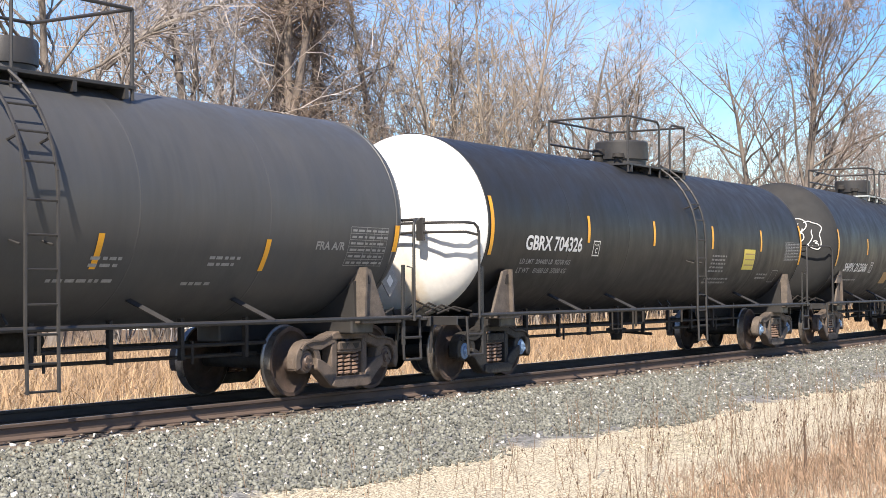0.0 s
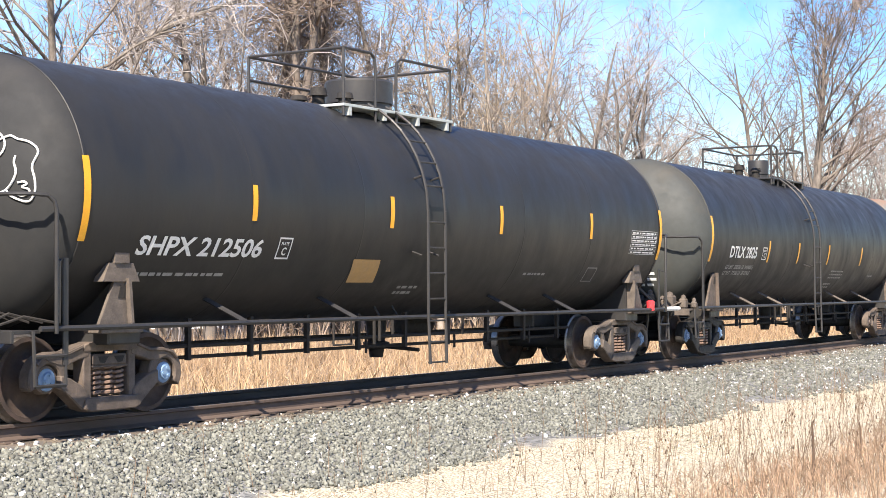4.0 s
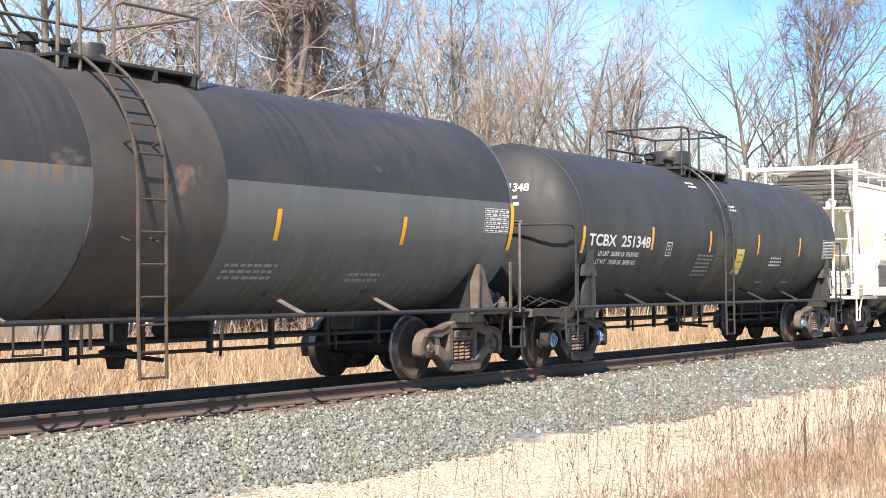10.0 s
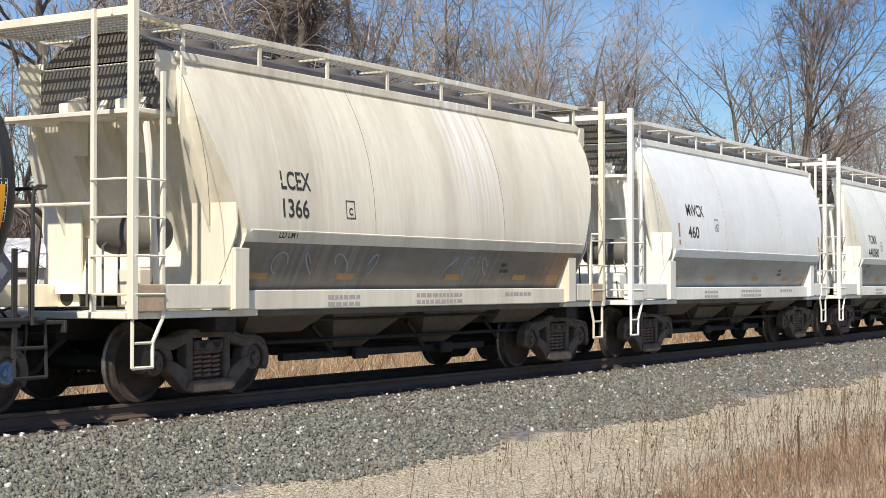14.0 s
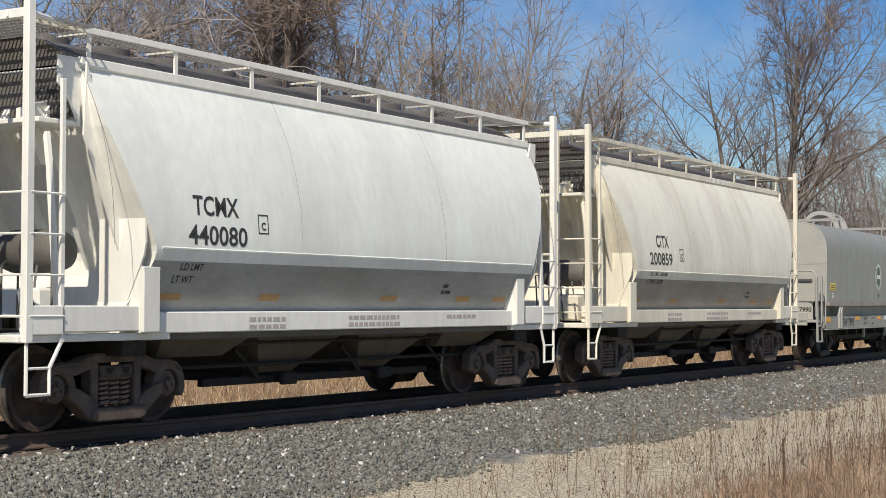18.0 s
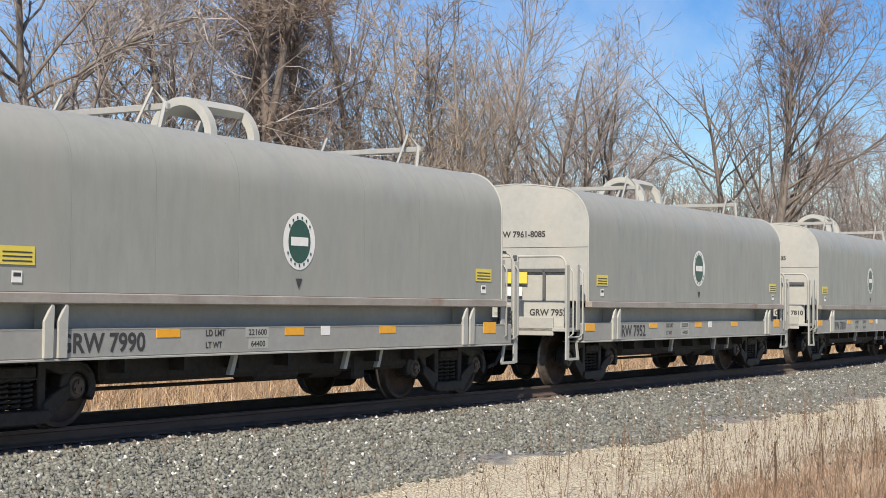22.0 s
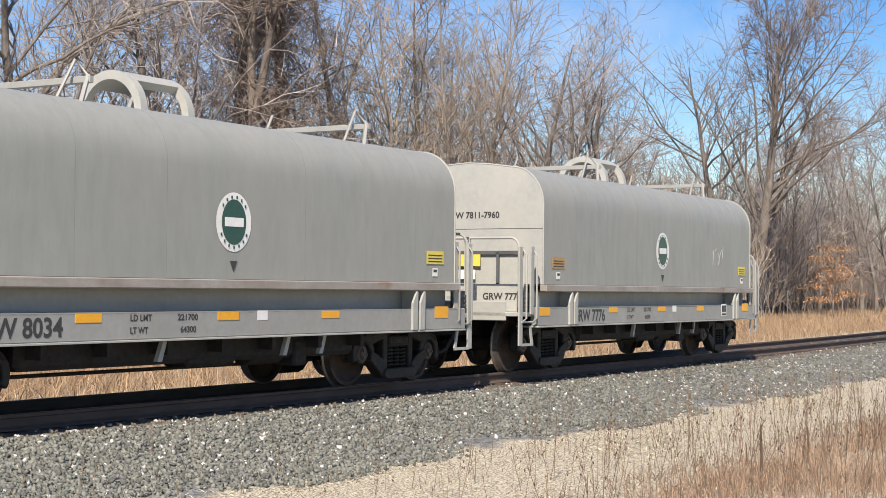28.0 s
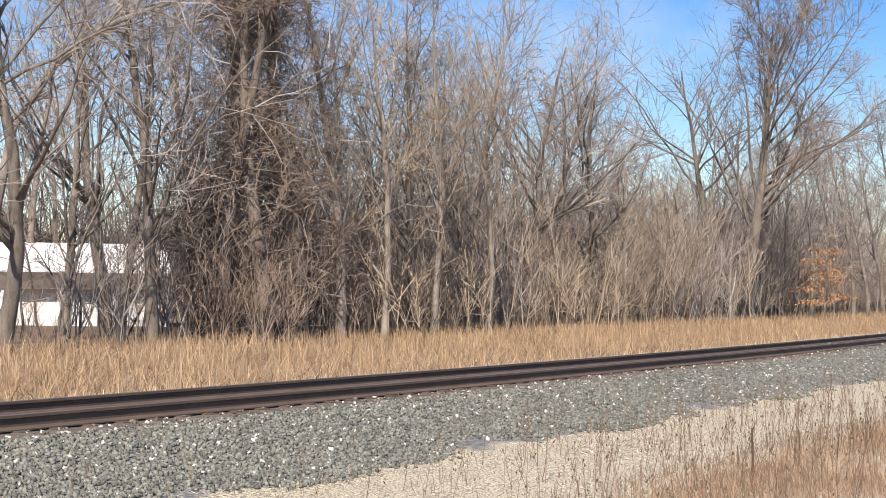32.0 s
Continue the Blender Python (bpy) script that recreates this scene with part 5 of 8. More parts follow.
            st.tube([(xa, y * 1.46, 0.45), (xa - s * 0.32, y * 1.46, 0.45), (xa - s * 0.32, y * 1.46, 0.72), (xb, y * 1.46, 0.98)], 0.022, 6)
            st.tube([(xa, y * 1.46, 0.72), (xa - s * 0.32, y * 1.46, 0.72)], 0.016, 6)
            part("step", st, trim, car)
            part("corner_brace", Kit().box(min(xa, xb), max(xa, xb), y * 1.46 - 0.04, y * 1.46 + 0.04, 1.06, 1.36, 0.01), c.get("brace", trim), car)
            part("corner_gusset", Kit().prism([(s * (hl - 0.04), 4.04), (s * (hl + 0.34), 4.04), (s * (hl + 0.34), 3.74), (s * (hl + 0.2), 3.62), (s * (hl + 0.02), 3.3)], y * 1.08, y * 1.1), trim, car)
        part("end_platform", Kit().box(min(s * (hl - 1.1), s * 6.3), max(s * (hl - 1.1), s * (6.2 if s < 0 else 5.4)), -1.44, 1.44, 0.98, 1.06, 0.01), c.get("end", trim), car)
        part("diagonal_brace", Kit().tube([(s * (hl + 0.45), -1.05, 3.2), (s * (hl + 0.45), -1.1, 2.85), (s * (hl + 0.4), -1.2, 1.1)], 0.045, 6), trim, car)
        part("handrail", Kit().tube([(xa, -0.88, 2.25), (xa, 0.9, 2.25)], 0.02, 6), trim, car)
        sill = Kit().box(min(s * 3.0, s * 6.1), max(s * 3.0, s * 6.1), -0.22, 0.22, 0.72, 1.1, 0.02)
        sill.box(s * tc - 0.2, s * tc + 0.2, -1.35, 1.35, 0.8, 1.0, 0.02)
        part("stub_sill", sill, M_GEAR, car)
        part("coupler", coupler_kit(s * 5.75, s), M_GEAR, car)
        part("air_hose", hose_kit(s * 5.75, s), M_GEAR, car)
    # brake cylinder and reservoir on the front end platform
    part("air_reservoir", Kit().lathe([(-1.0, 0.0), (-0.98, 0.2), (-0.85, 0.24), (-0.25, 0.24), (-0.12, 0.2), (-0.1, 0.0)], "y", 20, (-5.2, 0, 1.95)), M_SLOPE, car)
    part("brake_valve", Kit().box(-5.55, -5.2, -0.95, -0.6, 1.1, 1.55, 0.03), c.get("end", trim), car)
    bp = Kit()
    for q in range(5):
        bp.tube([(-5.6, -1.2 + 0.25 * q, 1.1), (-5.5, -1.1 + 0.25 * q, 1.5 + 0.1 * q), (-5.3, -0.9 + 0.2 * q, 1.9)], 0.015, 6)
    part("brake_pipework", bp, M_SLOPE, car)
    hb = Kit().box(5.05, 5.2, -0.62, -0.32, 1.95, 2.35, 0.02)
    hb.lathe([(5.22, 0.27), (5.24, 0.29), (5.26, 0.27), (5.24, 0.25), (5.22, 0.27)], "x", 24, (0, -0.47, 2.15))
    hb.tube([(5.24, -0.75, 2.15), (5.24, -0.19, 2.15)], 0.012, 5).tube([(5.24, -0.47, 1.87), (5.24, -0.47, 2.43)], 0.012, 5)
    part("hand_brake", hb, trim, car)
    # discharge bays
    for x, full in ((-3.1, 0), (-1.12, 1), (1.12, 1), (3.1, 0)):
        b = Kit()
        v = []
        for z, w, l in ((1.24, 1.31, 1.1), (1.08, 1.24, 1.04), (0.5, 0.72, 0.34)) if full else ((1.24, 1.3, 0.8), (0.95, 1.2, 0.78), (0.75, 0.95, 0.6)):
            v += [(x - l, -w, z), (x + l, -w, z), (x + l, w, z), (x - l, w, z)]
        b.add(v, [(4 * r + k, 4 * r + (k + 1) % 4, 4 * r + 4 + (k + 1) % 4, 4 * r + 4 + k) for r in range(2) for k in range(4)])
        part("discharge_bay", b, M_BAY, car, "grimy brown sloped discharge hopper")
        if not full:
            continue
        og = Kit().box(x - 0.55, x + 0.55, -0.6, 0.6, 0.38, 0.51, 0.02)
        og.tube([(x, -0.95, 0.42), (x, 0.95, 0.42)], 0.04, 8)
        og.box(x - 0.16, x + 0.16, -0.98, -0.9, 0.34, 0.5, 0.02)
        part("outlet_gate", og, M_GEAR, car)
    part("brake_beam", Kit().box(-2.6, 2.6, -0.75, -0.65, 0.36, 0.46, 0.01).tube([(-2.2, -0.9, 0.82), (-1.6, -0.8, 0.45)], 0.035, 6).tube([(0.1, -0.9, 0.82), (0.7, -0.8, 0.45)], 0.035, 6).tube([(2.3, -0.9, 0.82), (2.9, -0.8, 0.5)], 0.03, 6), M_GEAR, car)
    part("brake_pipe", Kit().tube([(-3.4, -0.9, 0.62), (3.4, -0.9, 0.62)], 0.028, 6).tube([(-3.4, -1.1, 0.9), (3.4, -1.1, 0.9)], 0.02, 6), M_GEAR, car)
    for s in (-1, 1):
        add_truck(car, s * tc, c["frames"][0 if s < 0 else 1], c["caps"][0 if s < 0 else 1])

    def flank(x, z, off=0.005):
        return (x, -(level(z)[0] + off), z)
    for text, x, z, h, w in c["texts"]:
        v, f = letters(text, h, w, 0.022)
        if h > 0.15:
            letter_parts(v, f, lambda a, b: flank(x + a, z + b), M_DARKLETTER, car, "black stencilled character")
        else:
            part("lettering", Kit().add([flank(x + p[0], z + p[1]) for p in v], f), M_DARKLETTER, car)
    for x, z, w, rows, m in c.get("bars", ()):
        rng = random.Random(int(x * 50 + z * 10))
        k = Kit()
        for r in range(rows):
            cx = x
            while cx < x + w:
                d = rng.uniform(0.05, 0.16)
                zz = z - 0.09 * r
                q = (lambda a, b: (a, -1.464, b)) if z < 1.26 else (lambda a, b: flank(a, b, 0.008))
                k.add([q(cx, zz), q(cx + d, zz), q(cx + d, zz + 0.05), q(cx, zz + 0.05)], [(0, 1, 2, 3)])
                cx += d + 0.03
        tagged(part("stencil", k, m, car, "small stencilled lines"), kind="stuff")
    for x, z in c.get("plates", ()):
        k = Kit()
        for a, b, e, d in ((x, x + 0.2, z, z + 0.015), (x, x + 0.2, z + 0.22, z + 0.235), (x, x + 0.015, z, z + 0.235), (x + 0.185, x + 0.2, z, z + 0.235)):
            k.add([flank(a, e), flank(b, e), flank(b, d), flank(a, d)], [(0, 1, 2, 3)])
        v, f = letters("C", 0.09)
        k.add([flank(x + 0.06 + p[0], z + 0.05 + p[1]) for p in v], f)
        part("clearance_plate", k, M_DARKLETTER, car)
    for x, z0, z1, m in c.get("stripes", ()):
        k = Kit()
        k.add([flank(x - 0.04, z0), flank(x + 0.04, z0), flank(x + 0.04, z1), flank(x - 0.04, z1)], [(0, 1, 2, 3)])
        part("reflector", k, m, car)
    for x in c.get("low_patches", ()):
        part("reflector", Kit().add([flank(x - 0.2, 1.42), flank(x + 0.2, 1.42), flank(x + 0.2, 1.5), flank(x - 0.2, 1.5)], [(0, 1, 2, 3)]), M_OLDORANGE, car, "faded orange reflector")
    return car


# ---- coil cars with hoods ----
def hood_outline():
    """Half-round-shouldered section of the hood, from the near rim over the top to the far rim."""
    pts = [(-1.45, 1.48), (-1.45, 2.6)]
    for a in range(0, 91, 10):
        pts.append((-0.85 - 0.60 * math.cos(radians(a)), 2.80 + 0.66 * math.sin(radians(a))))
    pts += [(-0.4, 3.52), (0.0, 3.545)]
    return pts + [(-y, z) for y, z in pts[-2::-1]]


def coil_car(c, label):
    car = tagged(new("coil_car"), label, "coil car", "freight train")
    sec = hood_outline()
    n = len(sec)
    hl, tc = 5.33, 4.35
    v = [(x, y, z) for x in (-hl, hl) for y, z in sec]
    hood = part("hood", Kit().add(v, [(i, i + 1, n + i + 1, n + i) for i in range(n - 1)], True), M_COIL, car, "dull grey rounded steel hood")
    for s in (-1, 1):
        # End paler than the sides: the sun on it is put into the colour.
        part("hood_end", Kit().add([(s * hl, y, z) for y, z in sec], [tuple(range(n))]), M_COILEND, hood, "flat end of the hood, toned paler for the sun on it")
        part("hood_edge", Kit().tube([(s * (hl - 0.005), y * 1.001, z) for y, z in sec], 0.014, 6), M_COILEND, hood)
        part("end_seam", Kit().tube([(s * (hl + 0.003), -1.44, 2.42), (s * (hl + 0.003), 1.44, 2.42)], 0.008, 5), M_COIL, hood)
    for x in (-4.0, -2.68, -1.2, 1.5, 2.9, 4.2):
        part("hood_seam", Kit().tube([(x, y * 1.0, z) for y, z in sec], 0.0025, 4), M_COILSEAM, hood)
    for side in (-1, 1):
        y0, y1 = sorted((side * 1.40, side * 1.53))
        part("hood_rim", Kit().box(-hl - 0.02, hl + 0.02, y0, y1, 1.36, 1.475, 0.012), M_RIM, car, "grey rim streaked with brown rust")
        y0, y1 = sorted((side * 1.15, side * 1.28))
        part("trough_side", Kit().prism([(-hl - 0.02, 1.36), (hl + 0.02, 1.36), (hl + 0.02, 1.08), (-hl - 0.02, 1.08)], y0, y1), M_COILSILL, car)
        y0, y1 = sorted((side * 1.36, side * 1.50))
        part("side_sill", Kit().box(-hl - 0.28, hl + 0.25, y0, y1, 0.79, 1.10, 0.012), M_COILSILL, car)
        part("sill_flange", Kit().box(-hl - 0.28, hl + 0.25, min(side * 1.1, side * 1.52), max(side * 1.1, side * 1.52), 0.765, 0.79, 0.004), M_COILEND, car)
        part("sill_top", Kit().box(-hl, hl, min(side * 1.1, side * 1.5), max(side * 1.1, side * 1.5), 1.075, 1.10), M_COILSILL, car)
        for s in (-1, 1):
            for dx in (0.0, 0.2):
                x = s * (4.33 - dx)
                part("stake", Kit().prism([(x - 0.10, 0.80), (x + 0.02, 0.80), (x + 0.035, 1.34), (x + 0.0, 1.34), (x - 0.10, 1.18)], min(side * 1.50, side * 1.535), max(side * 1.50, side * 1.535)), M_COILEND, car)
                part("stake_web", Kit().box(x + 0.0, x + 0.03, min(side * 1.28, side * 1.53), max(side * 1.28, side * 1.53), 0.80, 1.35), M_COILEND, car)
        for x in (-1.1, 1.3, 2.1):
            part("sill_bracket", Kit().prism([(x, 0.77), (x + 0.07, 0.77), (x - 0.02, 0.52), (x - 0.10, 0.52)], min(side * 1.28, side * 1.34), max(side * 1.28, side * 1.34)), M_COILEND, car)
    for x in (-2.5, -0.12, 2.02):
        part("reflector", Kit().box(x - 0.2, x + 0.2, -1.506, -1.50, 0.99, 1.085), M_YELLOW, car)
    for x in (-5.35, 4.87):
        part("reflector", Kit().box(x - 0.19, x + 0.19, -1.506, -1.50, 0.96, 1.13 if x > 0 else 1.095), M_YELLOW, car)
    # frame below
    cs = Kit().box(-6.2, 6.2, -0.26, 0.26, 0.62, 0.98, 0.02)
    cs.box(-3.15, 3.15, -1.12, 1.12, 0.47, 0.80, 0.06)
    part("centre_sill", cs, M_GEAR, car)
    for i in range(7):
        x = -3.0 + i
        part("crossbearer", Kit().box(x - 0.04, x + 0.04, -1.35, 1.35, 0.6, 0.98), M_GEAR, car)
    uk = Kit().box(-0.4, 0.55, -1.1, -0.7, 0.42, 0.66, 0.04)
    uk.lathe([(0.9, 0.0), (0.92, 0.16), (1.6, 0.16), (1.62, 0.0)], "x", 16, (0, -0.9, 0.55))
    uk.tube([(-3.0, -1.05, 0.5), (3.0, -1.05, 0.5)], 0.02, 6)
    uk.tube([(-3.0, -0.5, 0.38), (3.0, -0.5, 0.38)], 0.025, 6)
    uk.box(1.7, 2.0, -1.15, -0.8, 0.36, 0.7, 0.03)
    part("brake_rigging", uk, M_GEAR, car)
    for s in (-1, 1):
        e = 6.2 if s < 0 else 5.86
        rail_mat = M_COILEND if s < 0 else M_COILSILL
        plate = Kit().box(min(s * hl, s * e), max(s * hl, s * e), -1.42, 1.42, 0.95, 1.02, 0.01)
        part("end_platform", plate, M_COILEND, car)
        apron = Kit().box(min(s * (e - 0.04), s * e), max(s * (e - 0.04), s * e), -1.2, 1.2, 0.88, 1.2, 0.01)
        part("end_apron", apron, M_COILEND, car, "pale end plate with rust bleeding")
        part("end_panel", Kit().box(min(s * (hl + 0.02), s * (hl + 0.06)), max(s * (hl + 0.02), s * (hl + 0.06)), -1.12, 1.12, 1.02, 1.48, 0.006), M_COILEND, car)
        for y in (-0.62, 0.0, 0.62):
            part("end_panel_bar", Kit().box(min(s * (hl + 0.02), s * (hl + 0.05)), max(s * (hl + 0.02), s * (hl + 0.05)), y - 0.025, y + 0.025, 1.48, 2.02), M_TROUGH, car)
        part("end_panel_bar", Kit().box(min(s * (hl + 0.02), s * (hl + 0.05)), max(s * (hl + 0.02), s * (hl + 0.05)), -1.1, 1.1, 1.98, 2.04), M_TROUGH, car)
        # rail across the end on flat uprights
        rx = s * (e - 0.08)
        rail = [(rx, -1.40, 1.1), (rx, -1.40, 2.05)] + [(rx, -1.25 + 0.15 * math.cos(radians(a)), 2.08 + 0.15 * math.sin(radians(a))) for a in (165, 135, 110, 90)] + [(rx, 1.25, 2.23), (rx, 1.36, 2.19), (rx, 1.40, 2.08), (rx, 1.40, 1.1)]
        part("end_handrail", Kit().tube(rail, 0.022, 8), rail_mat, car)
        for y in (-0.45, 0.2, 0.85):
            up = Kit().box(min(rx - 0.03, rx + 0.03), max(rx - 0.03, rx + 0.03), y - 0.05, y + 0.05, 1.05, 2.22, 0.005)
            part("rail_upright", up, M_COILEND, car)
            part("upright_clip", Kit().box(rx - 0.05, rx + 0.05, y - 0.035, y + 0.035, 2.16, 2.25, 0.005), M_TROUGH, car)
        for y in (-1, 1):
            for k, (dx, z0, z1) in enumerate(((0.0, 0.48, 2.08), (0.42, 0.48, 2.1))):
                x = s * (e - 0.06 - dx)
                part("corner_post", Kit().box(x - 0.06, x + 0.06, y * 1.44 - 0.015, y * 1.44 + 0.015, z0 if k == 0 else 0.98, z1, 0.004), M_COILEND, car)
            gb = Kit()
            for x in (s * (e - 0.12), s * (e - 0.50)):
                gb.tube([(x, y * 1.47, 2.02), (x, y * 1.52, 1.95), (x, y * 1.52, 0.92), (x, y * 1.47, 0.88)], 0.016, 6)
            gb.tube([(s * (e - 0.06), y * 1.46, 0.86), (s * (e - 0.52), y * 1.46, 0.86)], 0.018, 6)
            part("grab_iron", gb, rail_mat, car)
            st = Kit()
            st.box(min(s * (e - 0.1), s * (e - 0.5)), max(s * (e - 0.1), s * (e - 0.5)), y * 1.44 - 0.02, y * 1.44 + 0.02, 0.47, 0.51)
            st.prism([(s * (e - 0.46), 0.5), (s * (e - 0.52), 0.5), (s * (e - 0.44), 0.8), (s * (e - 0.38), 0.8)], y * 1.44 - 0.012, y * 1.44 + 0.012)
            part("step", st, M_COILEND, car)
            tr = Kit()
            for i in range(5):
                for j in range(4):
                    tr.box(s * (e - 0.48) + s * 0.09 * i - 0.03, s * (e - 0.48) + s * 0.09 * i + 0.03, y * 1.40 - 0.01, y * 1.40 + 0.01, 1.05 + 0.07 * j, 1.09 + 0.07 * j)
            tr.box(min(s * (e - 0.52), s * (e - 0.06)), max(s * (e - 0.52), s * (e - 0.06)), y * 1.38 - 0.01, y * 1.38 + 0.005, 1.02, 1.36)
            part("safety_tread", tr, M_TROUGH, car, "dark punched tread plate")
        part("coupler", coupler_kit(s * 5.85, s), M_GEAR, car)
        part("air_hose", hose_kit(s * 5.85, s), M_GEAR, car)
    wheel = Kit().lathe([(-5.97, 0.25), (-5.95, 0.27), (-5.93, 0.25), (-5.95, 0.23), (-5.97, 0.25)], "x", 24, (0, 0.75, 1.75))
    for a in range(0, 180, 45):
        d = (0.25 * math.cos(radians(a)), 0.25 * math.sin(radians(a)))
        wheel.tube([(-5.95, 0.75 - d[0], 1.75 - d[1]), (-5.95, 0.75 + d[0], 1.75 + d[1])], 0.01, 5)
    part("brake_wheel", wheel, M_TROUGH, car, "dark spoked hand brake wheel")
    # roof fittings: raised cross bars and the hooped lifting guard
    for x in (-1.95, 3.7):
        k = Kit()
        k.box(x - 0.035, x + 0.035, -0.98, 0.98, 3.655, 3.735, 0.008)
        part("lifting_bar", k, M_COILSILL, car)
        for y in (-0.92, 0.92):
            g = Kit()
            sy = 1 if y > 0 else -1
            g.tube([(x - 0.25, sy * 1.04, 3.36), (x, sy * 0.92, 3.74)], 0.032, 5)
            g.tube([(x - 0.3, sy * 0.74, 3.47), (x - 0.02, sy * 0.74, 3.93), (x + 0.02, sy * 0.9, 3.74)], 0.022, 5)
            g.box(x - 0.32, x - 0.18, sy * 1.04 - 0.05, sy * 1.04 + 0.05, 3.3, 3.37, 0.01)
            part("bar_stand", g, M_COILSILL, car)
    k = Kit()
    r0, r1, ya = 0.42, 0.53, 0.0
    def shell(x0, x1, a0, a1):
        m = 14
        v, f = [], []
        for i in range(m + 1):
            a = radians(a0 + (a1 - a0) * i / m)
            for x in (x0, x1):
                for r in (r0, r1):
                    v.append((x, ya + r * math.cos(a) * 1.0, 3.50 + r * math.sin(a)))
        for i in range(m):
            b = 4 * i
            f += [(b, b + 4, b + 6, b + 2), (b + 1, b + 3, b + 7, b + 5), (b, b + 1, b + 5, b + 4), (b + 2, b + 6, b + 7, b + 3)]
        f += [(0, 2, 3, 1), (4 * m, 4 * m + 1, 4 * m + 3, 4 * m + 2)]
        k.add(v, f, True)
    xg = -0.12
    shell(xg - 0.5, xg - 0.38, 0, 180)
    shell(xg + 0.38, xg + 0.5, 0, 180)
    shell(xg - 0.38, xg + 0.38, 48, 132)
    part("lifting_guard", k, M_COILEND, car, "pale hooped lifting guard on the hood")
    # signs
    ey = -1.456
    lx = 0.02
    def oval(rx, rz, z, y, seg=32):
        return Kit().add([(lx + rx * math.cos(2 * math.pi * i / seg), y, z + rz * math.sin(2 * math.pi * i / seg)) for i in range(seg)], [tuple(range(seg))])
    part("emblem", oval(0.34, 0.36, 2.17, ey), M_WHITE, car, "white oval emblem with green centre")
    part("emblem_centre", oval(0.235, 0.275, 2.17, ey - 0.004), M_GREEN, car)
    part("emblem_bar", Kit().box(lx - 0.18, lx + 0.18, ey - 0.009, ey - 0.006, 2.115, 2.225), M_WHITE, car)
    rim = Kit()
    for a in list(range(40, 141, 20)) + list(range(210, 331, 20)):
        y = (lx + 0.28 * math.cos(radians(a)), 2.17 + 0.305 * math.sin(radians(a)))
        rim.box(y[0] - 0.012, y[0] + 0.012, ey - 0.008, ey - 0.004, y[1] - 0.018, y[1] + 0.018)
    part("emblem_rim_marks", rim, M_GREEN, car)
    part("jack_mark", Kit().prism([(lx - 0.07, 1.70), (lx + 0.07, 1.70), (lx, 1.57)], ey - 0.003, ey), M_DARKLETTER, car)
    for x in (-4.75, 4.75):
        part("warning_label", Kit().box(x - 0.24, x + 0.24, ey - 0.004, ey, 1.75, 1.94), M_OLDORANGE if c.get("old_label") and x < 0 else M_LABELYEL, car, "yellow warning label")
        k2 = Kit()
        for i in range(3):
            k2.box(x - 0.2, x + 0.2, ey - 0.007, ey - 0.004, 1.78 + 0.045 * i, 1.795 + 0.045 * i)
        part("label_print", k2, M_DARKLETTER, car)
        part("small_label", Kit().box(x - 0.07, x + 0.07, ey - 0.004, ey, 1.57, 1.69), M_WHITE, car)
        part("small_label_print", Kit().box(x - 0.05, x + 0.05, ey - 0.006, ey - 0.004, 1.63, 1.67), M_DARKLETTER, car)
    if c.get("old_label"):
        for x, z, h, d in ((2.9, 1.95, 0.3, 0.05), (3.05, 2.25, 0.06, 0.12), (3.25, 1.95, 0.32, 0.18), (3.3, 2.0, 0.2, -0.06), (3.5, 2.1, 0.25, 0.05)):
            part("graffiti", Kit().tube([(x, -1.452, z), (x + d * 0.3, -1.452, z + h * 0.5), (x + d, -1.452, z + h)], 0.006, 5), M_COILEND, car, "thin pale sprayed scrawl")
    def sign(text, x, z, h, w, y=-1.504, m=M_DARKLETTER):
        v, f = letters(text, h, w)
        if h > 0.15:
            letter_parts(v, f, lambda a, b: (x + a, y, z + b), m, car, "black stencilled character")
        else:
            part("lettering", Kit().add([(x + p[0], y, z + p[1]) for p in v], f), m, car)
    sign(c["mark"], -4.22, 0.85, 0.2, 1.34)
    sign("LD LMT", -1.85, 1.0, 0.07, 0.36)
    sign("LT WT", -1.85, 0.86, 0.07, 0.3)
    sign(c["ld"], -1.05, 1.0, 0.07, 0.36)
    sign(c["lt"], -1.0, 0.86, 0.07, 0.28)
    part("small_label", Kit().box(0.45, 0.65, -1.504, -1.50, 0.98, 1.1), M_WHITE, car)
    if c.get("white_end"):
        pb = Kit().box(3.3, 3.62, -1.504, -1.50, 0.86, 1.12)
        part("test_stencil", pb, M_WHITE, car)
        pk = Kit()
        for a, b, e0, d in ((3.33, 3.45, 0.95, 1.09), (3.47, 3.59, 0.95, 1.09), (3.33, 3.59, 0.88, 0.92)):
            pk.box(a, b, -1.508, -1.504, e0, d)
        part("test_stencil_print", pk, M_DARKLETTER, car)
    if c.get("patched"):
        part("paint_patch", Kit().box(-1.1, -0.65, -1.5025, -1.50, 0.975, 1.095), M_COILEND, car, "paler repainted patch")
        part("paint_patch", Kit().box(-1.04, -0.66, -1.5025, -1.50, 0.835, 0.955), M_COILEND, car, "paler repainted patch")
    def end_sign(text, y, z, h, x, m=M_DARKLETTER):
        v, f = letters(text, h)
        part("end_lettering", Kit().add([(x, y - p[0], z + p[1]) for p in v], f), m, car)
    end_sign(c["range"], 0.42, 2.60, 0.105, -hl - 0.006)
    end_sign(c["mark"], -0.35, 1.22, 0.11, -hl - 0.066)
    part("warning_label", Kit().box(-hl - 0.066, -hl - 0.062, -0.3, 0.3, 1.78, 1.98), M_LABELYEL, car, "yellow warning label")
    part("small_label", Kit().box(-hl - 0.066, -hl - 0.062, -0.2, 0.12, 1.56, 1.72), M_WHITE, car)
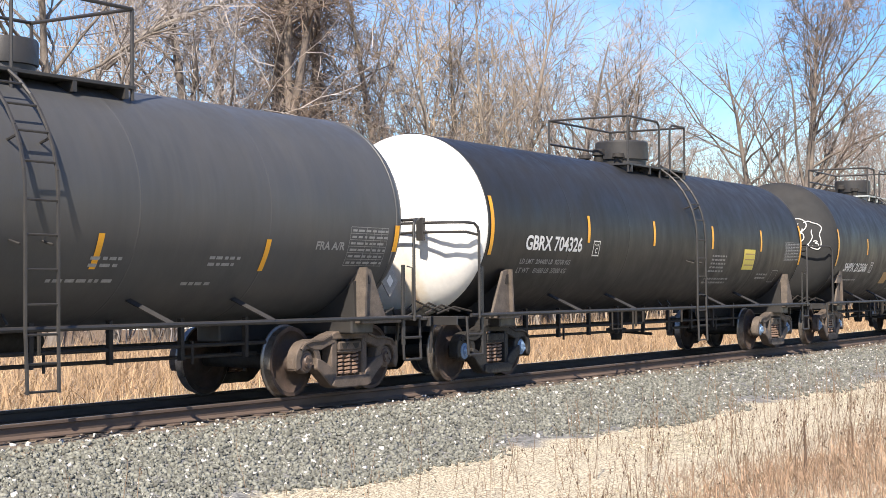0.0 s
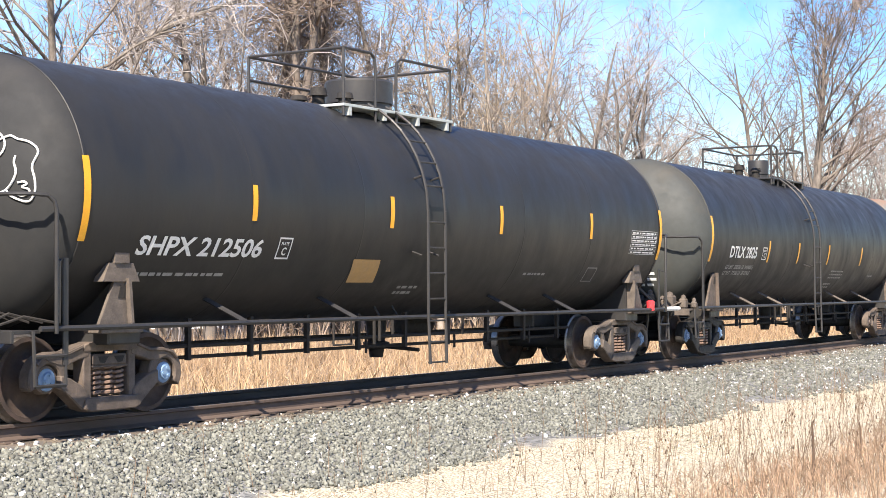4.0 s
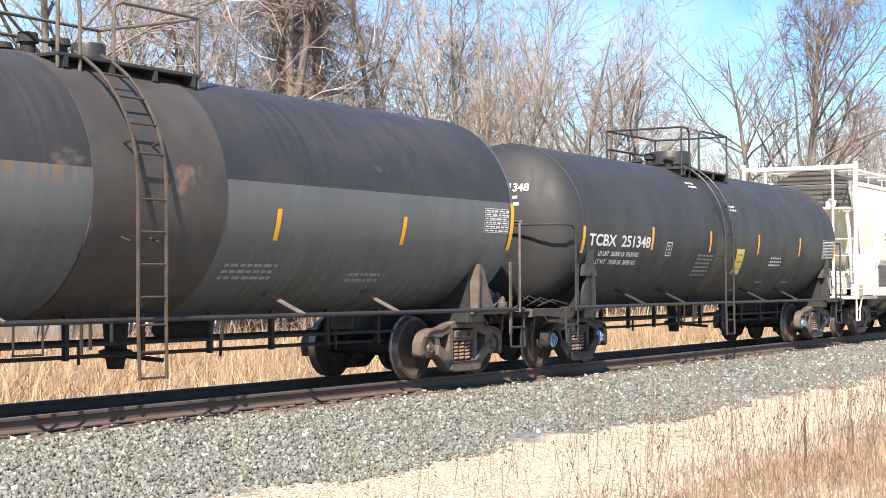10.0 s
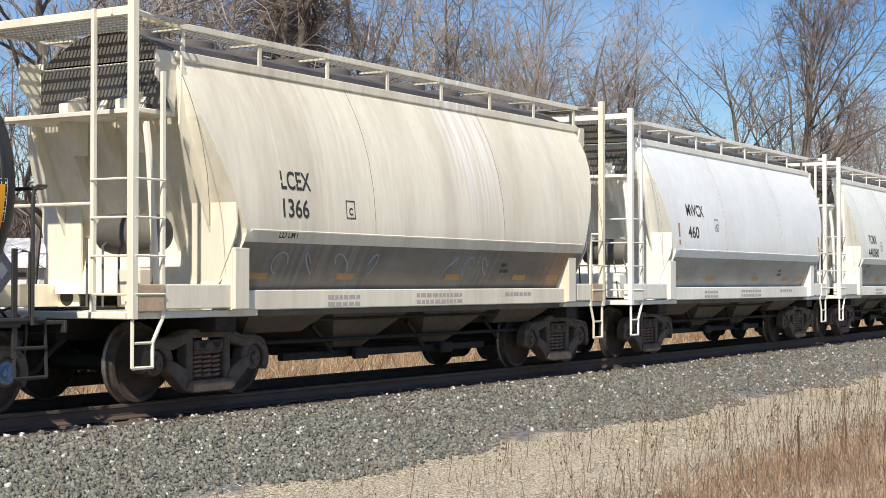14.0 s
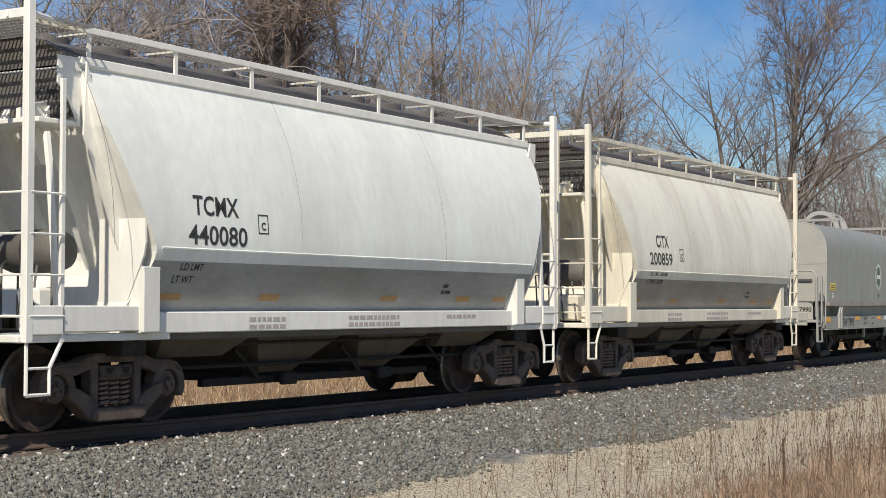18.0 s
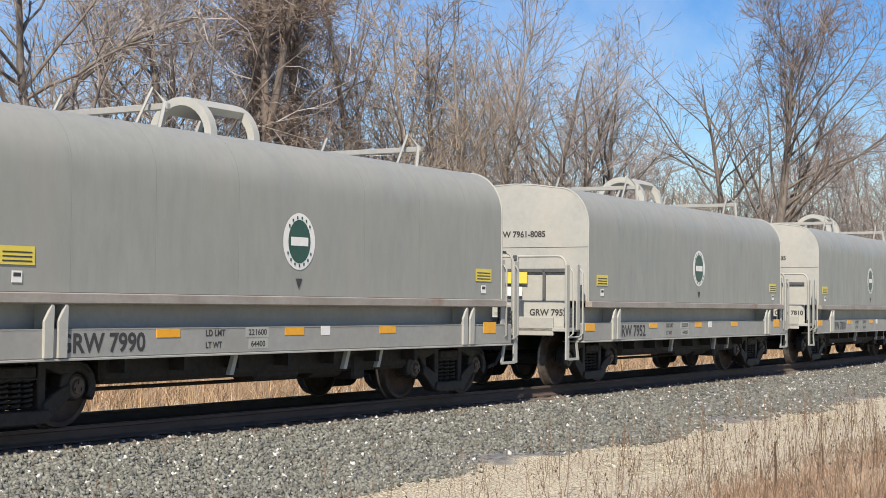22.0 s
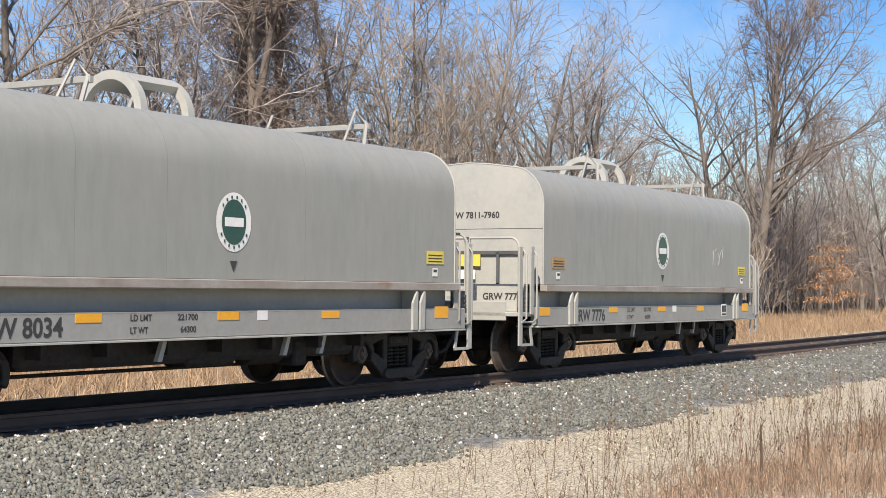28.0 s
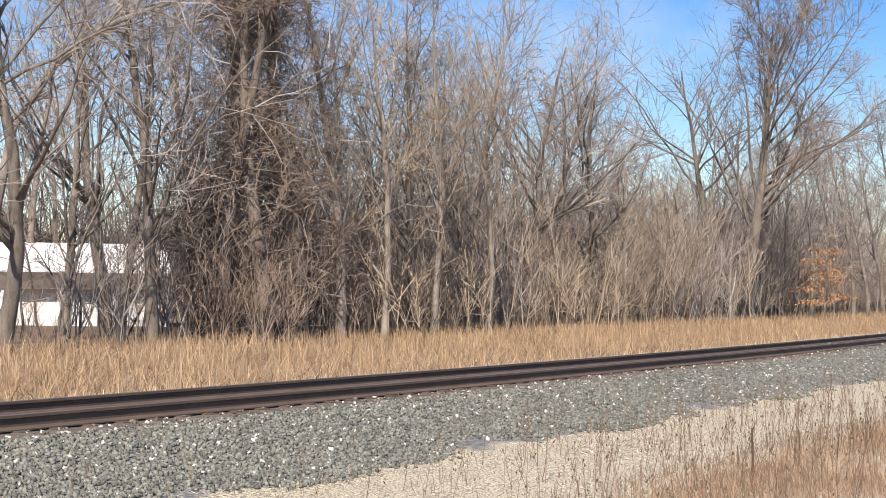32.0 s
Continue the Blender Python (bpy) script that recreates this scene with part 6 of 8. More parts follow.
    eb = Kit()
    for y, z in ((1.0, 1.34), (1.0, 1.22), (0.35, 1.34), (0.35, 1.22)):
        eb.box(-hl - 0.066, -hl - 0.062, y - 0.45, y, z, z + 0.05)
    part("end_stencil", eb, M_FADED, car)
    part("reflector", Kit().box(-6.206, -6.2, -0.05, 0.18, 0.98, 1.1), M_YELLOW if not c.get("white_end") else M_WHITE, car)
    for s in (-1, 1):
        add_truck(car, s * tc, "dark", "brown", True)
    return car

# ---- ground ----
def ribbon(name, offs, s0, s1, ds, zf, mat):
    """A sheet that follows the line between offsets."""
    ns = int((s1 - s0) / ds) + 1
    v, f, uv = [], [], []
    for i in range(ns):
        s = s0 + ds * i
        for o in offs:
            p = on_track(s, o, zf(o, s))
            v.append(p)
    m = len(offs)
    for i in range(ns - 1):
        for j in range(m - 1):
            f.append((i * m + j, (i + 1) * m + j, (i + 1) * m + j + 1, i * m + j + 1))
    me = bpy.data.meshes.new(name)
    me.from_pydata(v, [], f)
    lay = me.uv_layers.new(name="across")
    idx = np.empty(len(me.loops), dtype=np.int32)
    me.loops.foreach_get("vertex_index", idx)
    off = np.array(offs, dtype=np.float32)[idx % m]
    co = np.zeros((len(idx), 2), dtype=np.float32)
    co[:, 0] = off
    lay.data.foreach_set("uv", co.ravel())
    me.polygons.foreach_set("use_smooth", [True] * len(f))
    me.materials.append(mat)
    return new(name, me)


def bumpy(o, s):
    z = ground_z(o)
    if -70 < o < -3.5 or o > 3.4:
        z += 0.07 * noise.noise(Vector((s * 0.35, o * 0.35, 0))) * min(1, (abs(o) - 3.4) * 0.5)
    return z


OFFS = [-300, -120, -60, -40, -30, -24, -19, -15, -12, -10, -8.5, -7.5, -6.7, -6, -5.4, -4.9, -4.5, -4.2, -3.95, -3.7, -3.4, -3.0, -2.6, -2.3, -2.0, -1.75, -1.5, 1.5, 1.9, 2.3, 2.6, 3.0, 3.6, 4.5, 6, 8, 10, 12, 14, 17, 20, 25, 32, 40, 60, 100, 200, 400, 600]
ground = tagged(ribbon("ground", OFFS, -400, 620, 2.0, bumpy, M_GROUND), "grey ballast shoulder beside bleached winter grass", "ground", kind="structure")


# ---- track ----
track = tagged(new("railway_track"), "rusty steel rails on weathered wooden ties", "railway track", kind="structure")
HEAD = [(-0.036, -0.035), (-0.036, -0.006), (-0.03, 0.0), (0.03, 0.0), (0.036, -0.006), (0.036, -0.035), (0.009, -0.048), (0.009, -0.13), (0.07, -0.158), (0.07, -0.172), (-0.07, -0.172), (-0.07, -0.158), (-0.009, -0.13), (-0.009, -0.048)]
for off in (-0.753, 0.753):
    v, f, mi = [], [], []
    m = len(HEAD)
    ss = [-330 + 3.0 * i for i in range(260)]
    for s in ss:
        for a, z in HEAD:
            v.append(on_track(s, off + a, z))
    for i in range(len(ss) - 1):
        for j in range(m):
            f.append((i * m + j, i * m + (j + 1) % m, (i + 1) * m + (j + 1) % m, (i + 1) * m + j))
            mi.append(1 if j == 2 else 0)
    me = bpy.data.meshes.new("rail")
    me.from_pydata(v, [], f)
    me.materials.append(M_RAIL)
    me.materials.append(M_RAILTOP)
    me.polygons.foreach_set("material_index", mi)
    rl = new("rail", me)
    rl.parent = track
# ---- train ----
TRAIN = []


def roll_in(car, u):
    TRAIN.append((car, u))


c0 = tank_car(dict(seam=7.1, truck=6.45, ladder=0.55, mat=M_GREYTANK, stripes=(-4.7, -1.7, 1.58, 4.4), end_stripes=(-7.02, 7.1), end_top=2.25, stripe_z=(1.62, 2.0), brackets=(-4.3, -2.5, 2.6, 4.4), nozzle=(0.42, 0.35),
                   frames=("brown", "brown"), caps=("brown", "brown"), bars=((1.5, 1.72, 0.5, 2, 0), (3.4, 1.75, 0.55, 2, 0), (1.0, 1.48, 1.0, 1, 0), (3.1, 1.45, 0.5, 1, 0)),
                   texts=(("FRA A/R", 5.35, 1.9, 0.1, 0.62),), panel=(6.05, 6.9, 1.7, 2.2), panel_bright=False, placard_diamond=True, letter_mat=M_FADED, gusset=M_FRAME_GREY),
              "dark grey tank car with amber side stripes, rolling on the rails")
roll_in(c0, 10.32)
c1 = tank_car(dict(double_rail=True, seam=7.25, truck=6.47, ladder=0.83, mat=M_BLACK, head_front=M_WHITEHEAD, head_front_label="bright white tank head with a rust streak", seam_mat=M_BLACK, stripes=(-3.82, -1.07, 1.83, 4.64), stripe_z=(2.15, 2.6), end_stripes=(-7.15, 7.25), brackets=(-4.2, -2.0, 2.4, 4.4), deck_shift=-1.05, nozzle=(0.52, 0.45),
                   frames=("dark", "grey"), caps=("blue", "blue"), texts=(("GBRX 704326", -6.05, 2.0, 0.22, 2.0), ("LD LMT  204400 LB  92700 KG", -6.1, 1.78, 0.075, 1.75), ("LT WT    81600 LB  37000 KG", -6.1, 1.64, 0.075, 1.72)), plate=(-3.62, 1.93), bars=((1.9, 2.0, 0.8, 5, 0), (1.9, 1.55, 1.3, 2, 0), (4.8, 1.65, 0.7, 2, 0)),
                   panel=(6.2, 7.2, 1.98, 2.38), panel_bright=False, card=(3.72, 1.76, 0.66, 0.42, M_LABELYEL), frames_drawn=((5.7, 1.5, 0.35, 0.25),), head_texts=(("GBRX 704326", 1.05, 2.83, 0.11),), head_bars=((1.0, 2.7, 0.85, 2), (0.85, 2.05, 0.7, 4)), head_dark=True),
              "black tank car with a bright white head, rolling on the rails")
roll_in(c1, 27.12)
c2 = tank_car(dict(tank=(2.455, 1.515), gusset_size=(0.28, 1.52), rail_h=0.70, seam=7.15, truck=6.37, ladder=-0.64, deck_shift=-0.34, mat=M_BLACK, head_front=M_DULLHEAD, head_front_label="dull black tank head", scrawl=True, stripes=(-4.4, -1.5, 1.42, 4.4), stripe_z=(2.2, 2.62), end_stripes=(-7.15, 7.15), brackets=(-4.5, -2.25, 2.1, 3.9), nozzle=(0.5, 0.42),
                   frames=("brown", "grey"), caps=("blue", "blue"), slant=0.15, texts=(("SHPX 212506", -6.3, 1.78, 0.2, 2.15),), plate=(-3.85, 1.76), bars=((-6.25, 1.55, 1.6, 1, 0), (-0.8, 1.4, 0.5, 2, 0), (2.5, 1.6, 0.7, 1, 0)),
                   panel=(5.95, 7.0, 1.98, 2.38), card=(-2.1, 1.48, 0.62, 0.3, M_OLDORANGE), frames_drawn=((4.6, 1.5, 0.35, 0.22),), deck=M_PLATFORM, deck_label="pale walkway deck", red_lamp=True, placard_diamond=False),
              "black tank car with a sprayed scrawl on its head")
roll_in(c2, 44.22)
c3 = tank_car(dict(tank=(2.445, 1.505), rail_h=0.66, deck_len=0.83, seam=7.1, truck=6.43, ladder=-0.85, deck_shift=-0.25, mat=M_BLACK2, head_front=M_GREYHEAD, head_front_label="dull grey tank head", seam_mat=M_GREYHEAD, stripes=(-3.65, -1.65, 0.6, 3.35), end_stripes=(-7.05, 7.1), brackets=(-4.5, -2.75, 2.1, 4.3), nozzle=(0.24, 0.42), nozzle_x=0.3,
                   frames=("dark", "brown"), caps=("blue", "brown"), gusset=M_FRAME_BROWN, platform=M_FRAME_GREY, rail_mat=M_BLACKSTEEL, texts=(("DTLX 2825", -5.98, 2.0, 0.22, 1.58), ("LD LMT  208500 LB  94550KG", -6.0, 1.77, 0.075, 1.6), ("LT WT   77500 LB  35150KG", -6.0, 1.65, 0.075, 1.56), ("AAR 211A100W1", 6.27, 2.53, 0.05, 0.6)), plate=(-4.05, 1.97), bars=((1.2, 1.75, 1.0, 3, 0), (1.2, 1.45, 0.6, 2, 0), (4.5, 1.65, 0.5, 1, 0)),
                   panel=(6.25, 7.0, 2.12, 2.5), bracket_mat=M_FRAME_GREY, head_texts=(("DTLX 2825", 0.46, 2.72, 0.125),), head_bars=((0.48, 2.58, 0.8, 3), (0.35, 1.75, 0.75, 4))),
              "glossy black tank car with a dull grey head")
roll_in(c3, 60.93)
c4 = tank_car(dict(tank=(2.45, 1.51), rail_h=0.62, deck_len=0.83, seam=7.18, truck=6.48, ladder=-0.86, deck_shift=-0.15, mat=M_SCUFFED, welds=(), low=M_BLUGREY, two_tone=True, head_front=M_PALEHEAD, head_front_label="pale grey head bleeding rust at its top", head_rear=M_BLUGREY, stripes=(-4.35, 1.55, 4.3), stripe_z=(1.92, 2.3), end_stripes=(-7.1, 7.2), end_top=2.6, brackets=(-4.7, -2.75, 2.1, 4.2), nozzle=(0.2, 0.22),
                   frames=("brown", "brown"), caps=("brown", "brown"), gusset=M_FRAME_GREY, platform=M_FRAME_GREY, rail_mat=M_FRAME_GREY, ladder_mat=M_WHEEL, texts=(("DTLX 2814", -6.1, 2.0, 0.24, 1.6), ("LD LMT   207700 LB  94200 KG", -6.15, 1.78, 0.08, 1.75), ("LT WT     78300 LB  35500 KG", -6.15, 1.64, 0.08, 1.72)), plate=(-4.2, 1.97), bars=((0.8, 1.6, 1.0, 3, 0), (3.4, 1.5, 0.8, 2, 0)),
                   panel=(6.4, 7.1, 2.15, 2.5), bracket_mat=M_FRAME_GREY, head_texts=(("DTLX 2814", 0.46, 2.72, 0.125),), head_bars=((0.48, 2.58, 0.8, 3), (0.35, 1.8, 0.7, 4))),
              "blue-grey and black two-tone tank car with a rusty head")
roll_in(c4, 77.84)
c5 = tank_car(dict(small_mat=M_LETTER, gusset=M_BLACKSTEEL, gusset_size=(0.34, 1.56), spills=((-0.62, 0.5, M_OILY),), rail_h=0.74, deck_len=0.92, seam=7.0, truck=6.5, ladder=-0.58, deck_shift=-0.1, mat=M_DKGREY, stripes=(-4.08, -1.2, 1.6, 4.36), stripe_z=(2.0, 2.42), end_stripes=(-6.97, 6.97), end_top=2.35, brackets=(-4.5, -2.6, 1.9, 4.1), nozzle=(0.42, 0.34),
                   frames=("dark", "grey"), caps=("blue", "blue"), texts=(("TCBX  251348", -6.75, 2.04, 0.19, 2.57), ("LD LMT  206500 LB  93650 KG", -6.3, 1.87, 0.075, 1.7), ("LT WT   79500 LB  36050 KG", -6.3, 1.73, 0.075, 1.66)), plate=(-3.4, 1.9), bars=( (2.5, 1.92, 0.75, 3, 1), (2.3, 1.4, 0.4, 1, 0), (4.0, 1.4, 0.4, 1, 0), (-1.75, 1.92, 0.8, 6, 0), (-1.5, 3.36, 0.42, 2, 1), (0.12, 2.95, 0.4, 2, 1)),
                   panel=(6.05, 7.05, 1.98, 2.4), card=(0.42, 1.58, 0.44, 0.52, M_LABELYEL), placard_diamond=True, head_texts=(("TCBX 251348", 0.42, 2.93, 0.13),), head_bars=((0.4, 2.8, 0.8, 2), (0.55, 2.0, 0.6, 4))),
              "faded dark grey tank car with amber side stripes")
roll_in(c5, 94.62)
HOPPERS = (
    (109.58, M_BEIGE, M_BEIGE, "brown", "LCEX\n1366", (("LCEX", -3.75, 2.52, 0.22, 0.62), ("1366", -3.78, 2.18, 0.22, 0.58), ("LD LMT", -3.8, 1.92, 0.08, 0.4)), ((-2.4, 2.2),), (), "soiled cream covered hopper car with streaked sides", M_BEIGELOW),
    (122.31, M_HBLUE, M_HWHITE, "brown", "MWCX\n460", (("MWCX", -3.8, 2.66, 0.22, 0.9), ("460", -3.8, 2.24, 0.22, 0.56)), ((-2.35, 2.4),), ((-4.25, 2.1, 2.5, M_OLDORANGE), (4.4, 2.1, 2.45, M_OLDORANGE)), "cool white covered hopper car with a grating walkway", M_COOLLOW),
    (135.03, M_HCOOL, M_HWHITE, "brown", "TCMX\n440080", (("TCMX", -3.8, 2.4, 0.22, 0.82), ("440080", -3.9, 2.06, 0.22, 1.06), ("LD LMT", -3.95, 1.76, 0.08, 0.4), ("LT WT", -4.02, 1.62, 0.08, 0.36)), ((-2.62, 2.22),), (), "white covered hopper car, lower side dusty and toned for shade", M_COOLLOW),
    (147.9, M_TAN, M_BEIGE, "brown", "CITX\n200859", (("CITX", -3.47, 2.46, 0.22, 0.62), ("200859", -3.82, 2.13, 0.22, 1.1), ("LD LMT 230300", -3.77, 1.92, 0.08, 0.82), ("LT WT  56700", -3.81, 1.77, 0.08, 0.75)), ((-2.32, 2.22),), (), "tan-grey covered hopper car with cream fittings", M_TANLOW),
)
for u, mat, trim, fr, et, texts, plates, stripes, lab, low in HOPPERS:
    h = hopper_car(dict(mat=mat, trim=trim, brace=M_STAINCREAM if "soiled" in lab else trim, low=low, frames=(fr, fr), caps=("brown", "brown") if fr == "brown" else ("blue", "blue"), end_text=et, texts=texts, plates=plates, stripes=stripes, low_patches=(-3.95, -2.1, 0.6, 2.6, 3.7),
                        bars=((-2.6, 1.17, 0.7, 2, M_DIMLETTER), (-0.5, 1.18, 1.2, 2, M_DIMLETTER), (2.0, 1.18, 0.8, 1, M_DIMLETTER), (1.9, 1.62, 0.16, 2, M_DARKLETTER))), lab)
    if et.startswith("LCEX"):
        for i, (x, w) in enumerate(((-3.6, 0.3), (-3.0, 0.25), (-2.3, 0.35), (-1.6, 0.2), (0.4, 0.3), (0.9, 0.25), (1.4, 0.3))):
            pts = [(x + w * 0.5 * math.cos(radians(a + 70 * i)), -(1.344 + 0.483 * (1.62 + 0.13 * math.sin(radians(a)) - 1.4)), 1.62 + 0.13 * math.sin(radians(a))) for a in range(0, 261, 20)]
            part("graffiti", Kit().tube(pts, 0.012, 5), M_BLUEFADE, h, "faded blue sprayed scrawl")
    roll_in(h, u)
for u, mark, ld, lt, rg, extra in ((161.2, "GRW 7990", "221600", "64400", "GRW 7961-8085", {"patched": True}), (174.98, "GRW 7952", "222000", "64000", "GRW 7961-8085", {"patched": True}), (188.75, "GRW 7810", "221900", "64100", "GRW 7961-8085", {"white_end": True}),
                                   (202.45, "GRW 8034", "221700", "64300", "GRW 7961-8085", {}), (216.05, "GRW 7776", "221700", "64300", "GRW 7811-7960", {"white_end": True, "old_label": True})):
    roll_in(coil_car(dict(mark=mark, ld=ld, lt=lt, range=rg, **extra), "grey steel coil car with a rounded hood, rolling on the rails"), u)

# ---- plants: branching limbs as tapered tubes, level by level ----
EYE = Vector((0, -13.47, 1.373))


def array_mesh(name, verts, faces, mat, smooth=False):
    """A mesh from arrays; all faces have the same number of corners."""
    me = bpy.data.meshes.new(name)
    nf, k = faces.shape
    me.vertices.add(len(verts))
    me.vertices.foreach_set("co", np.ascontiguousarray(verts, dtype=np.float32).ravel())
    me.loops.add(nf * k)
    me.loops.foreach_set("vertex_index", np.ascontiguousarray(faces, dtype=np.int32).ravel())
    me.polygons.add(nf)
    me.polygons.foreach_set("loop_start", np.arange(nf, dtype=np.int32) * k)
    if smooth:
        me.polygons.foreach_set("use_smooth", np.ones(nf, dtype=bool))
    me.update(calc_edges=True)
    me.materials.append(mat)
    return me


def unit(a):
    return a / np.maximum(np.linalg.norm(a, axis=-1, keepdims=True), 1e-9)


def tubes(P, R, n):
    """Tubes of n sides through N lines of K points."""
    N, K, _ = P.shape
    d = unit(np.gradient(P, axis=1))
    ref = np.where(np.abs(d[..., 2:3]) < 0.9, np.array([0, 0, 1.0]), np.array([1.0, 0, 0]))
    u = unit(np.cross(d, ref))
    w = np.cross(d, u)
    a = 2 * np.pi * np.arange(n) / n
    v = P[:, :, None, :] + R[:, :, None, None] * (np.cos(a)[:, None] * u[:, :, None, :] + np.sin(a)[:, None] * w[:, :, None, :])
    i = (np.arange(N)[:, None, None] * K + np.arange(K - 1)[None, :, None]) * n
    j = np.arange(n)[None, None, :]
    f = np.stack([i + j, i + (j + 1) % n, i + n + (j + 1) % n, i + n + j], -1).reshape(-1, 4)
    return v.reshape(-1, 3), f


def ribbons(rng, P, R):
    """Hair-thin twigs as slips of bark, each turned its own way."""
    N, K, _ = P.shape
    d = unit(np.gradient(P, axis=1))
    w = unit(np.cross(d, rng.normal(0, 1, (N, 1, 3)))) * R[:, :, None] * 1.25
    v = np.stack([P - w, P + w], 2)
    i = (np.arange(N)[:, None] * K + np.arange(K - 1)[None, :]) * 2
    f = np.stack([i, i + 1, i + 3, i + 2], -1).reshape(-1, 4)
    return v.reshape(-1, 3), f


def joined(sets):
    vs, fs, k = [], [], 0
    for v, f in sets:
        vs.append(v)
        fs.append(f + k)
        k += len(v)
    return np.concatenate(vs), np.concatenate(fs)


def lines(rng, start, direction, length, K, wiggle, up):
    """Bent lines from start points along directions."""
    N = len(start)
    P = np.empty((N, K, 3))
    P[:, 0] = start
    d = unit(direction)
    step = (length / (K - 1))[:, None]
    for k in range(1, K):
        d = unit(d + rng.normal(0, wiggle, (N, 3)) + np.array([0, 0, up]))
        P[:, k] = P[:, k - 1] + d * step
    return P


def sprout(rng, P, R, n, t0, t1, angle, ratio, K, wiggle, up, thick, rmin, taper=0.35):
    """n children on each line, between the shares t0 and t1 of its length."""
    N, K0, _ = P.shape
    t = rng.uniform(t0, t1, (N, n)) * (K0 - 1)
    i = np.minimum(t.astype(int), K0 - 2)
    fr = (t - i)[..., None]
    rows = np.arange(N)[:, None]
    A, B = P[rows, i], P[rows, i + 1]
    start = A + (B - A) * fr
    rad = R[rows, i] * (1 - fr[..., 0]) + R[rows, i + 1] * fr[..., 0]
    d = unit(B - A)
    side = unit(np.cross(d, rng.normal(0, 1, d.shape)))
    ang = np.radians(rng.normal(angle, angle * 0.25, (N, n)))[..., None]
    nd = d * np.cos(ang) + side * np.sin(ang)
    full = np.linalg.norm(np.diff(P, axis=1), axis=2).sum(1)[:, None]
    ln = full * ratio * rng.uniform(0.55, 1.25, (N, n)) * (1.15 - 0.55 * (t / (K0 - 1)))
    C = lines(rng, start.reshape(-1, 3), nd.reshape(-1, 3), ln.ravel(), K, wiggle, up)
    r0 = np.maximum(rad * thick, rmin).ravel()
    return C, r0[:, None] * np.linspace(1, taper, K)[None, :]


def tree_meshes(seed, height, r, limbs, plan, bark, twig, lean=(0.0, 0.0), wiggle=0.06, start=0.25):
    """Trunk with its limbs as one mesh and the branchwork as another; plan: rows of what sprout() takes, by level."""
    rng = np.random.default_rng(seed)
    K = 10
    P = lines(rng, np.zeros((1, 3)), np.array([[lean[0], lean[1], 1.0]]), np.array([height]), K, wiggle, 0.03)
    P[:, 0, 2] -= 0.3
    R = np.array([r * np.array([1.35, 1.0, 0.93, 0.84, 0.74, 0.62, 0.50, 0.37, 0.24, 0.1])])
    wood = [tubes(P, R, 8)]
    L, LR = sprout(rng, P, R, limbs["n"], start, 0.95, limbs["angle"], limbs["ratio"], 7, limbs["wiggle"], limbs["up"], limbs.get("thick", 0.40), 0.022, 0.25)
    wood.append(tubes(L, LR, 5))
    crown = []
    par = [(P[:, 4:], R[:, 4:]), (L, LR)]
    for lv, (n, angle, ratio, K2, wg, up, rmin, sides) in enumerate(plan):
        kids = []
        for Q, QR in par:
            kids.append(sprout(rng, Q, QR, n, 0.25, 1.0, angle, ratio if Q.shape[0] > 1 else ratio * 0.5, K2, wg, up, 0.5, rmin, 0.5))
        C, CR = np.concatenate([k[0] for k in kids]), np.concatenate([k[1] for k in kids])
        crown.append(tubes(C, CR, sides) if sides else ribbons(rng, C, CR))
        par = [(C, CR)] if lv else [(C, CR), (L[:, 4:], LR[:, 4:])]
    v, f = joined(wood)
    w, g = joined(crown)
    return array_mesh("trunk", v, f, bark, True), array_mesh("crown", w, g, twig)


FINE = [(7, 42, 0.55, 5, 0.23, 0.08, 0.018, 3), (4, 42, 0.6, 4, 0.23, 0.06, 0.012, 0), (2, 40, 0.8, 3, 0.2, 0.05, 0.0085, 0)]
THIN = [(5, 42, 0.55, 4, 0.22, 0.09, 0.022, 3), (3, 42, 0.62, 3, 0.22, 0.07, 0.0145, 0), (2, 40, 0.85, 2, 0.18, 0.05, 0.0105, 0)]
SHAG = [(6, 56, 0.62, 5, 0.26, -0.03, 0.016, 3), (4, 50, 0.75, 4, 0.22, -0.04, 0.011, 0), (3, 48, 0.9, 2, 0.2, -0.03, 0.009, 0)]
BROAD = [(9, 34, 0.46, 5, 0.19, 0.07, 0.026, 3), (5, 40, 0.6, 4, 0.2, 0.05, 0.018, 0), (3, 40, 0.75, 2, 0.18, 0.05, 0.013, 0)]
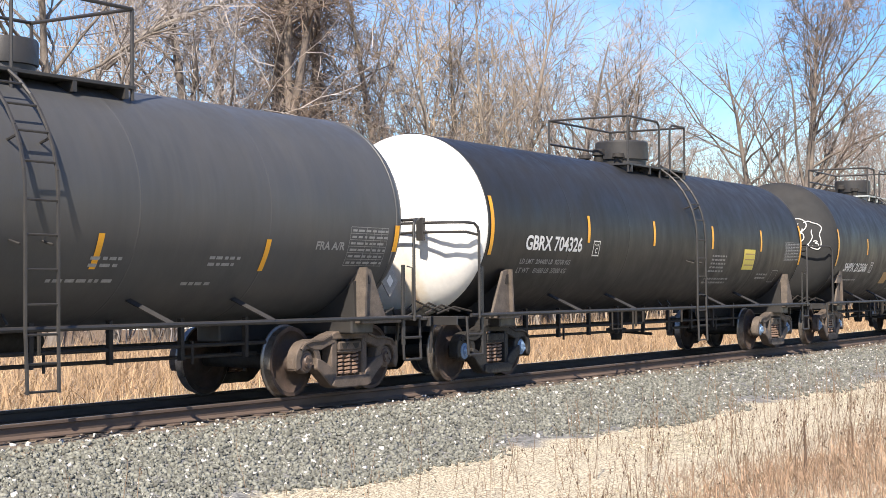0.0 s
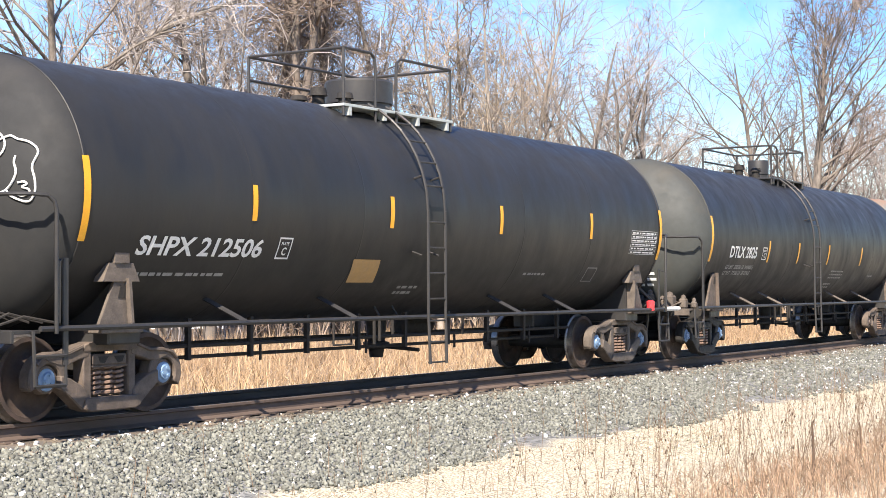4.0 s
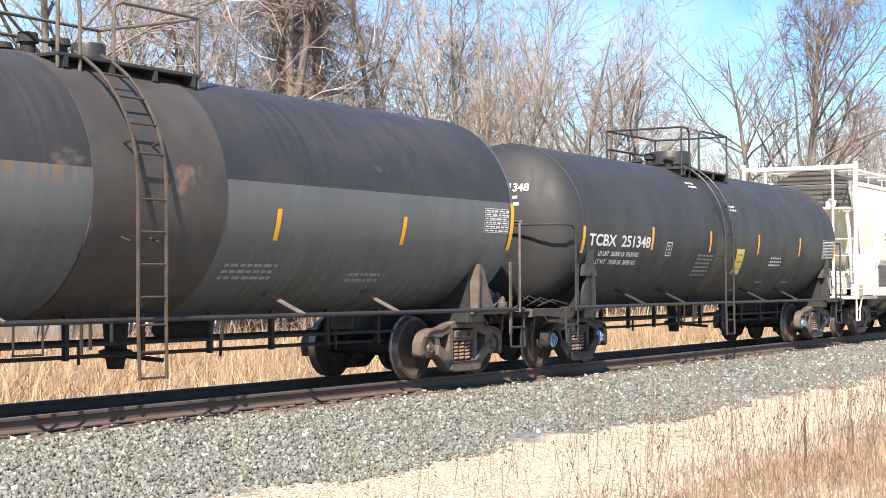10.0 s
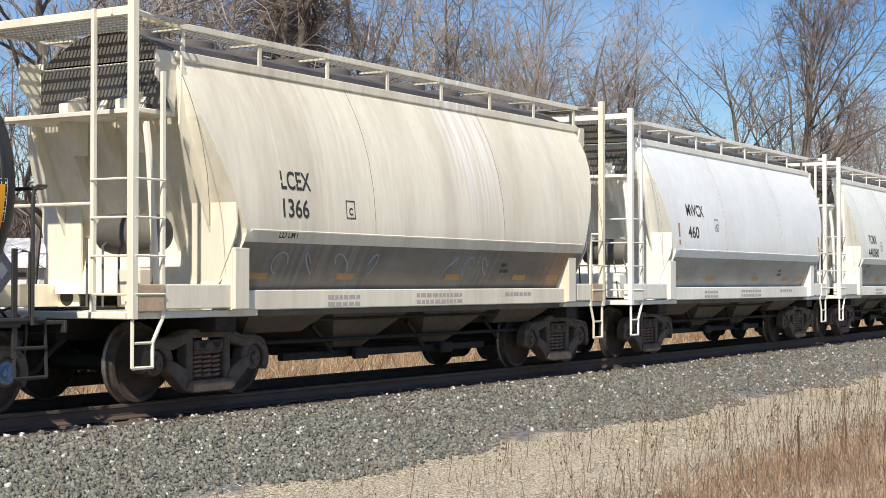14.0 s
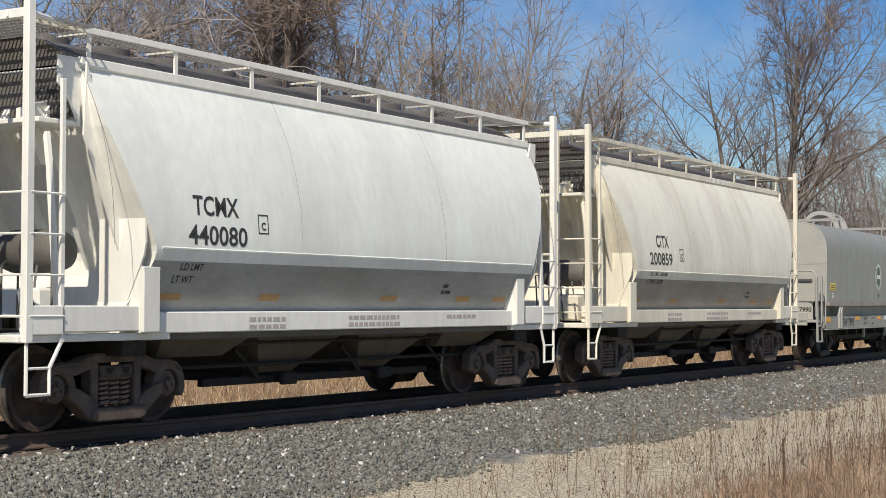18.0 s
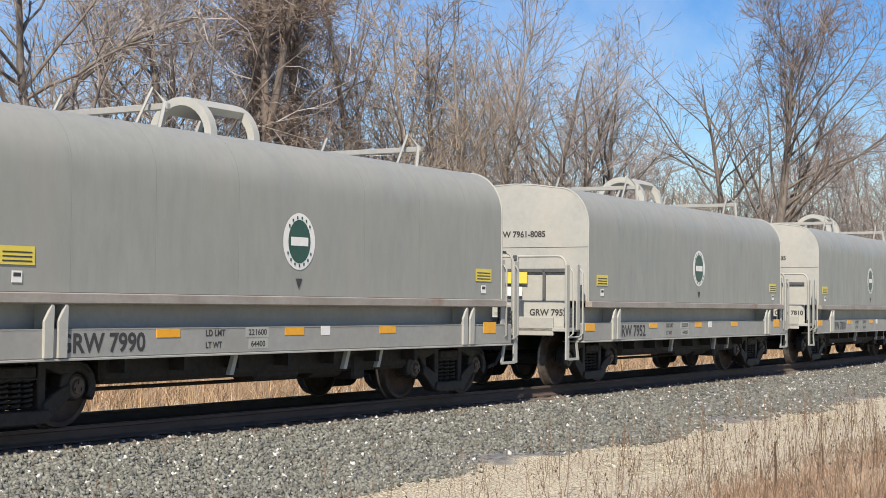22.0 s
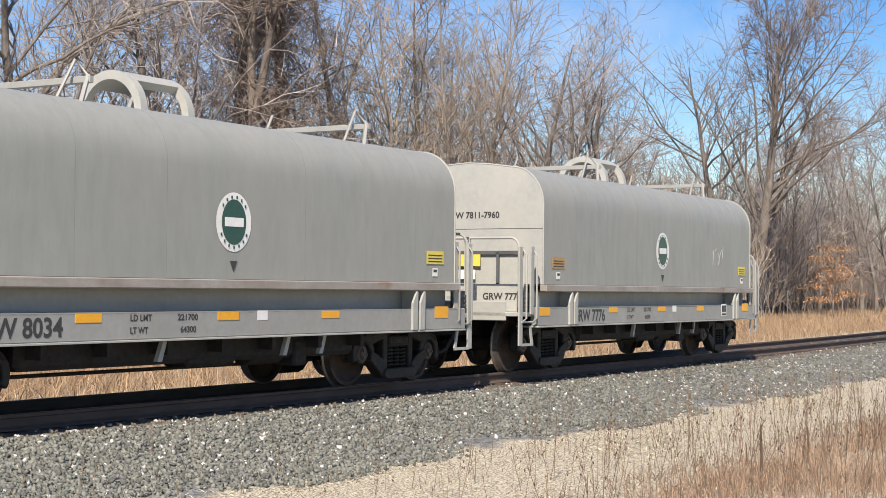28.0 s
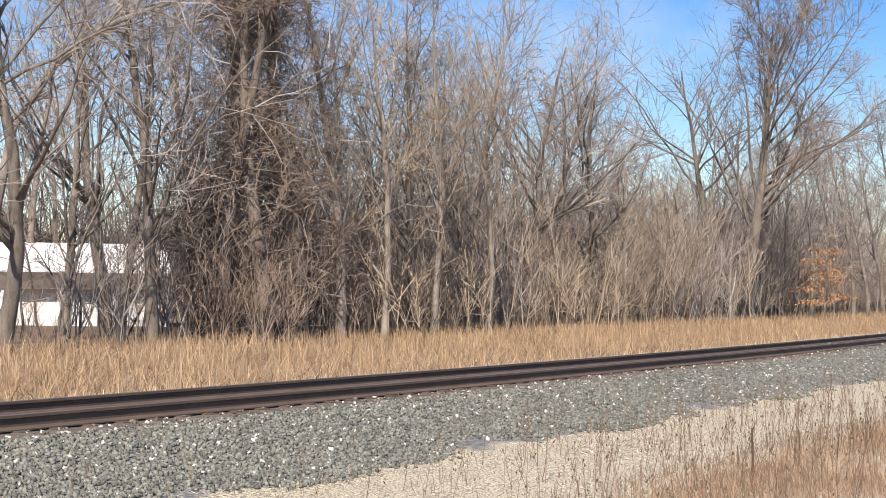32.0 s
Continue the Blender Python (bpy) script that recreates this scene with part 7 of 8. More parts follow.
KINDS = {
    "slender": [tree_meshes(s, 15 + s % 3, 0.17, dict(n=16, angle=38, ratio=0.38, wiggle=0.16, up=0.1), FINE, M_BARK, M_TWIG, start=0.12) for s in (11, 12, 13)],
    "spreading": [tree_meshes(s, 15.5, 0.27, dict(n=15, angle=42, ratio=0.55, wiggle=0.18, up=0.07, thick=0.5), FINE, M_BARK, M_TWIG, wiggle=0.1, start=0.2) for s in (21, 22)],
    "back": [tree_meshes(s, 14.5 + s % 4, 0.17, dict(n=14, angle=38, ratio=0.42, wiggle=0.16, up=0.1), THIN, M_BARK, M_TWIG, start=0.15) for s in (31, 32, 33)],
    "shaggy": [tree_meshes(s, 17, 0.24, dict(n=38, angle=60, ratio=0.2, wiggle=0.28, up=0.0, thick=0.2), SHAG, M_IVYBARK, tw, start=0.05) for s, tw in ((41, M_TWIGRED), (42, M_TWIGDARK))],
    "pale": [tree_meshes(s, 14, 0.14, dict(n=14, angle=33, ratio=0.4, wiggle=0.12, up=0.1), FINE, M_BARKPALE, M_TWIGTAN, start=0.12) for s in (51, 52)],
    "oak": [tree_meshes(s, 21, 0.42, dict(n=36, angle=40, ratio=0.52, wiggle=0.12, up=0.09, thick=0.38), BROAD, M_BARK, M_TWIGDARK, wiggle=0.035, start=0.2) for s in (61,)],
    "low": [tree_meshes(s, 7.5, 0.09, dict(n=14, angle=44, ratio=0.42, wiggle=0.18, up=0.05), THIN, M_BARK, M_TWIGTAN, start=0.15) for s in (71, 72)],
}
TREE_LABELS = {"slender": "slender bare grey-brown tree at the wood's edge", "spreading": "spreading bare tree with crooked brown limbs", "back": "bare grey tree deeper in the wood",
               "shaggy": "bare tree shaggy with hanging brown vines", "pale": "pale-barked bare tree with fine tan twigs", "oak": "tall bare tree with a broad fan of limbs", "low": "low bare tree with tan twigs"}
GROUPS = {"back": "trees of the wood", "low": "trees of the wood", "slender": "trees of the wood"}
tree_rng = random.Random(5)


def plant(kind, x, y, scale=1.0, turn=None, which=None):
    trunk, crown = KINDS[kind][tree_rng.randrange(len(KINDS[kind])) if which is None else which]
    base = tagged(new("tree"), TREE_LABELS[kind], "tree", GROUPS.get(kind, ""))
    part("trunk", trunk, None, base)
    part("crown", crown, None, base)
    off = math.hypot(x, y - 1 / BEND) - 1 / BEND
    base.matrix_basis = pose(x, y, ground_z(-off), 0, 0, tree_rng.uniform(0, 360) if turn is None else turn) @ Matrix.Diagonal((scale, scale, scale * tree_rng.uniform(0.94, 1.06), 1))
    return base


def polar(azimuth, dist):
    """A place by its compass bearing and distance from where one stands beside the line."""
    return math.sin(radians(azimuth)) * dist, EYE.y + math.cos(radians(azimuth)) * dist


# trees that stand out, each by bearing and distance
for kind, az, d, sc, turn, which in (
        ("oak", 69.3, 112, 1.0, 40, 0), ("spreading", 68.1, 116, 1.15, 10, 1), ("back", 65.3, 128, 0.78, 30, 0), ("back", 66.2, 132, 0.82, 110, 1), ("back", 67.1, 126, 0.74, 240, 2), ("back", 66.7, 140, 0.85, 15, 1), ("slender", 71.5, 130, 1.0, 50, 2), ("back", 73.0, 150, 1.1, 0, 0), ("back", 74.0, 160, 1.15, 90, 1), ("back", 72.4, 165, 1.2, 200, 2), ("back", 74.6, 150, 1.1, 20, 0), ("back", 73.5, 140, 1.0, 120, 1), ("back", 75.2, 165, 1.2, 60, 2), ("spreading", 61.3, 84, 1.0, 200, 0), ("spreading", 63.3, 92, 0.95, 80, 1), ("slender", 47.9, 51, 1.05, 0, 0),
        ("shaggy", 50.4, 55, 1.0, 30, 0), ("shaggy", 51.9, 54, 1.05, 150, 1), ("shaggy", 53.2, 57, 0.95, 250, 0), ("shaggy", 49.4, 58, 0.95, 10, 1), ("slender", 54.6, 58, 1.0, 90, 2), ("pale", 56.2, 60, 1.0, 60, 0), ("pale", 58.0, 64, 1.0, 160, 1),
        ("slender", 57.2, 66, 1.0, 120, 1), ("slender", 59.3, 70, 0.95, 220, 0), ("pale", 60.0, 68, 0.9, 20, 0), ("slender", 44.8, 56, 0.95, 300, 1), ("spreading", 46.2, 62, 0.9, 140, 0), ("pale", 65.0, 90, 0.75, 260, 1), ("spreading", 42.6, 46, 0.85, 75, 1),
        ("shaggy", 52.6, 61, 1.0, 300, 0), ("shaggy", 49.9, 64, 1.0, 340, 1), ("slender", 46.6, 55, 0.9, 33, 2),
        ("shaggy", 62.3, 96, 0.85, 100, 0), ("shaggy", 59.0, 80, 0.8, 170, 1)):
    plant(kind, *polar(az, d), sc, turn, which)
def edge(s):
    """How far from the line the wood begins: it closes in where the line bends away."""
    return 20.0 - 9.0 * min(1.0, max(0.0, (s - 135) / 80))


# one long limb leans out of the wood
lean = tagged(new("leaning_tree"), "long grey bare limb leaning across the trees", "tree")
lx0, ly0 = polar(41.6, 50)
lean_k = Kit()
lp = [polar(41.9, 50) + (-0.4,), polar(42.3, 50) + (3.4,), polar(42.9, 50) + (6.3,), polar(44.2, 50) + (8.2,), polar(46.0, 50.3) + (9.6,), polar(47.6, 50.6) + (10.3,), polar(49.4, 51) + (10.9,)]
lean_k.tube(lp, 0.17, 8, True, 0.06)
part("trunk", lean_k, M_BARKPALE, lean)
lrng = np.random.default_rng(14)
LP = np.array([lp])
LR0 = np.linspace(0.15, 0.06, 7)[None, :]
LA, LAR = sprout(lrng, LP, LR0, 26, 0.35, 1.0, 55, 0.22, 6, 0.16, 0.03, 0.4, 0.02, 0.3)
LB, LBR = sprout(lrng, LA, LAR, 9, 0.2, 1.0, 45, 0.5, 4, 0.18, 0.02, 0.5, 0.009, 0.5)
LC, LCR = sprout(lrng, LB, LBR, 4, 0.2, 1.0, 42, 0.7, 3, 0.16, 0.02, 0.6, 0.007, 0.5)
part("crown", array_mesh("crown", *joined([tubes(LA, LAR, 4), tubes(LB, LBR, 3), ribbons(lrng, LC, LCR)]), M_TWIG), None, lean)


# the wood behind, in loose rows along the line
for row, (off, step) in enumerate(((23, 6.0), (29, 8.0), (38, 11.0), (50, 17.0))):
    s = 6.0 + row * 3
    while s < 300:
        p = on_track(s + tree_rng.uniform(-2, 2), off - 20 + edge(s) + tree_rng.uniform(-2.2, 2.2))
        az = math.degrees(math.atan2(p.x, p.y - EYE.y))
        if 37 < az < 80 and not (40 < az < 49 and off < 36):
            gap = 65.2 < az < 67.8
            plant("low" if gap else ("back", "slender", "back")[tree_rng.randrange(3)] if off < 40 else "back", p.x, p.y, tree_rng.uniform(0.8, 1.05) * (1.25 if gap else 1.25 if az > 71.6 else 1.0))
        s += step * tree_rng.uniform(0.7, 1.3) * (1.0 if s < 90 else 1.5)


# ---- undergrowth: clumps of saplings and brush along the wood's edge ----
def brush_mesh(seed, stems, width, height, mat, r=0.022):
    rng = np.random.default_rng(seed)
    st = np.stack([rng.uniform(-width, width, stems), rng.uniform(-width, width, stems), np.full(stems, -0.1)], 1)
    d = np.stack([rng.normal(0, 0.22, stems), rng.normal(0, 0.22, stems), np.ones(stems)], 1)
    P = lines(rng, st, d, height * rng.uniform(0.4, 1.1, stems), 7, 0.09, 0.02)
    R = (r * rng.uniform(0.6, 1.5, stems))[:, None] * np.linspace(1, 0.25, 7)[None, :]
    A, AR = sprout(rng, P, R, 8, 0.15, 1.0, 27, 0.36, 3, 0.12, 0.06, 0.6, 0.0115, 0.6)
    B, BR = sprout(rng, A, AR, 3, 0.2, 1.0, 30, 0.8, 2, 0.14, 0.04, 0.7, 0.0085, 0.6)
    v, f = joined([tubes(P, R, 3), ribbons(rng, A, AR), ribbons(rng, B, BR)])
    return array_mesh("undergrowth", v, f, mat)


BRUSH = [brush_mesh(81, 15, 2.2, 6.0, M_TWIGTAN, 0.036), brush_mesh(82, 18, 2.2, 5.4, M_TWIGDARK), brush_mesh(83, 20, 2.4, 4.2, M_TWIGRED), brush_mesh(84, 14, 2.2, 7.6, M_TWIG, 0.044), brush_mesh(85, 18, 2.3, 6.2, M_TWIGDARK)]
for row, (off, step, sc) in enumerate(((19.0, 2.6, 0.8), (21.5, 3.0, 1.0), (25.5, 3.6, 1.1), (31, 5.0, 1.2), (42, 9.0, 1.4))):
    s = 10.0 + row
    while s < 290:
        p = on_track(s + tree_rng.uniform(-1, 1), off - 20 + edge(s) + tree_rng.uniform(-1.2, 1.2))
        az = math.degrees(math.atan2(p.x, p.y - EYE.y))
        thin = az < 48.2
        if 38 < az < 79 and (not thin or (off < 24 and tree_rng.random() < 0.3)):
            ob = new("undergrowth", BRUSH[tree_rng.randrange(5)])
            ob.matrix_basis = pose(p.x, p.y, ground_z(off), 0, 0, tree_rng.uniform(0, 360)) @ Matrix.Scale(sc * tree_rng.uniform(0.75, 1.2) * (0.55 if thin else 1.35 if s > 90 else 1.08), 4)
            tagged(ob, "brown tangle of bare saplings and brush", "undergrowth", kind="stuff")
        s += step * tree_rng.uniform(0.75, 1.25) * (1.0 if s < 90 else 1.2)
# crooked dark saplings that stand before the shed
for k, (az, d, h) in enumerate(((42.2, 54, 5.5), (43.3, 55, 4.8), (44.0, 56, 6.2), (44.6, 53, 3.6), (45.3, 57, 5.4), (46.0, 55, 4.4), (46.9, 56, 6.5), (47.4, 54, 4.0))):
    sap = tagged(new("sapling"), "crooked dark bare sapling before the white shed", "sapling", "saplings before the shed")
    srng = np.random.default_rng(400 + k)
    SP = lines(srng, np.zeros((1, 3)), np.array([[srng.normal(0, 0.15), srng.normal(0, 0.15), 1.0]]), np.array([h]), 9, 0.16, 0.03)
    SR = np.array([np.linspace(0.055, 0.014, 9)])
    SA, SAR = sprout(srng, SP, SR, 12, 0.2, 1.0, 42, 0.4, 5, 0.2, 0.05, 0.55, 0.014, 0.4)
    SB, SBR = sprout(srng, SA, SAR, 4, 0.3, 1.0, 40, 0.5, 3, 0.2, 0.03, 0.6, 0.009, 0.5)
    part("trunk", array_mesh("trunk", *tubes(SP, SR, 6), M_IVYBARK, True), None, sap)
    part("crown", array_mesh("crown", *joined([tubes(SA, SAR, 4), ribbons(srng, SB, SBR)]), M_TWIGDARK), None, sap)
    sap.matrix_basis = Matrix.Translation((*polar(az, d), -0.5))
# dead leaves that one small oak has kept
leaf_rng = np.random.default_rng(9)
lx, ly = polar(72.0, 118)
c = np.concatenate([leaf_rng.normal((lx + dx, ly + dy, z), (0.75, 0.75, 0.13), (170, 3)) for z, dx, dy in ((0.9, -1.2, 0.3), (1.3, 0.8, -0.8), (1.8, -0.3, 1.1), (2.3, 1.3, 0.5), (2.8, -1.0, -0.5), (3.3, 0.4, 0.2), (3.9, -0.5, 0.4), (4.6, 0.2, -0.2))])
q = leaf_rng.normal(0, 1, (len(c), 2, 3)) * 0.095
tagged(new("oak_leaves", array_mesh("oak_leaves", np.concatenate([c, c + q[:, 0], c + q[:, 1]]), np.stack([np.arange(len(c)) + k * len(c) for k in range(3)], 1), M_OAKLEAF)), "rust-brown dead leaves still on an oak", "leaves", kind="stuff")
plant("low", lx, ly, 0.8)

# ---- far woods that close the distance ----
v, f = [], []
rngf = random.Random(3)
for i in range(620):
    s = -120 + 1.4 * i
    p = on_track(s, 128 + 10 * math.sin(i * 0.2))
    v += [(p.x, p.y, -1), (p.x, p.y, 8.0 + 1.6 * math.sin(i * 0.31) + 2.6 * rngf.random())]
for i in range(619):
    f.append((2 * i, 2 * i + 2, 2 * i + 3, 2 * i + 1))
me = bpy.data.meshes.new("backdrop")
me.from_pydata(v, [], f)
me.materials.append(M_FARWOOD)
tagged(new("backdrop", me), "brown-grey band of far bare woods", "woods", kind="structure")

# ---- deep woods: a mass of thin far stems ----
rng = np.random.default_rng(77)
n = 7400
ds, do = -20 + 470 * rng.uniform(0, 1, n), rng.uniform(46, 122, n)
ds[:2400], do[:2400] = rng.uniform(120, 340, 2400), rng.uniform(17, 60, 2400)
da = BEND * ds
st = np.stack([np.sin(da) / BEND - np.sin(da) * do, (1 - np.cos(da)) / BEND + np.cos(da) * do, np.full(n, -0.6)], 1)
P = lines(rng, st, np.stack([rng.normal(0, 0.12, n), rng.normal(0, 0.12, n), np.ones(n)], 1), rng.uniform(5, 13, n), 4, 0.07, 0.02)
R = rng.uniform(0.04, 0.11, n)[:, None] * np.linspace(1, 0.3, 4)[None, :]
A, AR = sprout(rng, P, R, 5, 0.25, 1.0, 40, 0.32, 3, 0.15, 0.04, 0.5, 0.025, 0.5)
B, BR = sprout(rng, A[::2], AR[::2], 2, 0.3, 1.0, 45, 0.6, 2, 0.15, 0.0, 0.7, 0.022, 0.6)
tagged(new("deep_woods", array_mesh("deep_woods", *joined([tubes(P, R, 3), ribbons(rng, A, AR), ribbons(rng, B, BR)]), M_DEEP)), "mass of far bare stems toned dark for the wood's shade", "woods", kind="stuff")

# ---- white shed behind the trees ----
shed = tagged(new("shed"), "low white metal shed behind bare trees", "shed")
sx, sy = polar(43.0, 72)
shed.matrix_basis = pose(sx, sy, -0.45, 0, 0, -44)
part("wall", Kit().box(-9, 6.5, 0, 0.15, 0, 2.55), M_WALLWHITE, shed)
part("wall", Kit().box(-9, -8.85, 0.15, 8, 0, 2.55), M_WALLWHITE, shed)
part("wall", Kit().box(6.35, 6.5, 0.15, 8, 0, 2.55), M_WALLWHITE, shed)
for i in range(60):
    x = -8.9 + 0.26 * i
    part("siding_rib", Kit().box(x - 0.02, x + 0.02, -0.02, 0.0, 0, 2.55), M_WALLWHITE, shed)
part("roof", Kit().add([(-9.4, -0.5, 2.5), (6.9, -0.5, 2.5), (6.9, 4.1, 3.85), (-9.4, 4.1, 3.85), (-9.4, -0.5, 2.58), (6.9, -0.5, 2.58), (6.9, 4.1, 3.93), (-9.4, 4.1, 3.93)], [(0, 3, 2, 1), (4, 5, 6, 7), (0, 1, 5, 4), (3, 7, 6, 2), (0, 4, 7, 3), (1, 2, 6, 5)]), M_WALLWHITE, shed, "white metal roof")
# Shade under the shed roof, built as dark boards at the eave.
part("eave", Kit().box(-0.6, 6.9, -0.55, 0.0, 1.75, 2.5), M_EAVESHADE, shed, "dark brown eave board standing in for porch shade")
part("eave", Kit().box(-4.4, -1.4, -0.1, 0.0, 2.1, 2.3), M_EAVESHADE, shed, "dark brown eave board standing in for porch shade")
for x in (-0.4, 2.0, 4.4, 6.7):
    part("post", Kit().box(x - 0.08, x + 0.08, -0.5, -0.34, 0, 1.75), M_WALLWHITE, shed)


# ---- grass, litter, weeds ----
def on_track_arr(s, off):
    a = BEND * s
    return np.sin(a) / BEND - np.sin(a) * off, (1 - np.cos(a)) / BEND + np.cos(a) * off


ZX = np.array([-60, -9, -4.2, -3.7, -2.0, -1.5, 1.5, 2.6, 3.6, 8, 40, 900.0])
ZZ = np.array([-0.85, -0.75, -0.62, -0.57, -0.26, -0.192, -0.192, -0.33, -0.5, -0.5, -0.3, 0.0])


def blades(name, n, s0, s1, o0, o1, h0, h1, width, lean, mat, seed, label, near=1.0, patchy=0.0):
    """Single blades of dead grass."""
    rng = np.random.default_rng(seed)
    s = s0 + (s1 - s0) * rng.uniform(0, 1, n) ** near
    o = rng.uniform(o0, o1, n)
    if patchy:
        keep = np.sin(s * 0.9 + 3 * np.sin(o * 0.6)) * np.sin(o * 1.1 + 2 * np.sin(s * 0.4)) > rng.uniform(-1.2, 1.2 - patchy, n)
        s, o = s[keep], o[keep]
        n = len(s)
    x, y = on_track_arr(s, o)
    z = np.interp(o, ZX, ZZ) - 0.02
    h = rng.uniform(h0, h1, n)
    a, l = rng.uniform(0, 2 * np.pi, n), np.abs(rng.normal(0, lean, n)) + (0.9 if lean > 2 else 0.0)
    base = np.stack([x, y, z], 1)
    tip = base + np.stack([np.cos(a) * l * h, np.sin(a) * l * h, h / np.sqrt(1 + l * l)], 1)
    b = rng.uniform(0, 2 * np.pi, n)
    w = np.stack([np.cos(b), np.sin(b), np.zeros(n)], 1) * width * rng.uniform(0.5, 1.4, n)[:, None]
    mid = (base + tip) / 2 + np.array([0, 0, 1.0]) * (h * 0.08)[:, None]
    v = np.concatenate([base - w, base + w, mid + w * 0.7, mid - w * 0.7, tip + w * 0.15, tip - w * 0.15])
    i = np.arange(n)
    f = np.concatenate([np.stack([i, i + n, i + 2 * n, i + 3 * n], 1), np.stack([i + 3 * n, i + 2 * n, i + 4 * n, i + 5 * n], 1)])
    return tagged(new(name, array_mesh(name, v, f, mat)), label, "grass", kind="stuff")


blades("meadow_grass", 42000, 12, 90, 3.6, 19.5, 0.15, 0.72, 0.0085, 0.8, M_STRAW, 101, "golden dead grass beside the wood", 1.4)
blades("meadow_grass", 20000, 90, 330, 3.8, 20, 0.25, 0.7, 0.014, 0.6, M_STRAW, 102, "golden dead grass beside the wood", 1.5)
blades("verge_grass", 14000, 10, 120, 2.9, 4.2, 0.08, 0.3, 0.006, 0.6, M_PALESTRAW, 103, "bleached short grass beside the ballast", 1.5)
blades("grass_litter", 42000, 8, 50, -9.0, -3.7, 0.025, 0.08, 0.009, 2.4, M_PALESTRAW, 104, "bleached grass litter on the verge", 1.7)
blades("brown_grass", 30000, 10, 34, -11.0, -6.3, 0.06, 0.28, 0.0035, 1.0, M_WEED, 105, "brown dead grass on the verge", 1.2, 0.2)
blades("brown_grass", 16000, 13.5, 25, -10.0, -7.0, 0.08, 0.34, 0.0048, 0.9, M_RUSSET, 107, "russet dead grass on the verge", 1.0, 0.35)
blades("brown_grass", 2600, 9, 45, -6.5, -3.9, 0.05, 0.22, 0.003, 0.9, M_WEED, 106, "brown dead grass on the verge", 1.4, 0.9)


def weeds(n, s0, s1, o0, o1, h0, h1, seed, power):
    """Dry upright stalks with side shoots and seed heads."""
    rng = np.random.default_rng(seed)
    s = rng.uniform(s0, s1, n)
    o = o1 + (o0 - o1) * rng.uniform(0, 1, n) ** power
    x, y = on_track_arr(s, o)
    st = np.stack([x, y, np.interp(o, ZX, ZZ) - 0.02], 1)
    P = lines(rng, st, np.stack([rng.normal(0, 0.1, n), rng.normal(0, 0.1, n), np.ones(n)], 1), rng.uniform(h0, h1, n), 6, 0.07, 0.0)
    R = rng.uniform(0.0022, 0.0050, n)[:, None] * np.linspace(1, 0.5, 6)[None, :]
    A, AR = sprout(rng, P, R, 5, 0.45, 1.0, 35, 0.2, 4, 0.12, 0.06, 0.7, 0.0018, 0.7)
    v, f = joined([tubes(P, R, 4), tubes(A, AR, 3)])
    tagged(new("weed_stalks", array_mesh("weed_stalks", v, f, M_WEED)), "dry brown weed stalks on the verge", "weeds", kind="stuff")
    tips = np.concatenate([A[:, -1], P[rng.random(n) < 0.3, -1]])
    tips = tips[rng.random(len(tips)) < 0.28]
    sz = rng.uniform(0.004, 0.011, len(tips))[:, None]
    oct_ = np.array([[1, 0, 0], [-1, 0, 0], [0, 1, 0], [0, -1, 0], [0, 0, 1.9], [0, 0, -1.9]])
    v = (tips[:, None, :] + oct_[None] * sz[:, None, :]).reshape(-1, 3)
    t = np.array([[0, 2, 4], [2, 1, 4], [1, 3, 4], [3, 0, 4], [2, 0, 5], [1, 2, 5], [3, 1, 5], [0, 3, 5]])
    f = (np.arange(len(tips))[:, None, None] * 6 + t[None]).reshape(-1, 3)
    tagged(new("seed_heads", array_mesh("seed_heads", v, f, M_SEED)), "dark dry seed heads on weed stalks", "weeds", kind="stuff")


weeds(420, 11, 34, -10.0, -4.4, 0.3, 0.95, 201, 0.7)
weeds(130, 15, 25, -9.2, -6.9, 0.45, 1.1, 202, 1.0)
weeds(90, 9, 60, -4.6, -3.0, 0.15, 0.6, 203, 1.0)
weeds(110, 13, 30, -7.2, -4.6, 0.3, 0.85, 204, 1.0)
for x, y, h, r in ((16.2, -7.42, 0.66, 0.018), (18.8, -7.05, 0.45, 0.014), (17.9, -6.6, 0.3, 0.012), (20.5, -7.2, 0.4, 0.013)):
    k = Kit().tube([(x, y, -0.72), (x + 0.01, y, -0.72 + h * 0.5), (x + 0.0, y + 0.01, -0.72 + h)], r, 8, True, r * 0.6)
    tagged(new("dead_stem", k.mesh("dead_stem")), "dark brown dead mullein stem on the verge", "plant stem", "dead stems").data.materials.append(M_SEED)


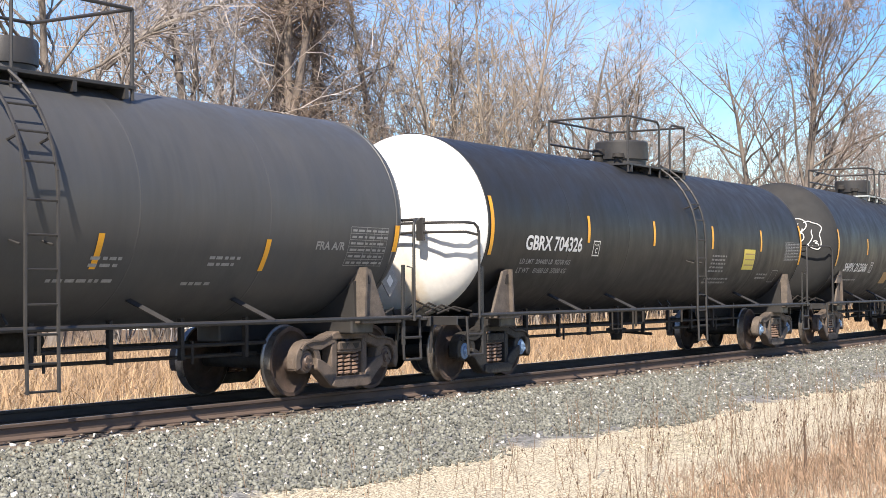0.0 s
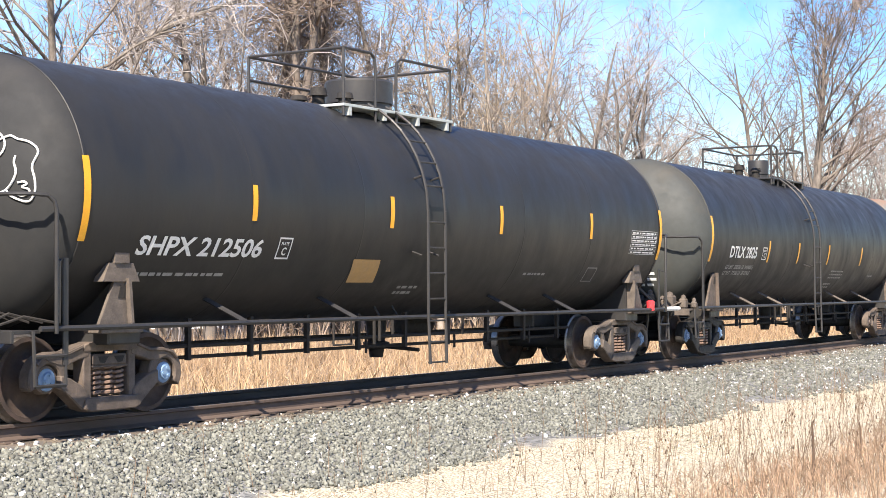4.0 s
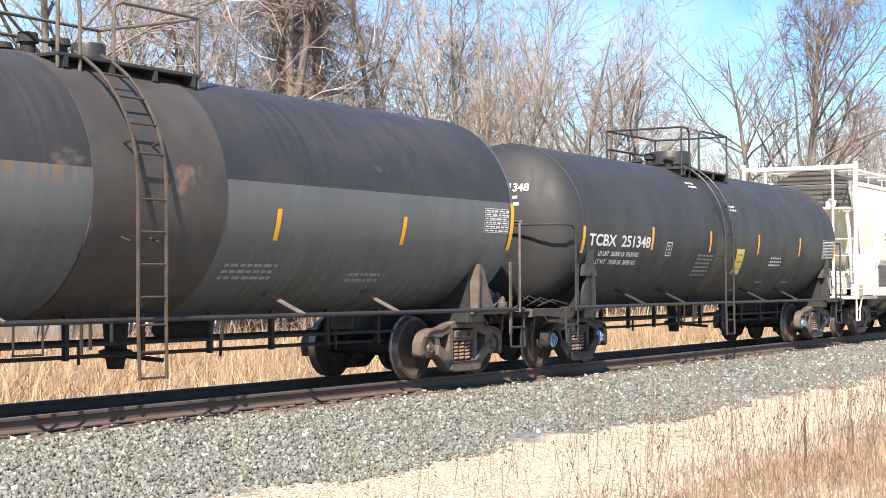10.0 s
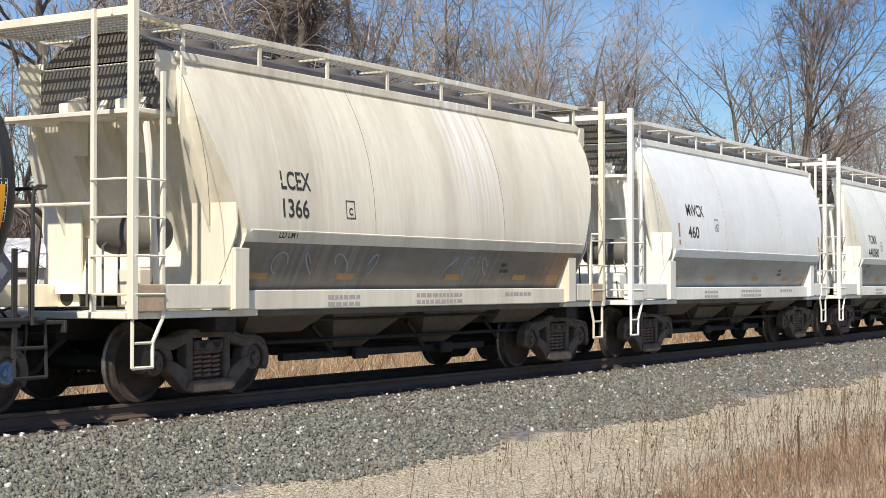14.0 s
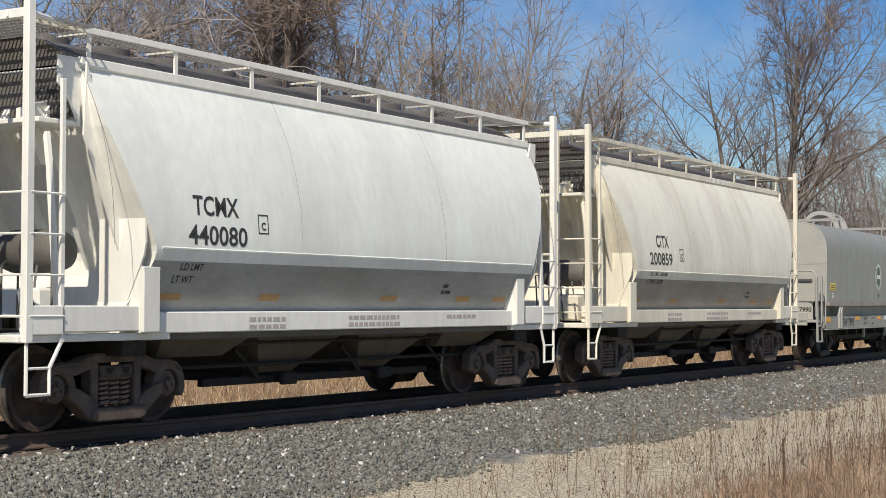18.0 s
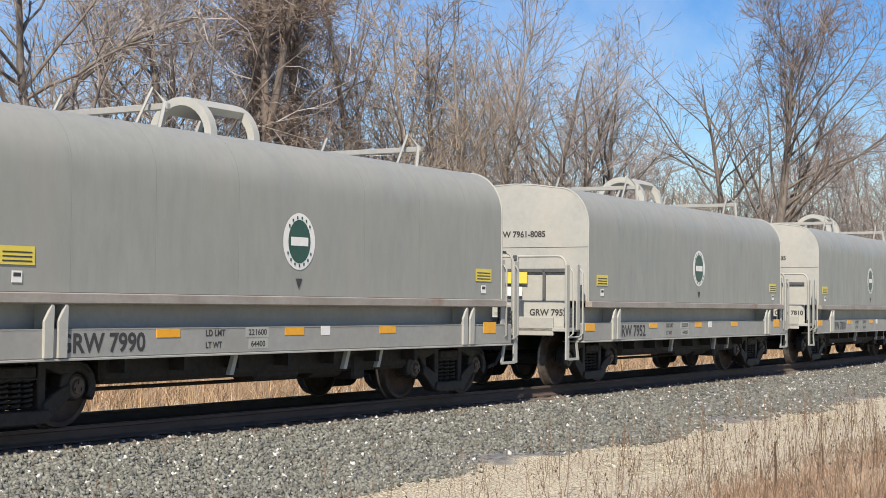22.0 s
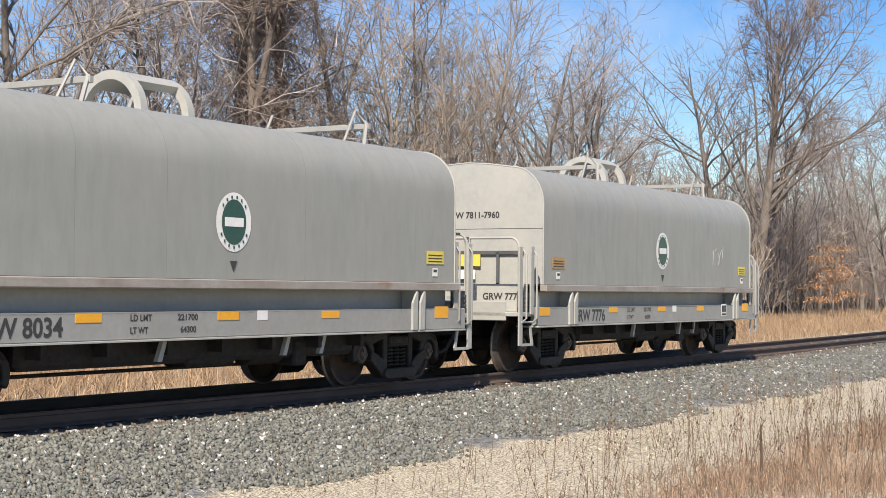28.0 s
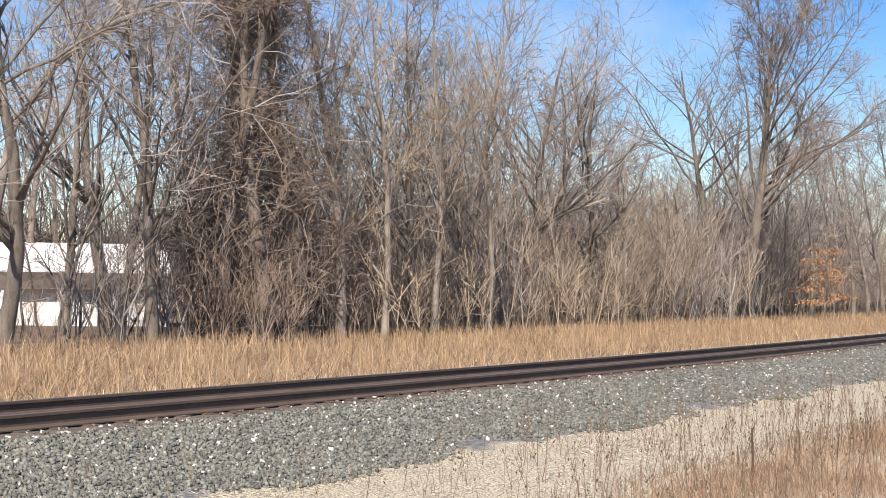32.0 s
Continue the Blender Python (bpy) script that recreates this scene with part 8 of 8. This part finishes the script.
# ---- ballast stones ----
def stones(n, s0, s1, o0, o1, size, mat, seed, near, label):
    rng = np.random.default_rng(seed)
    s = s0 + (s1 - s0) * rng.uniform(0, 1, n) ** near
    o = rng.uniform(o0, o1, n)
    keep = (np.abs(np.abs(o) - 0.753) > 0.13) & ((o < -1.45) | (o > 1.45) | (((s / 0.53) % 1.0) > 0.5))
    edge = -3.82 + 0.35 * np.sin(s * 0.8) + 0.2 * np.sin(s * 2.3) + rng.normal(0, 0.12, n)
    keep &= o > edge
    s, o = s[keep], o[keep]
    n = len(s)
    x, y = on_track_arr(s, o)
    z = np.interp(o, ZX, ZZ) + rng.uniform(-0.01, 0.02, n)
    cube = np.array([[a, b, c] for a in (-1, 1) for b in (-1, 1) for c in (-1, 1)], dtype=float)
    v = cube[None] * rng.uniform(0.45, 1.0, (n, 1, 3)) + rng.normal(0, 0.28, (n, 8, 3))
    v *= (size * rng.uniform(0.55, 1.3, n))[:, None, None] * 0.5
    q = unit(rng.normal(0, 1, (n, 4)))
    w_, x_, y_, z_ = q.T
    Rm = np.stack([np.stack([1 - 2 * (y_**2 + z_**2), 2 * (x_ * y_ - z_ * w_), 2 * (x_ * z_ + y_ * w_)], -1),
                   np.stack([2 * (x_ * y_ + z_ * w_), 1 - 2 * (x_**2 + z_**2), 2 * (y_ * z_ - x_ * w_)], -1),
                   np.stack([2 * (x_ * z_ - y_ * w_), 2 * (y_ * z_ + x_ * w_), 1 - 2 * (x_**2 + y_**2)], -1)], 1)
    v = np.einsum("nij,nkj->nki", Rm, v) + np.stack([x, y, z], 1)[:, None, :]
    t = np.array([[0, 1, 3, 2], [4, 6, 7, 5], [0, 4, 5, 1], [2, 3, 7, 6], [0, 2, 6, 4], [1, 5, 7, 3]])
    f = (np.arange(n)[:, None, None] * 8 + t[None]).reshape(-1, 4)
    tagged(new("ballast_stones", array_mesh("ballast_stones", v.reshape(-1, 3), f, mat)), label, "stones", kind="stuff")


stones(26000, 8, 46, -4.1, -1.45, 0.041, M_STONE, 301, 1.5, "crushed grey ballast stones along the track")
stones(14000, 8, 26, -4.1, -1.4, 0.042, M_STONE, 305, 1.2, "crushed grey ballast stones along the track")
stones(6000, 46, 130, -4.1, 2.6, 0.09, M_STONE, 302, 1.3, "crushed grey ballast stones along the track")
stones(12000, 7, 60, -1.85, 1.4, 0.042, M_DIRTSTONE, 304, 1.5, "dirt-stained stones beside the ties")
stones(2200, 7, 60, -4.0, -0.9, 0.043, M_PALESTONE, 303, 1.5, "pale stones among the grey ballast")

# ---- ties ----
tie_me = Kit().box(-0.115, 0.115, -1.3, 1.3, -0.36, -0.185, 0.012).mesh("tie")
tie_me.materials.append(M_TIE)
plate_me = Kit().box(-0.09, 0.09, -0.18, 0.18, -0.187, -0.172, 0.004).mesh("tie_plate")
plate_me.materials.append(M_RAIL)
tie_rng = random.Random(8)
for i in range(200):
    s = 3 + 0.53 * i
    m = Matrix.Translation(on_track(s)) @ Matrix.Rotation(BEND * s + radians(tie_rng.uniform(-0.6, 0.6)), 4, "Z")
    t = new("tie", tie_me)
    t.parent = track
    t.matrix_local = m @ pose(0, tie_rng.uniform(-0.03, 0.03), 0)
    for y in (-0.753, 0.753):
        if s < 45:
            p = new("tie_plate", plate_me)
            p.parent = track
            p.matrix_local = m @ pose(0, y, 0)

# ---- what moves ----
def motions():
    """The train rolls along the arc and gathers speed; its wheels turn with the way that it makes."""
    for car, u in TRAIN:
        rows = []
        for i in range(65):
            s = u - rolled(i * 0.5)
            rows.append((i * 0.5, Matrix.Translation(on_track(s)) @ Matrix.Rotation(BEND * s, 4, "Z")))
        walk(car, rows)
    for ax, x in WHEELSETS:
        walk(ax, [(2 * i / 30, pose(x, 0, 0.457, 0, -math.degrees(rolled(2 * i / 30) / 0.457), 0)) for i in range(481)])


motions()
